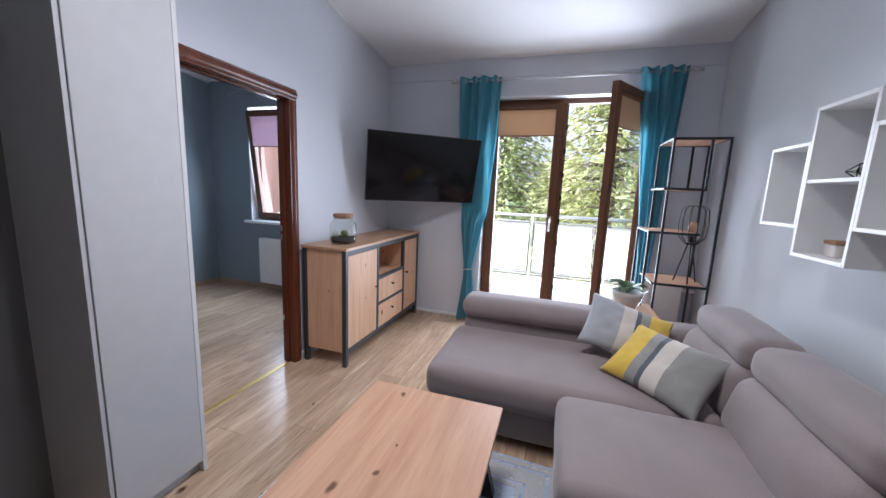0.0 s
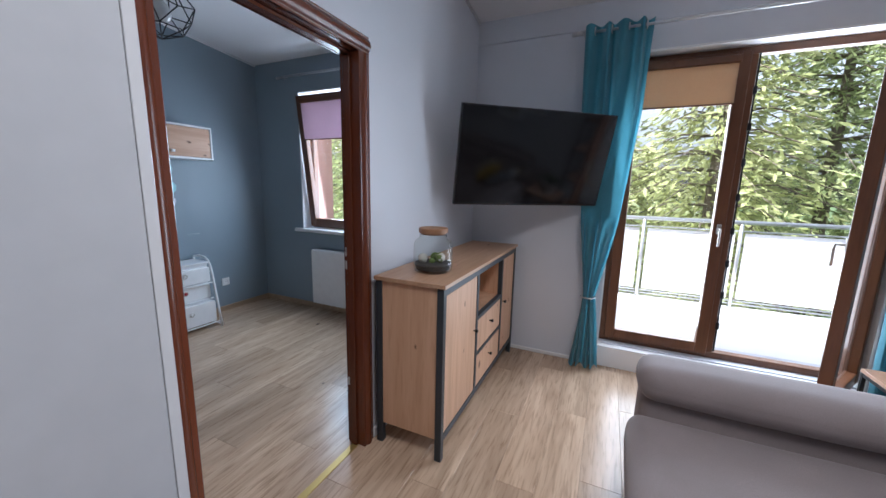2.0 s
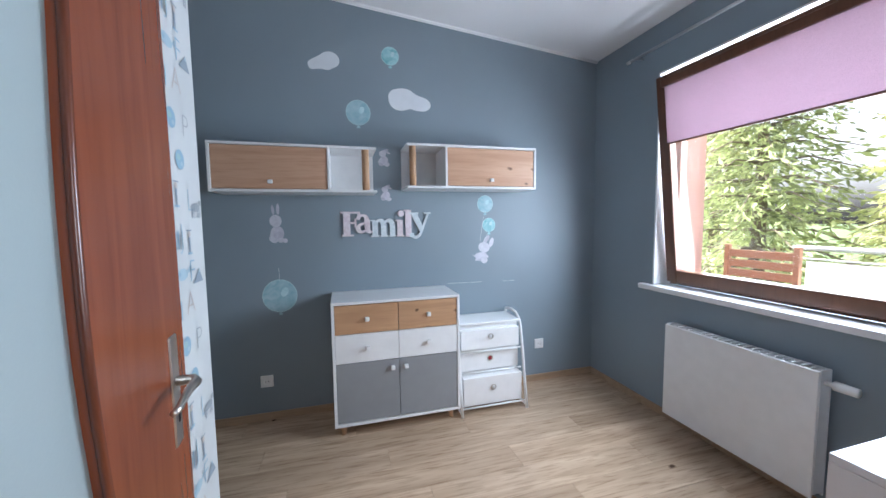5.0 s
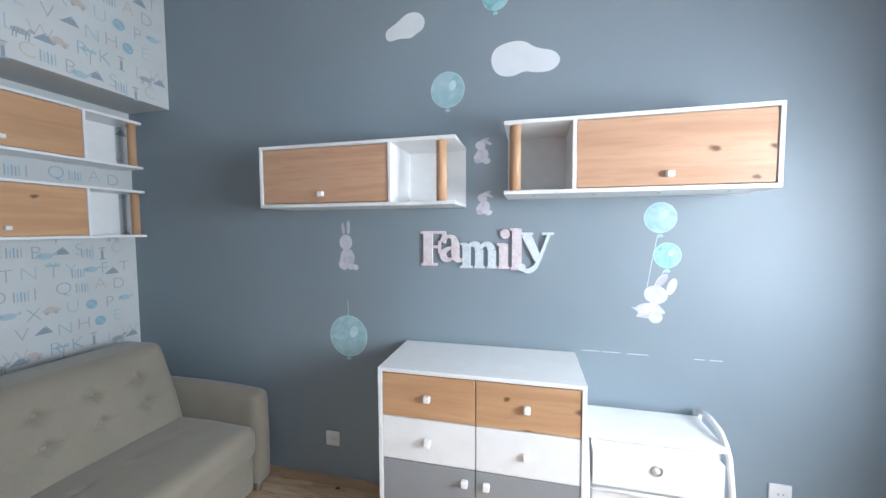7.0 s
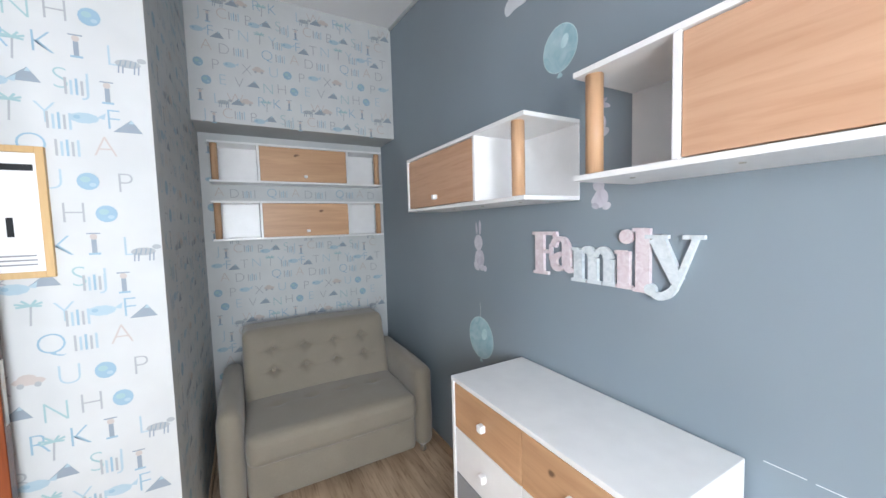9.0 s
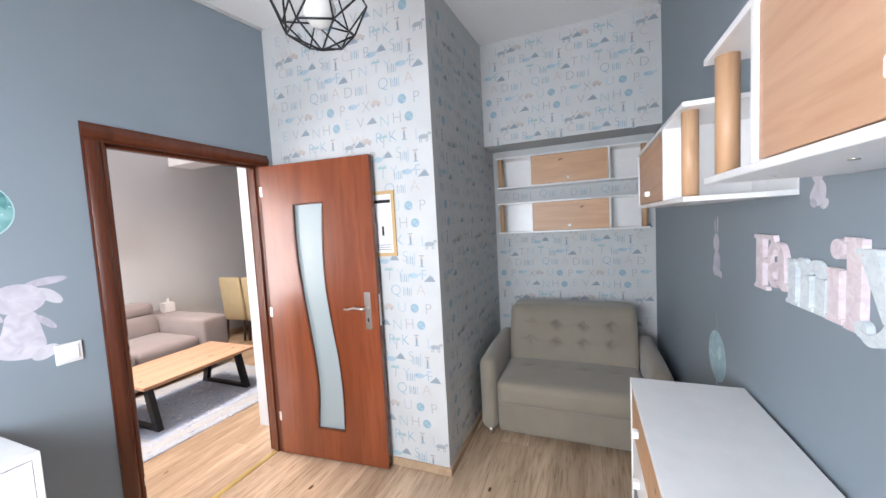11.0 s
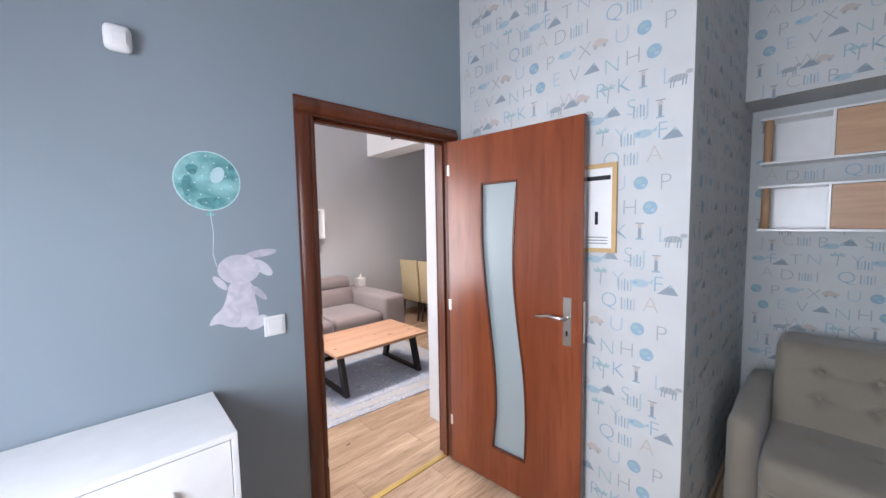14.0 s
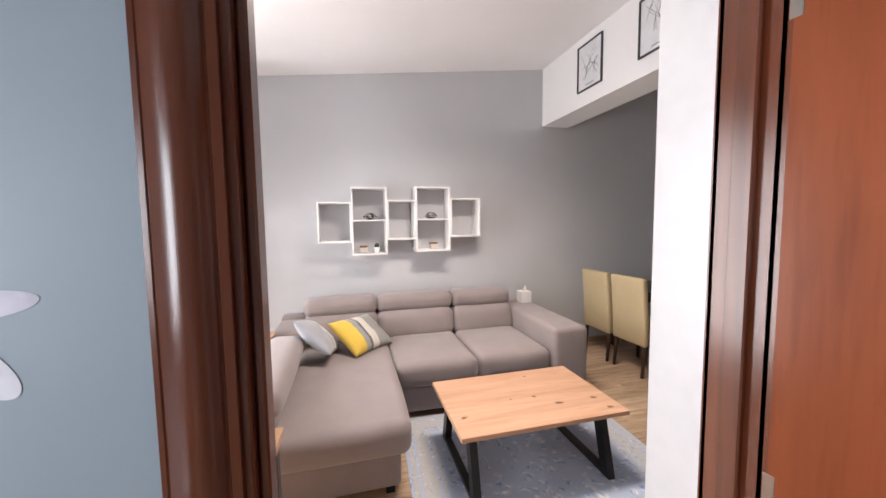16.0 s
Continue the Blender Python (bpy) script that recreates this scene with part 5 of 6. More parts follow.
for x0, x1, sd in ((0.455, 0.80, 1), (-0.31, 0.045, 2)):
    pf = base_at("framed_print", (x0 + x1) / 2, 0.25, 2.725, "dark-framed pale line print on the white beam", "picture", "prints on the beam")
    z0, z1, t = 2.725, 3.145, 0.012
    bm = bmesh.new()
    for lo, hi in (((x0, z0), (x0 + t, z1)), ((x1 - t, z0), (x1, z1)), ((x0 + t, z0), (x1 - t, z0 + t)), ((x0 + t, z1 - t), (x1 - t, z1))):
        add_box(bm, (lo[0], 0.251, lo[1]), (hi[0], 0.268, hi[1]), 0.001)
    wpart("frame", bm, M_ANTH, pf)
    wslab("print", pf, M_PRINT, (x0 + t, 0.251, z0 + t), (x1 - t, 0.256, z1 - t), 0)
    rnd = random.Random(sd)
    for k in range(7):
        y = 0.2575
        p = [(x0 + 0.05 + rnd.random() * (x1 - x0 - 0.1), y, z0 + 0.10 + rnd.random() * 0.27) for _ in range(3)]
        wtube("line", pf, M_INK, p, 0.0016, 4)
    wslab("caption", pf, M_INK, ((x0 + x1) / 2 - 0.06, 0.256, z0 + 0.04), ((x0 + x1) / 2 + 0.06, 0.2575, z0 + 0.052), 0)

sp = base_at("ceiling_spotlight", -0.16, 1.55, living_top(1.55) - 0.02, "steel ceiling bar with four lit spots", "ceiling lamp")
M_LIT, nt, b = nodes_of("lit_bulb", 0.4)
b.inputs["Emission Color"].default_value, b.inputs["Emission Strength"].default_value = (1.0, 0.90, 0.78, 1), 6.0
for k in range(4):
    y = 1.24 + 0.205 * k
    x = -0.28 + 0.08 * k
    zt = 3.045
    if k == 0:
        wtube("bar", sp, M_STEEL, [(-0.30, 1.19, 3.028), (-0.02, 1.91, 3.028)], 0.012)
    if k == 0:
        wtube("ceiling_rose", sp, M_STEEL, [(-0.16, 1.55, 3.03), (-0.16, 1.55, living_top(1.55) + 0.005)], 0.03, 14)
    hd = wtube("spot_head", sp, M_STEEL, [(x, y, zt - 0.03), (x - 0.01, y, zt - 0.06), (x - 0.015, y, zt - 0.065), (x - 0.04, y, zt - 0.125)], [0.008, 0.012, 0.026, 0.030], 14)
    wtube("bulb", hd, M_LIT, [(x - 0.040, y, zt - 0.1245), (x - 0.043, y, zt - 0.131)], [0.021, 0.017], 14)
    la = bpy.data.lights.new("spot_light", "SPOT")
    la.energy, la.color, la.spot_size, la.spot_blend, la.shadow_soft_size = SPOT_W, (1.0, 0.91, 0.82), radians(150), 1.0, 0.04
    lo = new("spot_light", la)
    lo.matrix_world = look((x - 0.05, y, zt - 0.15), (x - 0.08, y, zt - 1.0))

tb = base_at("tissue_box", 1.22, 0.60, 0.622, "white tissue box with a tissue pulled up on the armrest", "tissue box")
slab("box", tb, M_LACQ, (-0.06, -0.06, 0), (0.06, 0.06, 0.125), 0.004)
bm = bmesh.new()
for k in range(6):
    a = k * 1.05
    v = [bm.verts.new((0.025 * math.cos(a), 0.025 * math.sin(a), 0.12)), bm.verts.new((0.03 * math.cos(a + 1.05), 0.03 * math.sin(a + 1.05), 0.12)), bm.verts.new((0.012 * math.cos(a + 2), -0.02 + 0.01 * math.sin(a), 0.185 + 0.012 * (k % 2)))]
    bm.faces.new(v)
part("tissue", bm, M_LACQ, tb)

wr = base_at("wardrobe", -1.53, 1.31, 0, "tall white wardrobe beside the doorway, its front's shade put into the colour", "wardrobe")
# Only the doorway side takes the lit tone; the rest has shade coloured in.
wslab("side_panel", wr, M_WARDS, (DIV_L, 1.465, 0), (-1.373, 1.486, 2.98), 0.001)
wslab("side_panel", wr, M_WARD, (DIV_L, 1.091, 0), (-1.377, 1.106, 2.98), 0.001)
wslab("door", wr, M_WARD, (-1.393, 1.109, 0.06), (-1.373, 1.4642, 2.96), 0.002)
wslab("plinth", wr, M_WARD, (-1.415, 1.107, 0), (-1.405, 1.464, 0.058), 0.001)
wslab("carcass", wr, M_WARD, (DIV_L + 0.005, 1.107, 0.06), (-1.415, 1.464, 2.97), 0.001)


# ---- bedroom: wall shelves ----
def knob(parent, x, y, z, wpartner):
    wpartner("knob", box((x, y - 0.014, z - 0.012), (x + 0.022, y + 0.014, z + 0.012), 0.004, 2), M_LACQ, parent, "small white square knob")


def bedroom_shelf(y0, y1, z0, z1, door0, door1, dowel, label, knob_y):
    x1, t = -4.205, 0.016
    s = base_at("wall_cabinet", WEST + 0.14, (y0 + y1) / 2, z0, label, "wall cabinet", "white and oak wall cabinets")
    wslab("bottom", s, M_LACQ, (WEST, y0, z0), (x1, y1, z0 + t), 0.0015)
    wslab("top", s, M_LACQ, (WEST, y0, z1 - t), (x1, y1, z1), 0.0015)
    wslab("side", s, M_LACQ, (WEST, (y0 if door0 < dowel else y1 - t), z0 + t), (x1, (y0 + t if door0 < dowel else y1), z1 - t), 0.0015)
    wslab("back", s, M_LACQ, (WEST, y0 + 0.002, z0 + t), (WEST + 0.004, y1 - 0.002, z1 - t), 0)
    dv = door1 if door0 < dowel else door0 - t
    wslab("divider", s, M_LACQ, (WEST, dv, z0 + t), (x1, dv + t, z1 - t), 0.0015)
    d = wslab("door", s, M_OAK, (x1 - 0.024, door0 + 0.002, z0 + t + 0.004), (x1 - 0.006, door1 - 0.002, z1 - t - 0.003), 0.0015, "knotty oak flap door")
    knob(d, x1 - 0.006, knob_y, z0 + 0.062, wpart)
    wtube("dowel", s, M_OAKZ, [(x1 - 0.035, dowel, z0 + t), (x1 - 0.035, dowel, z1 - t)], 0.024, 16, label="round oak dowel")
    for k in range(4):
        y = y0 + (y1 - y0) * (k + 0.5) / 4
        wtube("screw_cap", s, M_CHROME, [(x1 - 0.09, y, z0 - 0.002), (x1 - 0.09, y, z0 + 0.001)], 0.007, 10)
    return s


bedroom_shelf(1.258, 2.255, 1.605, 1.905, 1.274, 1.940, 2.185, "white and oak wall cabinet with an open end", 1.60)
bedroom_shelf(2.462, 3.447, 1.640, 1.945, 2.750, 3.431, 2.507, "white and oak wall cabinet with an open end", 3.085)


def alcove_shelf(z0, z1, label):
    x0, x1, y1, t = -4.412, -3.165, 0.242, 0.014
    s = base_at("alcove_shelf", (x0 + x1) / 2, NB + 0.1, z0, label, "wall shelf", "shelves in the alcove")
    wslab("bottom", s, M_LACQ, (x0, NB, z0), (x1, y1, z0 + t), 0.001)
    wslab("top", s, M_LACQ, (x0, NB, z1 - t), (x1, y1, z1), 0.001)
    wslab("back", s, M_LACQ, (x0 + 0.02, NB, z0 + t), (x1 - 0.02, NB + 0.004, z1 - t), 0)
    for x in (-4.128, -3.482):
        wslab("divider", s, M_LACQ, (x, NB, z0 + t), (x + t, y1 - 0.002, z1 - t), 0.001)
    d = wpart("door", box((-4.112, y1 - 0.02, z0 + t + 0.003), (-3.484, y1 - 0.004, z1 - t - 0.003), 0.001), M_OAKX, s, "knotty oak flap door")
    wpart("knob", box((-3.81, y1 - 0.004, z0 + 0.045), (-3.785, y1 + 0.016, z0 + 0.065), 0.003), M_LACQ, d)
    for x in (x0 + 0.035, x1 - 0.035):
        wtube("dowel", s, M_OAKZ, [(x, y1 - 0.035, z0 + t), (x, y1 - 0.035, z1 - t)], 0.022, 16)


M_OAKX = wood("oak_board_level", (0.61, 0.36, 0.20), (0.34, 0.17, 0.08), 0, 0.42, 1.0, 0.26, 0.05, 0.34)
alcove_shelf(1.872, 2.156, "white and oak shelf mounted in the wallpapered alcove")
alcove_shelf(1.456, 1.740, "white and oak shelf mounted low in the alcove")


# ---- bedroom: chests of drawers (local x runs along the wall, fronts face -y) ----
def chest(m, label, rows, w=0.85, d=0.40, z0=0.12, z1=0.90):
    """rows from the top: (height share, columns, material, knob place)."""
    c = thing("chest_of_drawers", m, label, "chest of drawers", "white and oak chests")
    t = 0.018
    slab("top", c, M_LACQ, (-w / 2, -d, z1 - t), (w / 2, 0, z1), 0.0015)
    slab("side", c, M_LACQ, (-w / 2, -d, z0), (-w / 2 + t, 0, z1 - t), 0.0015)
    slab("side", c, M_LACQ, (w / 2 - t, -d, z0), (w / 2, 0, z1 - t), 0.0015)
    slab("bottom", c, M_LACQ, (-w / 2 + t, -d, z0), (w / 2 - t, 0, z0 + t), 0.0015)
    slab("back", c, M_LACQ, (-w / 2 + t, -0.008, z0 + t), (w / 2 - t, 0, z1 - t), 0)
    z = z1 - t - 0.003
    H = z1 - z0 - 2 * t - 0.006
    for share, n, mat, kind, gap in rows:
        h = H * share
        cw = (w - 2 * t) / n
        for k in range(n):
            a = -w / 2 + t + cw * k
            f = slab("drawer" if kind != "door" else "door", c, mat, (a + 0.002, -d + 0.004, z - h + 0.003 + gap), (a + cw - 0.002, -d + 0.022, z - 0.002), 0.0015)
            if kind == "door":
                kx, kz = (a + cw - 0.045 if k == 0 else a + 0.045), z - 0.055
            else:
                kx, kz = a + cw * 0.5, z - h / 2
            for q in ([kx] if n > 1 or kind == "door" else [a + cw * 0.2, a + cw * 0.8]):
                part("knob", box((q - 0.014, -d - 0.020, kz - 0.014), (q + 0.014, -d + 0.004, kz + 0.014), 0.005, 2), M_LACQ, f, "small white square knob")
        if gap:
            slab("rail", c, M_LACQ, (-w / 2 + t, -d + 0.001, z - h), (w / 2 - t, -d + 0.02, z - h + gap), 0.001)
        z -= h
    slab("inner_panel", c, M_GREYL, (-w / 2 + t, -d + 0.03, z0 + t), (w / 2 - t, -d + 0.034, z1 - t), 0)
    for x in (-w / 2 + 0.06, w / 2 - 0.06):
        for y in (-d + 0.06, -0.06):
            tube("foot", c, M_OAKZ, [(x, y, z0), (x * 1.02, y, 0)], [0.022, 0.016], 12)
    return c


M_OAKC = wood("oak_drawer_front", (0.61, 0.36, 0.20), (0.34, 0.17, 0.08), 0, 0.42, 1.0, 0.26, 0.05, 0.34)
chest(pose(WEST + 0.014, 2.36, 0, 0, 0, 90), "white chest with oak, white and grey fronts on short legs", [(0.245, 2, M_OAKC, "drawer", 0), (0.245, 2, M_LACQ, "drawer", 0), (0.51, 2, M_GREYL, "door", 0)], 0.855, 0.385, 0.075, 0.90)
chest(pose(DIV_K - 0.014, 3.435, 0, 0, 0, -90), "white chest with white, oak and grey drawers beside the doorway", [(0.26, 1, M_LACQ, "drawer", 0.014), (0.235, 1, M_OAKC, "drawer", 0.014), (0.25, 1, M_GREYL, "drawer", 0.014), (0.255, 1, M_GREYL, "drawer", 0.0)], 0.85, 0.375, 0.075, 0.905)

# ---- bedroom: changing cart ----
cart = base_at("drawer_cart", -4.28, 3.08, 0, "white nursery cart with three tilted drawers", "drawer cart")
CY0, CY1 = 2.805, 3.315
for y in (CY0, CY1):
    wtube("side_frame", cart, M_LACQ, [(-4.085, y, 0.0), (-4.12, y, 0.20), (-4.175, y, 0.52), (-4.20, y, 0.62), (-4.225, y, 0.655), (-4.27, y, 0.685), (-4.36, y, 0.695), (-4.445, y, 0.68)], 0.011, 8)
    wtube("rear_leg", cart, M_LACQ, [(-4.45, y, 0.0), (-4.45, y, 0.68)], 0.010, 8)
    wtube("floor_rail", cart, M_LACQ, [(-4.085, y, 0.02), (-4.45, y, 0.02)], 0.009, 8)
wslab("top", cart, M_LACQ, (-4.455, CY0 + 0.004, 0.635), (-4.195, CY1 - 0.004, 0.652), 0.003)
wslab("body", cart, M_LACQ, (-4.44, CY0 + 0.02, 0.05), (-4.215, CY1 - 0.02, 0.63), 0.002)
for z0, z1, x, dot in ((0.455, 0.60, -4.175, (0.8, 0.8, 0.8)), (0.29, 0.425, -4.19, (0.45, 0.04, 0.06)), (0.055, 0.265, -4.125, (0.8, 0.8, 0.8))):
    d = wslab("drawer", cart, M_LACQ, (-4.23, CY0 + 0.022, z0), (x, CY1 - 0.022, z1), 0.004, "", 2)
    wtube("pull_ring", d, M_CHROME, [(x + 0.004, 3.06 + 0.019 * math.cos(a), (z0 + z1) / 2 + 0.02 + 0.019 * math.sin(a)) for a in [k * math.pi / 8 for k in range(16)]], 0.004, 6, True)
    wtube("pull_dot", d, plain("pull_dot_paint", dot, 0.4), [(x - 0.002, 3.06, (z0 + z1) / 2 + 0.02), (x + 0.004, 3.06, (z0 + z1) / 2 + 0.02)], 0.015, 12)
    wtube("cross_rail", cart, M_LACQ, [(x + 0.006, CY0, z0 - 0.012), (x + 0.006, CY1, z0 - 0.012)], 0.007, 8)

# ---- bedroom: small sofa ----
ks = base_at("small_sofa", -3.79, 0.62, 0, "taupe two-seat sofa bed with a buttoned back", "sofa")
BUT = [(-3.79 + 0.205 * (k - 1.5), z) for k in range(4) for z in (0.585, 0.715)]
bm = soft((-4.275, 0.40, 0.40), (-3.305, 0.66, 0.85), 0.045, (0.005, 0.028, 0.008), 0.003, 84)
for v in bm.verts:
    if v.co.y > 0.5:
        for bx_, bz in BUT:
            dx, dz = v.co.x - bx_, v.co.z - bz
            v.co.y -= 0.034 * math.exp(-(dx * dx + dz * dz) / 0.0007)
            v.co.y -= 0.011 * math.exp(-dz * dz / 0.00012) * math.exp(-dx * dx / 0.004)
            v.co.y -= 0.006 * math.exp(-dx * dx / 0.00010) * math.exp(-dz * dz / 0.002)
    v.co.y -= 0.34 * (v.co.z - 0.40)
back = wpart("backrest", bm, M_KSOFA, ks, "", True)
for bx_, bz in BUT:
    yb = 0.66 + 0.028 * (1 - ((bx_ + 3.79) / 0.485) ** 2) * (1 - ((bz - 0.625) / 0.225) ** 2) - 0.042 - 0.34 * (bz - 0.40)
    wpart("button", move(soft((-0.012, -0.004, -0.012), (0.012, 0.007, 0.012), 0.006, (0, 0, 0), 0.0, 3), Matrix.Translation((bx_, yb, bz))), M_KSOFA, back, "", True)
bm = soft((-4.28, 0.42, 0.26), (-3.30, 1.135, 0.435), 0.05, (0.004, 0.01, 0.014), 0.004, 60)
for v in bm.verts:
    if v.co.z > 0.38:
        for bx_ in (-4.09, -3.89, -3.69, -3.49):
            dx, dy = v.co.x - bx_, v.co.y - 0.80
            v.co.z -= 0.010 * math.exp(-(dx * dx + dy * dy) / 0.0009) + 0.003 * math.exp(-dy * dy / 0.0002) * math.exp(-dx * dx / 0.004)
wpart("seat", bm, M_KSOFA, ks, "", True)
wcush("front_panel", ks, M_KSOFA, (-4.28, 1.00, 0.05), (-3.30, 1.10, 0.30), 0.03, (0, 0, 0), 0.003)
wcush("base", ks, M_KSOFA, (-4.27, 0.30, 0.06), (-3.31, 1.02, 0.30), 0.02, (0, 0, 0), 0.002)
for x0, x1 in ((-4.405, -4.285), (-3.295, -3.175)):
    bm = soft((x0, 0.30, 0.055), (x1, 1.12, 0.60), 0.055, (0.004, 0.008, 0.010), 0.004, 9)
    for v in bm.verts:
        v.co.z -= 0.012 * max(0.0, (v.co.y - 0.75) / 0.37) ** 2 * max(0.0, (v.co.z - 0.3) / 0.3)
    wpart("armrest", bm, M_KSOFA, ks, "", True)
for x in (-4.345, -3.235):
    for y in (0.36, 1.06):
        wpart("foot", move(lathe([(0.014, 0.0), (0.018, 0.004), (0.022, 0.062), (0.0, 0.062)], 14), Matrix.Translation((x, y, 0))), M_CHROME, ks, "small metal foot", True)

# ---- bedroom: pendant ----
LZ = 2.387
pen = base_at("pendant_lamp", -3.05, 2.45, LZ, "black wire polyhedron pendant lamp with a clear bulb", "pendant lamp")
eq = [(0.175 * math.cos(k * math.pi / 4), 0.175 * math.sin(k * math.pi / 4), 0.03 if k % 2 else -0.01) for k in range(8)]
lo8 = [(0.12 * math.cos((k + 0.5) * math.pi / 3), 0.12 * math.sin((k + 0.5) * math.pi / 3), -0.10) for k in range(6)]
up = [(0.06 * math.cos(k * math.pi / 2), 0.06 * math.sin(k * math.pi / 2), 0.20) for k in range(4)]
wires = [(eq[k], eq[(k + 1) % 8]) for k in range(8)] + [(lo8[k], lo8[(k + 1) % 6]) for k in range(6)] + [(lo8[k], (0, 0, -0.155)) for k in range(6)]
wires += [(lo8[k], eq[round((k + 0.5) * 8 / 6) % 8]) for k in range(6)] + [(lo8[k], eq[(round((k + 0.5) * 8 / 6) + 1) % 8]) for k in range(6)]
wires += [(eq[k], up[(k // 2) % 4]) for k in range(8)] + [(up[k], up[(k + 1) % 4]) for k in range(4)]
for p, q in wires:
    tube("wire", pen, M_BLACK, [p, q], 0.0036, 6)
part("socket", lathe([(0.0, 0.06), (0.022, 0.06), (0.024, 0.13), (0.016, 0.16), (0.0, 0.16)], 16), M_BLACK, pen)
part("bulb", lathe([(0.0, -0.075), (0.03, -0.068), (0.053, -0.042), (0.060, -0.010), (0.050, 0.022), (0.026, 0.048), (0.018, 0.06), (0.0, 0.06)], 24), plain("white_bulb", (0.72, 0.72, 0.70), 0.1), pen, "", True)
ctop = kids_top(2.45) - LZ
tube("cord", pen, M_BLACK, [(0, 0, 0.16), (0, 0, ctop - 0.03)], 0.004, 6)
part("canopy", lathe([(0.0, ctop - 0.035), (0.05, ctop - 0.03), (0.052, ctop), (0.0, ctop)], 20), M_BLACK, pen)
for k in range(4):
    tube("wire", pen, M_BLACK, [up[k], (0, 0, 0.30)], 0.003, 6)


# ---- bedroom: wall stickers (flat) ----
def flat(name, outline, m, material, label, category="sticker", group="wall stickers", extra=()):
    """A flat sticker from outlines in its own plane; later outlines lie a hair above."""
    t = thing(name, m, label, category, group)
    for k, (pts, mt, nm) in enumerate([(outline, material, "shape")] + list(extra)):
        bm = bmesh.new()
        bm.faces.new([bm.verts.new((x, y, 0.0006 + 0.00006 * k)) for x, y in pts])
        bmesh.ops.triangulate(bm, faces=bm.faces)
        part(nm, bm, mt, t)
    return t


def oval(cx, cy, rx, ry, rot=0, n=28, wob=0.0):
    c, s = math.cos(radians(rot)), math.sin(radians(rot))
    out = []
    for k in range(n):
        a = 2 * math.pi * k / n
        q = 1 + wob * math.sin(3 * a + cx * 9)
        x, y = rx * math.cos(a) * q, ry * math.sin(a) * q
        out.append((cx + c * x - s * y, cy + s * x + c * y))
    return out


def on_west(y, z):
    return Matrix.Translation((WEST, y, z)) @ Matrix(((0, 0, 1, 0), (1, 0, 0, 0), (0, 1, 0, 0), (0, 0, 0, 1)))


def on_east(y, z):
    return Matrix.Translation((DIV_K, y, z)) @ Matrix(((0, 0, -1, 0), (-1, 0, 0, 0), (0, 1, 0, 0), (0, 0, 0, 1)))


def blotched(name, lo, hi, scale=14):
    m, nt, b = nodes_of(name, 0.5)
    n = noise_tex(nt, coords(nt), scale, 4, (1, 1, 1), 1.0)
    nt.links.new(mixer(nt, ramp(nt, n, 0.3, 0.7), lo, hi), b.inputs["Base Color"])
    return m


M_AQUA = blotched("watercolour_aqua", (0.14, 0.42, 0.45), (0.46, 0.70, 0.72), 16)
M_AQUA2 = blotched("watercolour_pale_aqua", (0.26, 0.46, 0.52), (0.45, 0.60, 0.64), 16)
M_DEEP = blotched("watercolour_deep_green", (0.045, 0.16, 0.18), (0.12, 0.36, 0.37), 30)
M_RIM = blotched("watercolour_rim", (0.42, 0.62, 0.64), (0.58, 0.74, 0.76), 20)
M_SEA = blotched("watercolour_sea_green", (0.06, 0.24, 0.25), (0.32, 0.62, 0.62), 11)
M_PALEW = blotched("watercolour_pale_grey", (0.48, 0.46, 0.53), (0.66, 0.64, 0.70), 18)
cloud1 = [(-0.12, -0.03), (-0.11, 0.0), (-0.05, 0.03), (0.0, 0.07), (0.06, 0.07), (0.10, 0.03), (0.09, -0.02), (0.05, -0.04), (0.02, -0.06), (-0.04, -0.05), (-0.10, -0.065)]
cloud2 = [(-0.165, -0.01), (-0.15, 0.06), (-0.07, 0.085), (0.0, 0.08), (0.05, 0.04), (0.14, 0.02), (0.17, -0.03), (0.13, -0.075), (0.05, -0.075), (0.0, -0.06), (-0.06, -0.085), (-0.13, -0.07)]


def rounded(pts, n=2):
    for _ in range(n):
        pts = [q for k in range(len(pts)) for q in ((0.75 * pts[k][0] + 0.25 * pts[(k + 1) % len(pts)][0], 0.75 * pts[k][1] + 0.25 * pts[(k + 1) % len(pts)][1]), (0.25 * pts[k][0] + 0.75 * pts[(k + 1) % len(pts)][0], 0.25 * pts[k][1] + 0.75 * pts[(k + 1) % len(pts)][1]))]
    return pts


flat("cloud_sticker", rounded(cloud1), on_west(1.945, 2.535), M_CLOUD, "white cloud sticker on the blue wall")
flat("cloud_sticker", rounded(cloud2), on_west(2.54, 2.315), M_CLOUD, "larger white cloud sticker on the blue wall")


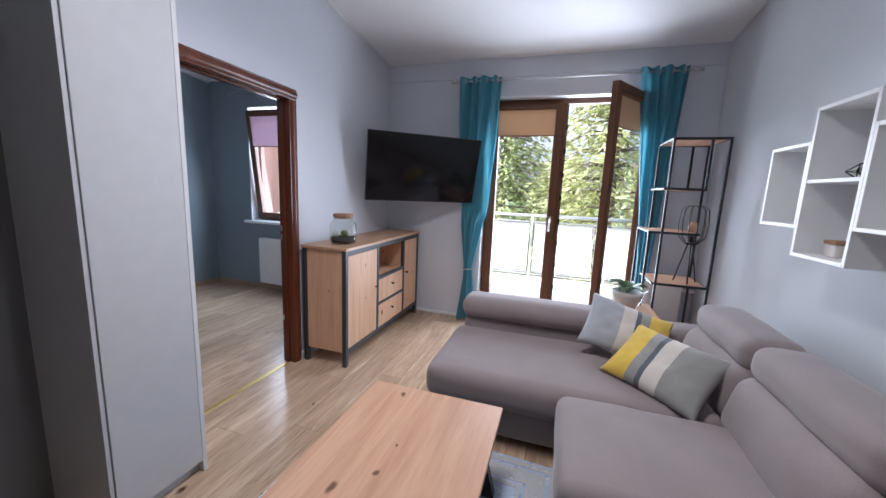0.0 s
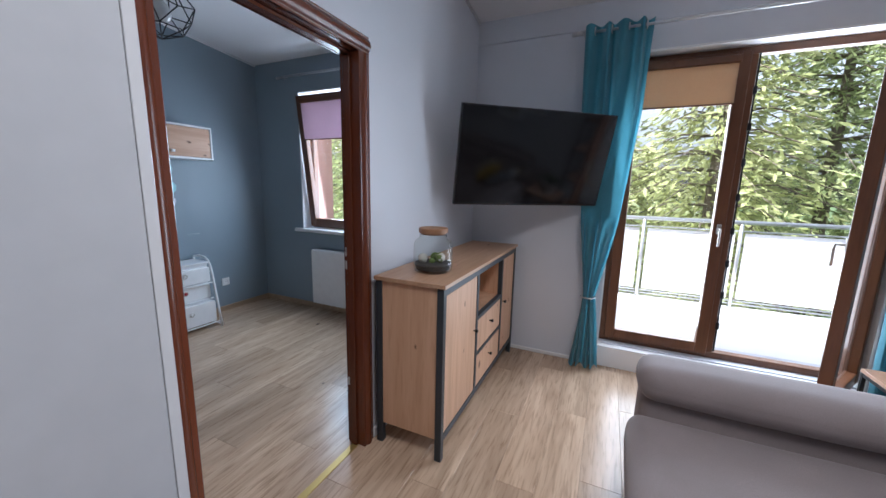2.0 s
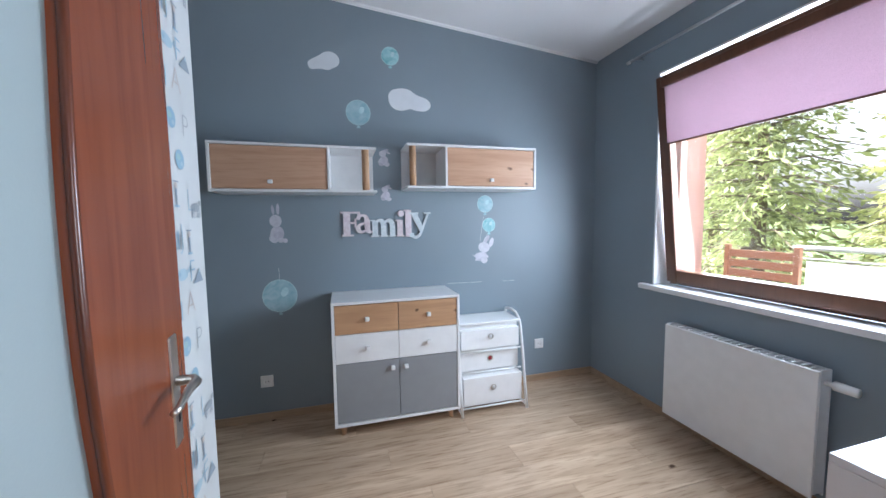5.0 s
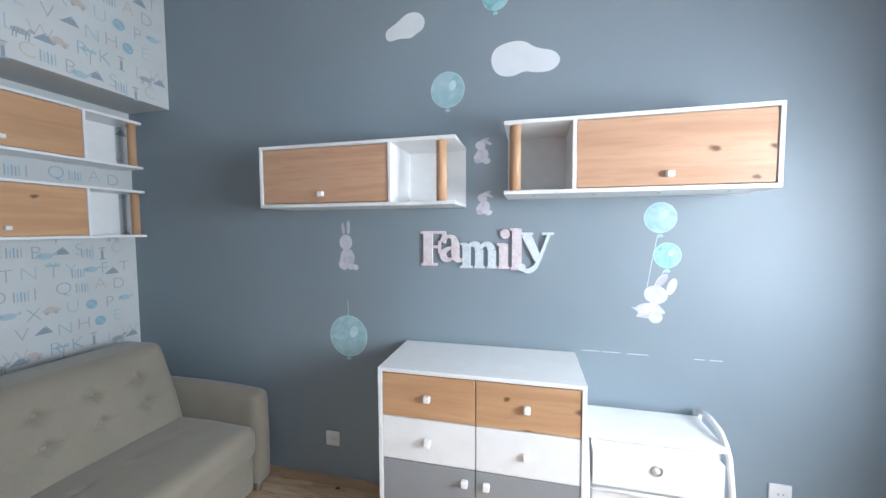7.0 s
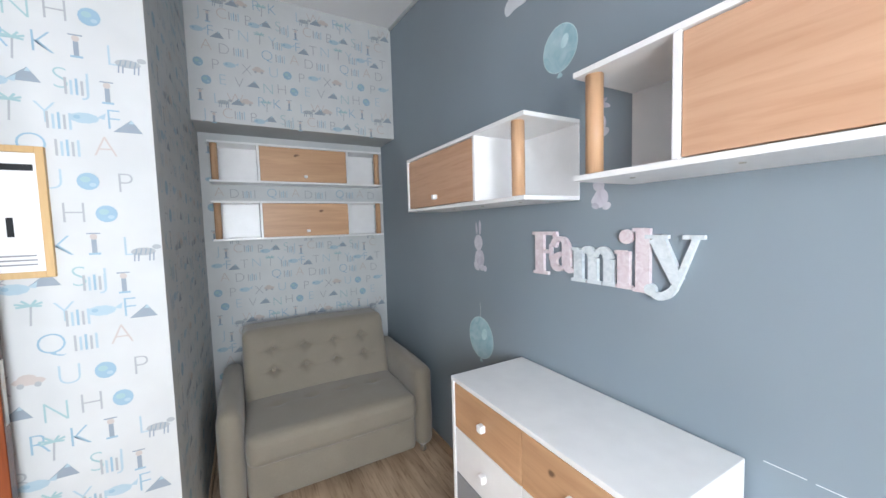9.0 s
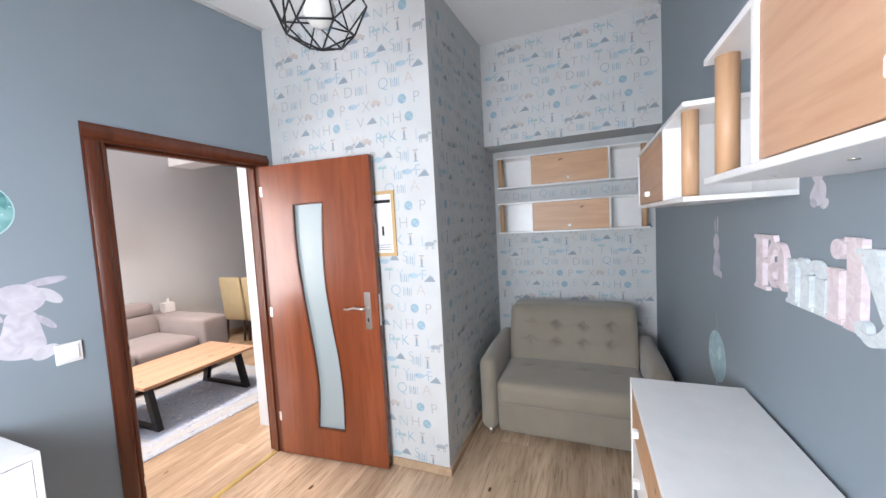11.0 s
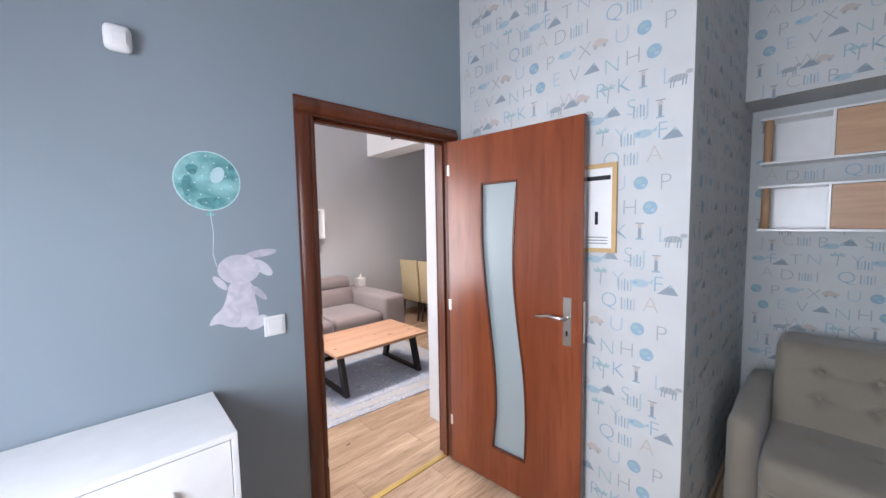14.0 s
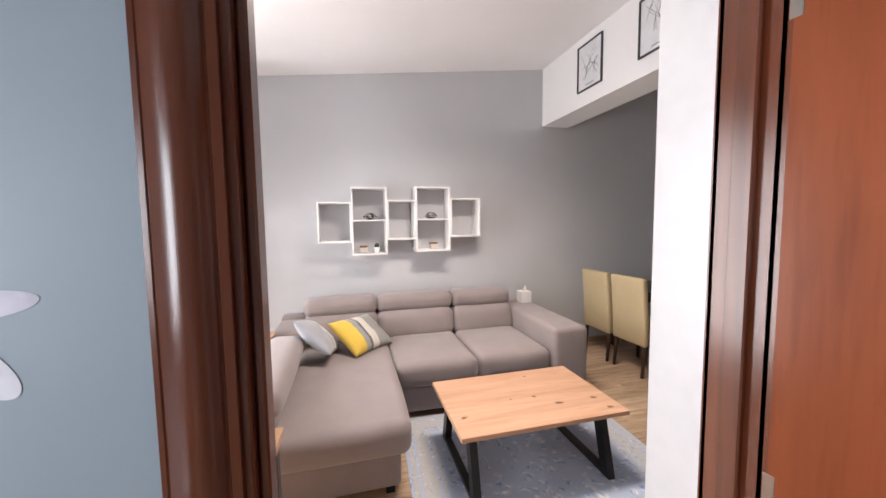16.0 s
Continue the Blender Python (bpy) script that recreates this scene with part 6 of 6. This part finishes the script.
def balloon(m, r, mat, label, string=None):
    ex = [(oval(0, 0, r * 0.965, r * 0.985), mat, "face"), (oval(r * 0.28, r * 0.22, r * 0.20, r * 0.30, -25), M_RIM, "highlight")]
    ex.append((rounded([(-0.02, -r * 1.02 - 0.02), (0.02, -r * 1.02 - 0.02), (0.0, -r * 0.97)], 1), mat, "knot"))
    if string:
        ex.append(([(x - 0.001, y) for x, y in string] + [(x + 0.001, y) for x, y in reversed(string)], M_CLOUD, "string"))
    if mat is M_SEA:
        for bx, by, bw, bh in ((-0.45, 0.38, 0.17, 0.17), (-0.62, -0.15, 0.13, 0.36), (0.05, -0.72, 0.42, 0.17), (0.74, 0.35, 0.09, 0.30)):
            ex.append((oval(bx * r, by * r, bw * r, bh * r, 10 * bx, 20, 0.12), M_DEEP, "wash"))
        for k in range(22):
            q, w = math.sqrt((k + 0.5) / 22) * 0.9 * r, k * 2.4
            ex.append((oval(q * math.cos(w), q * math.sin(w), 0.0028, 0.0022, 0, 8), M_CLOUD, "dot"))
    flat("balloon_sticker", oval(0, 0, r, r * 1.02), m, M_RIM, label, extra=ex)


balloon(on_west(2.16, 2.20), 0.088, M_AQUA2, "aqua balloon sticker on the blue wall")
balloon(on_west(2.40, 2.62), 0.065, M_AQUA, "small aqua balloon sticker near the clouds")
balloon(on_west(1.58, 0.895), 0.115, M_AQUA2, "pale aqua balloon sticker low on the wall", [(0.0, 0.11), (0.003, 0.16), (-0.003, 0.20)])
balloon(on_west(3.145, 1.543), 0.068, M_AQUA2, "pale aqua balloon sticker on the wall", [(-0.01, -0.085), (-0.03, -0.2), (-0.05, -0.34)])
balloon(on_west(3.178, 1.372), 0.057, M_AQUA, "bright aqua balloon sticker on the wall", [(-0.01, -0.07), (-0.04, -0.12), (-0.07, -0.2)])
balloon(on_east(2.976, 1.722), 0.111, M_SEA, "sea-green speckled balloon sticker by the doorway", [(0.0, -0.12), (0.006, -0.2), (0.0, -0.28), (0.01, -0.33)])


M_PALED = blotched("watercolour_mid_grey", (0.40, 0.385, 0.45), (0.55, 0.53, 0.60), 22)
M_PALEL = blotched("watercolour_near_white", (0.54, 0.53, 0.58), (0.66, 0.65, 0.70), 26)


def pale_shape(m, unit, lobes, label):
    """A plain pale shape of rounded lobes, given in small units from its middle."""
    sh = [([(x * unit, y * unit) for x, y in pts], mt, "lobe") for pts, mt in lobes]
    flat("pale_sticker", sh[0][0], m, sh[0][1], label, extra=sh[1:])


upright = [(oval(2, -50, 38, 46), M_PALEW), (oval(-18, 92, 8, 31, 6), M_PALED), (oval(10, 98, 9, 34, 0), M_PALEW), (oval(-5, 26, 34, 37), M_PALEL), (oval(-22, -88, 26, 17, -35), M_PALEL), (oval(22, -92, 20, 15, 10), M_PALEL), (oval(46, -95, 13, 14), M_PALEW), (oval(-26, -48, 10, 30, -14), M_PALEL)]
pale_shape(on_west(1.58, 1.395), 0.00115, upright, "pale grey upright lobed sticker on the blue wall")
leaning = [(oval(0, -30, 30, 34, -20), M_PALEW), (oval(10, 40, 8, 26, -70), M_PALED), (oval(22, 30, 8, 26, -115), M_PALEW), (oval(-8, 16, 24, 21, -12), M_PALEL), (oval(24, -58, 18, 13, 20), M_PALEL), (oval(-26, -30, 9, 20, -35), M_PALEL), (oval(-22, -56, 16, 11, -20), M_PALED)]
pale_shape(on_west(2.335, 1.895), 0.00105, leaning, "small pale grey lobed sticker between the cabinets")
pale_shape(on_west(2.345, 1.635), 0.00100, leaning, "small pale grey lobed sticker below the cabinets")
drifting = [(rounded([(-165, -85), (-130, -100), (-100, -70), (-60, -60), (10, -55), (45, -100), (40, -150), (-20, -170), (-80, -165), (-130, -160), (-100, -130)], 2), M_PALEW), (oval(32, 100, 26, 58, -38), M_PALED), (oval(98, 60, 28, 60, -18), M_PALEL), (oval(0, 0, 76, 64, -14), M_PALEL), (oval(3, -158, 44, 42), M_PALEL), (oval(30, -105, 38, 14, -40), M_PALEW)]
pale_shape(on_west(3.135, 1.19), 0.00066, drifting, "pale grey lobed sticker hung below the balloons")
sweeping = [(rounded([(-45, -50), (50, -50), (62, -150), (78, -240), (40, -285), (-50, -272), (-98, -238), (-140, -252), (-118, -205), (-82, -180), (-60, -130)], 2), M_PALEW), (oval(100, 70, 74, 18, 6), M_PALED), (oval(104, -2, 56, 25, -44), M_PALEL), (oval(0, 0, 90, 70, -6), M_PALEW), (oval(66, -268, 50, 30, 22), M_PALEL), (oval(-82, -56, 42, 15, -52), M_PALEW), (oval(80, -124, 50, 15, -50), M_PALED)]
pale_shape(on_east(2.888, 1.372), 0.00086, sweeping, "large pale grey lobed sticker by the doorway")
sc = base_at("wall_scratch", WEST, 2.97, 0.90, "thin white scratches in the blue paint", "scratch")
for y0, y1, z in ((2.82, 2.90, 0.907), (2.915, 2.99, 0.906), (3.02, 3.11, 0.904), (3.30, 3.34, 0.900), (3.36, 3.41, 0.900)):
    wslab("scratch", sc, M_CLOUD, (WEST, y0, z), (WEST + 0.0012, y1, z + 0.0022), 0)

# ---- bedroom: word on the wall ----
fam = thing("wall_letters", on_west(2.012, 1.305), "white and pink wooden letters spelling Family", "wall letters")
M_PINKW = blotched("pinkish_white_paint", (0.66, 0.54, 0.57), (0.80, 0.73, 0.75), 40)
M_BLUEW = blotched("bluish_white_paint", (0.56, 0.63, 0.66), (0.74, 0.79, 0.81), 40)


def stroke(bm, pts, widths, top, low=0.001):
    """A flat wooden stroke along points in millimetres, of the given widths."""
    p = [Vector((x, y)) * 0.001 for x, y in pts]
    w = widths if isinstance(widths, (list, tuple)) else [widths] * len(p)
    rings = []
    for k, q in enumerate(p):
        d = (p[min(k + 1, len(p) - 1)] - p[max(k - 1, 0)]).normalized()
        nn = Vector((-d.y, d.x)) * w[k] * 0.0005
        rings.append([bm.verts.new((*(q + nn), low)), bm.verts.new((*(q - nn), low)), bm.verts.new((*(q - nn), top)), bm.verts.new((*(q + nn), top))])
    for a, b in zip(rings, rings[1:]):
        for k in range(4):
            bm.faces.new((a[k], a[(k + 1) % 4], b[(k + 1) % 4], b[k]))
    bm.faces.new(rings[0][::-1])
    bm.faces.new(rings[-1])


def smooth_line(pts, widths, n=5):
    """The same stroke with more points, rounded off between them."""
    p = [np.array((*a, w), float) for a, w in zip(pts, widths)]
    p = [2 * p[0] - p[1]] + p + [2 * p[-1] - p[-2]]
    out = []
    for a, b, c, d in zip(p, p[1:], p[2:], p[3:]):
        for k in range(n):
            t = k / n
            out.append(0.5 * (2 * b + (c - a) * t + (2 * a - 5 * b + 4 * c - d) * t * t + (3 * b - a - 3 * c + d) * t ** 3))
    out.append(p[-2])
    return [(float(q[0]), float(q[1])) for q in out], [float(q[2]) for q in out]


def disc(cx, cy, r):
    return [(cx - r + 0.4, cy)] + [(cx - r * math.cos(a), cy) for a in (0.5, 1.0, 1.57, 2.14, 2.64)] + [(cx + r - 0.4, cy)], [2.0] + [2 * r * math.sin(a) for a in (0.5, 1.0, 1.57, 2.14, 2.64)] + [2.0]


def m_arch(x):
    return smooth_line([(x + 4, 88), (x + 24, 112), (x + 50, 110), (x + 65, 82)], [10, 22, 34, 40])


LETTERS = [
    ("F", M_PINKW, 16, [([(42, 6), (42, 170)], 48), ([(5, 6.5), (90, 6.5)], 13), ([(0, 174), (137, 174)], 14), ([(128, 170), (132, 132)], [26, 6]), ([(60, 98), (100, 98)], 15), ([(104, 130), (104, 64)], 14)]),
    ("a", M_PINKW, 18, [smooth_line([(188, 118), (189, 60), (200, 34), (227, 30)], [40, 40, 30, 12]), smooth_line([(120, 122), (132, 146), (156, 153), (178, 144), (188, 112)], [30, 26, 17, 26, 40]), smooth_line([(184, 98), (150, 90), (127, 74), (122, 52), (136, 34), (160, 33), (184, 54)], [13, 18, 26, 34, 26, 17, 10])]),
    ("m", M_BLUEW, 16, [([(245, -2), (245, 112)], 40), ([(310, -2), (310, 84)], 40), ([(375, -2), (375, 84)], 40), ([(212, -3), (276, -3)], 12), ([(284, -3), (340, -3)], 12), ([(348, -3), (400, -3)], 12), ([(212, 114), (248, 114)], 12), m_arch(245), m_arch(310)]),
    ("i", M_PINKW, 18, [([(432, -2), (432, 116)], 42), ([(404, -3), (462, -3)], 12), ([(400, 113), (440, 113)], 12), disc(440, 165, 24)]),
    ("l", M_PINKW, 16, [([(497, -6), (497, 192)], 46), ([(465, -7), (528, -7)], 12), ([(462, 188), (500, 188)], 12)]),
    ("y", M_BLUEW, 18, [([(540, 164), (602, 36)], [46, 36]), smooth_line([(650, 164), (602, 34), (578, -4), (548, -17), (520, -6)], [14, 17, 24, 24, 12]), ([(505, 166), (575, 166)], 12), ([(616, 166), (672, 166)], 12), disc(522, 0, 19)]),
]
for ch, mt, thick, strokes in LETTERS:
    bm = bmesh.new()
    for k, (pts, ws) in enumerate(strokes):
        stroke(bm, pts, ws, 0.001 * thick - 0.0004 * k, 0.001 + 0.0002 * k)
    part("letter", bm, mt, fam, "painted wooden letter " + ch)

# ---- bedroom: fittings ----
def socket(m, label):
    t = thing("wall_socket", m, label, "socket", "wall sockets")
    slab("plate", t, M_PLASTIC, (-0.042, -0.042, 0), (0.042, 0.042, 0.010), 0.003, "", 2)
    part("well", lathe([(0.021, 0.0105), (0.026, 0.013), (0.022, 0.013), (0.018, 0.0108)], 20), M_PLASTIC, t)
    for x in (-0.009, 0.009):
        tube("pin_hole", t, M_BLACK, [(x, 0, 0.0105), (x, 0, 0.0112)], 0.003, 8)


socket(on_west(1.468, 0.285), "white wall socket low on the blue wall")
socket(on_west(3.645, 0.33), "white wall socket beside the nursery cart")
sw = thing("light_switch", on_east(2.765, 1.115), "white rocker light switch beside the doorway", "light switch")
slab("plate", sw, M_PLASTIC, (-0.043, -0.043, 0), (0.043, 0.043, 0.010), 0.003, "", 2)
slab("rocker", sw, M_PLASTIC, (-0.031, -0.031, 0.010), (0.031, 0.031, 0.0145), 0.002)
se = thing("motion_detector", on_east(3.205, 2.165), "white plastic detector high on the blue wall", "detector")
part("housing", soft((-0.036, -0.042, 0.0), (0.036, 0.042, 0.04), 0.02, (0, 0, 0.004), 0), M_PLASTIC, se, "", True)
slab("lens", se, M_PLASTIC, (-0.018, -0.02, 0.042), (0.022, 0.014, 0.048), 0.004)
kr = base_at("curtain_rod", -3.2, 4.10, 2.555, "thin pale curtain rod above the bedroom window", "curtain rod")
wtube("rod", kr, M_STEEL, [(-4.0, 4.10, 2.555), (-2.3, 4.10, 2.555)], 0.008)
wtube("rod", kr, M_STEEL, [(-4.0, 4.14, 2.585), (-2.3, 4.14, 2.585)], 0.005)
for x in (-3.98, -2.35):
    wtube("bracket", kr, M_STEEL, [(x, NORTH, 2.575), (x, 4.09, 2.560)], 0.007)
    wtube("finial", kr, M_STEEL, [(x - 0.05, 4.10, 2.555), (x - 0.02, 4.10, 2.555)], 0.013, 10)
# framed sheet behind the door
pic = base_at("framed_sheet", -2.665, PS, 1.395, "light wooden frame with a white printed sheet", "picture")
M_PINE = wood("light_pine", (0.62, 0.42, 0.20), (0.45, 0.27, 0.11), 2, 0.5)
X0, X1, Z0, Z1, t = -2.825, -2.50, 1.395, 1.805, 0.02
bm = bmesh.new()
for lo, hi in (((X0, Z0), (X0 + t, Z1)), ((X1 - t, Z0), (X1, Z1)), ((X0 + t, Z0), (X1 - t, Z0 + t)), ((X0 + t, Z1 - t), (X1 - t, Z1))):
    add_box(bm, (lo[0], PS, lo[1]), (hi[0], PS + 0.016, hi[1]), 0.001)
wpart("frame", bm, M_PINE, pic)
wslab("sheet", pic, M_PLASTIC, (X0 + t, PS + 0.001, Z0 + t), (X1 - t, PS + 0.006, Z1 - t), 0)
wslab("bar", pic, M_BLACK, (X0 + 0.03, PS + 0.006, Z1 - 0.075), (X1 - 0.03, PS + 0.0075, Z1 - 0.055), 0)
wslab("bar", pic, M_BLACK, (X0 + 0.085, PS + 0.006, Z0 + 0.13), (X0 + 0.10, PS + 0.0075, Z0 + 0.19), 0)
for k in range(3):
    wslab("text_bar", pic, M_GREYL, (X0 + 0.04, PS + 0.006, Z0 + 0.04 + 0.014 * k), (X1 - 0.06 - 0.03 * k, PS + 0.0072, Z0 + 0.045 + 0.014 * k), 0)

# ---- wallpaper print: letters and small shapes, repeating as on the roll ----
INKS = [plain("print_pale_blue", (0.36, 0.48, 0.55), 0.6), plain("print_grey", (0.36, 0.38, 0.40), 0.6), plain("print_pale_rose", (0.50, 0.44, 0.41), 0.6), plain("print_blue", (0.27, 0.41, 0.51), 0.6), plain("print_slate", (0.26, 0.31, 0.36), 0.6), plain("print_aqua", (0.31, 0.46, 0.48), 0.6)]
GLYPH = {}
for ch in "ABCDEFHIJKLNPQRSTUVWXY":
    me = text_mesh(ch, 0.098, 0.0, -0.0019)
    GLYPH[ch] = ([v.co.copy() for v in me.vertices], [tuple(p.vertices) for p in me.polygons])
ROWS = ["C.B.SJ", "W.RK.L", "EV.NH.", ".X.U.P", "D.IQ.A", "TN.Y.F"]
TW_, TH_ = 0.53, 0.64


def ring_of(cx, cy, rx, ry, n=10):
    return [(cx + rx * math.cos(2 * math.pi * k / n), cy + ry * math.sin(2 * math.pi * k / n)) for k in range(n)]


def strip(x0, y0, x1, y1, w=0.0035):
    d = Vector((x1 - x0, y1 - y0)).normalized() * w / 2
    return [(x0 - d.y, y0 + d.x), (x1 - d.y, y1 + d.x), (x1 + d.y, y1 - d.x), (x0 + d.y, y0 - d.x)]


# small printed pictures: (outline, ink) pairs
MOTIFS = [
    [(strip(0.0, -0.04, 0.004, 0.018, 0.005), 1)] + [(strip(0.004, 0.018, 0.03 * math.cos(a), 0.022 + 0.014 * math.sin(a), 0.006), 5) for a in (0.3, 1.0, 2.1, 2.9, 3.6, 5.8)],
    [(ring_of(0.0, 0.0, 0.032, 0.013), 1), (ring_of(0.034, 0.014, 0.012, 0.008), 1)] + [(strip(x, -0.030, x + 0.002, -0.004, 0.004), 4) for x in (-0.024, -0.014, 0.014, 0.024)] + [(strip(x, -0.009, x + 0.004, 0.010), 4) for x in (-0.02, -0.008, 0.004, 0.016)],
    [([(-0.036, -0.018), (0.036, -0.018), (0.010, 0.022), (-0.004, 0.010)], 4), ([(0.003, 0.010), (0.010, 0.022), (0.017, 0.010)], 0)],
    [(ring_of(0.0, 0.0, 0.026, 0.026, 14), 3), (ring_of(-0.006, 0.006, 0.012, 0.009), 5), (ring_of(0.010, -0.010, 0.008, 0.006), 0)],
    [(strip(x, -0.026, x, 0.022 - 0.006 * (k % 2), 0.006), c) for k, (x, c) in enumerate(((-0.024, 1), (-0.012, 0), (0.0, 3), (0.012, 1), (0.024, 0)))],
    [(ring_of(0.0, 0.0, 0.036, 0.012), 2), (ring_of(-0.004, 0.010, 0.020, 0.011), 2), (ring_of(-0.018, -0.012, 0.008, 0.008, 8), 1), (ring_of(0.018, -0.012, 0.008, 0.008, 8), 1)],
    [(ring_of(0.0, 0.0, 0.034, 0.016), 0), ([(0.028, 0.004), (0.050, 0.020), (0.046, 0.0)], 0), (ring_of(-0.016, 0.002, 0.008, 0.006, 8), 3)],
    [(strip(0.0, -0.03, 0.0, 0.012, 0.012), 4), (ring_of(0.0, 0.020, 0.009, 0.009, 9), 2), (strip(-0.016, 0.030, 0.016, 0.030, 0.004), 4), (strip(-0.014, -0.032, 0.014, -0.032, 0.006), 3)],
]


def wallpaper(parent_name, origin, right, normal, w, z0, z1, phase):
    """Prints over a rectangle of wall; right and normal are axis directions."""
    right, normal = Vector(right), Vector(normal)
    verts, faces, mats = [], [], []
    rnd = random.Random(11)
    cells = []
    for r, row in enumerate(ROWS):
        for c, ch in enumerate(row):
            cells.append((c, r, ch, rnd.randrange(6), rnd.uniform(-0.010, 0.010), rnd.uniform(-0.010, 0.010), (len(cells) * 3 + rnd.randrange(2)) % 8, rnd.random()))
    u_n, v_n = int(w / TW_) + 2, int((z1 - z0) / TH_) + 2
    for tu in range(-1, u_n):
        for tv_ in range(v_n):
            for c, r, ch, ink, du, dv, kd, pr_ in cells:
                u = phase + tu * TW_ + (c + 0.5) * TW_ / 6 + du + (0.5 * TW_ / 6 if r % 2 else 0)
                v = z0 + tv_ * TH_ + (r + 0.5) * TH_ / 6 + dv
                if not (0.055 < u < w - 0.065 and z0 + 0.03 < v < z1 - 0.05):
                    continue
                if ch != ".":
                    vs, fs = GLYPH[ch]
                    i = len(verts)
                    verts += [origin + right * (u + p.x - 0.03) + Vector((0, 0, v + p.y - 0.03)) + normal * 0.0012 for p in vs]
                    faces += [tuple(i + q for q in f) for f in fs]
                    mats += [(0, 1, 3, 2, 1, 5)[ink]] * len(fs)
                if ch == "." or pr_ > 0.5:
                    off = 0.0 if ch == "." else 0.030
                    for q, (poly, tint) in enumerate(MOTIFS[kd]):
                        i = len(verts)
                        verts += [origin + right * (u + x * 1.1 + off) + Vector((0, 0, v + y * 1.1 - off * 0.6)) + normal * (0.0020 + 0.00006 * q) for x, y in poly]
                        faces.append(tuple(range(i, i + len(poly))))
                        mats.append(tint)
    me = bpy.data.meshes.new("wallpaper_print")
    me.from_pydata([tuple(p) for p in verts], [], faces)
    for mt in INKS:
        me.materials.append(mt)
    me.polygons.foreach_set("material_index", mats)
    ob = new("wallpaper_print", me)
    ob.parent = bpy.data.objects[parent_name]
    tagged(ob, "pale blue and grey alphabet print on the wallpaper", "", "", "stuff")


wallpaper("wall_paper_door", Vector((DIV_K, PS, 0)), (-1, 0, 0), (0, 1, 0), DIV_K - PW, 0.05, kids_top(PS) - 0.02, 0.1)
wallpaper("wall_paper_return", Vector((PW, PS, 0)), (0, -1, 0), (-1, 0, 0), PS - NB, 0.05, kids_top(PS) - 0.02, 0.25)
wallpaper("wall_paper_alcove", Vector((PW, NB, 0)), (-1, 0, 0), (0, 1, 0), PW - WEST, 0.05, BOX_Z - 0.01, 0.15)
wallpaper("boxing_alcove", Vector((PW, BOX_Y, 0)), (-1, 0, 0), (0, 1, 0), PW - WEST, BOX_Z, kids_top(BOX_Y) - 0.02, 0.15)

# ---- laminate boards ----
PLK_W, PLK_L = 0.193, 1.285
me = bpy.data.meshes.new("plank")
bm = box((-PLK_W / 2 + 0.0004, -PLK_L / 2 + 0.0004, -0.011), (PLK_W / 2 - 0.0004, PLK_L / 2 - 0.0004, 0.0), 0.0012)
bm.to_mesh(me)
bm.free()
me.materials.append(M_FLOOR)
floor = tagged(new("floor"), "greyish oak laminate floor laid in long boards", "floor", "", "structure")
cut = {}
rnd = random.Random(21)
for x0, x1, y0, y1 in ((WEST, DIV_M, 0.05, NORTH), (DIV_M, EAST, -2.85, NORTH)):
    n = int((x1 - x0) / PLK_W) + 1
    for c in range(n):
        xa, xb = x0 + c * PLK_W, min(x1, x0 + (c + 1) * PLK_W)
        if xb - xa < 0.02:
            continue
        y = y0 - (0.43 * c % 1.0) * PLK_L
        while y < y1:
            ya, yb = max(y, y0), min(y + PLK_L, y1)
            if yb - ya > 0.02:
                if yb - ya > PLK_L - 0.01 and xb - xa > PLK_W - 0.001:
                    ob = new("plank", me)
                    ob.location = ((xa + xb) / 2, (ya + yb) / 2, 0)
                else:
                    key = (round(xb - xa, 3), round(yb - ya, 3))
                    if key not in cut:
                        m2 = bpy.data.meshes.new("plank")
                        bm = box((-key[0] / 2 + 0.0004, -key[1] / 2 + 0.0004, -0.011), (key[0] / 2 - 0.0004, key[1] / 2 - 0.0004, 0.0), 0.0012)
                        bm.to_mesh(m2)
                        bm.free()
                        m2.materials.append(M_FLOOR)
                        cut[key] = m2
                    ob = new("plank", cut[key])
                    ob.location = ((xa + xb) / 2, (ya + yb) / 2, 0)
                ob.parent = floor
            y += PLK_L
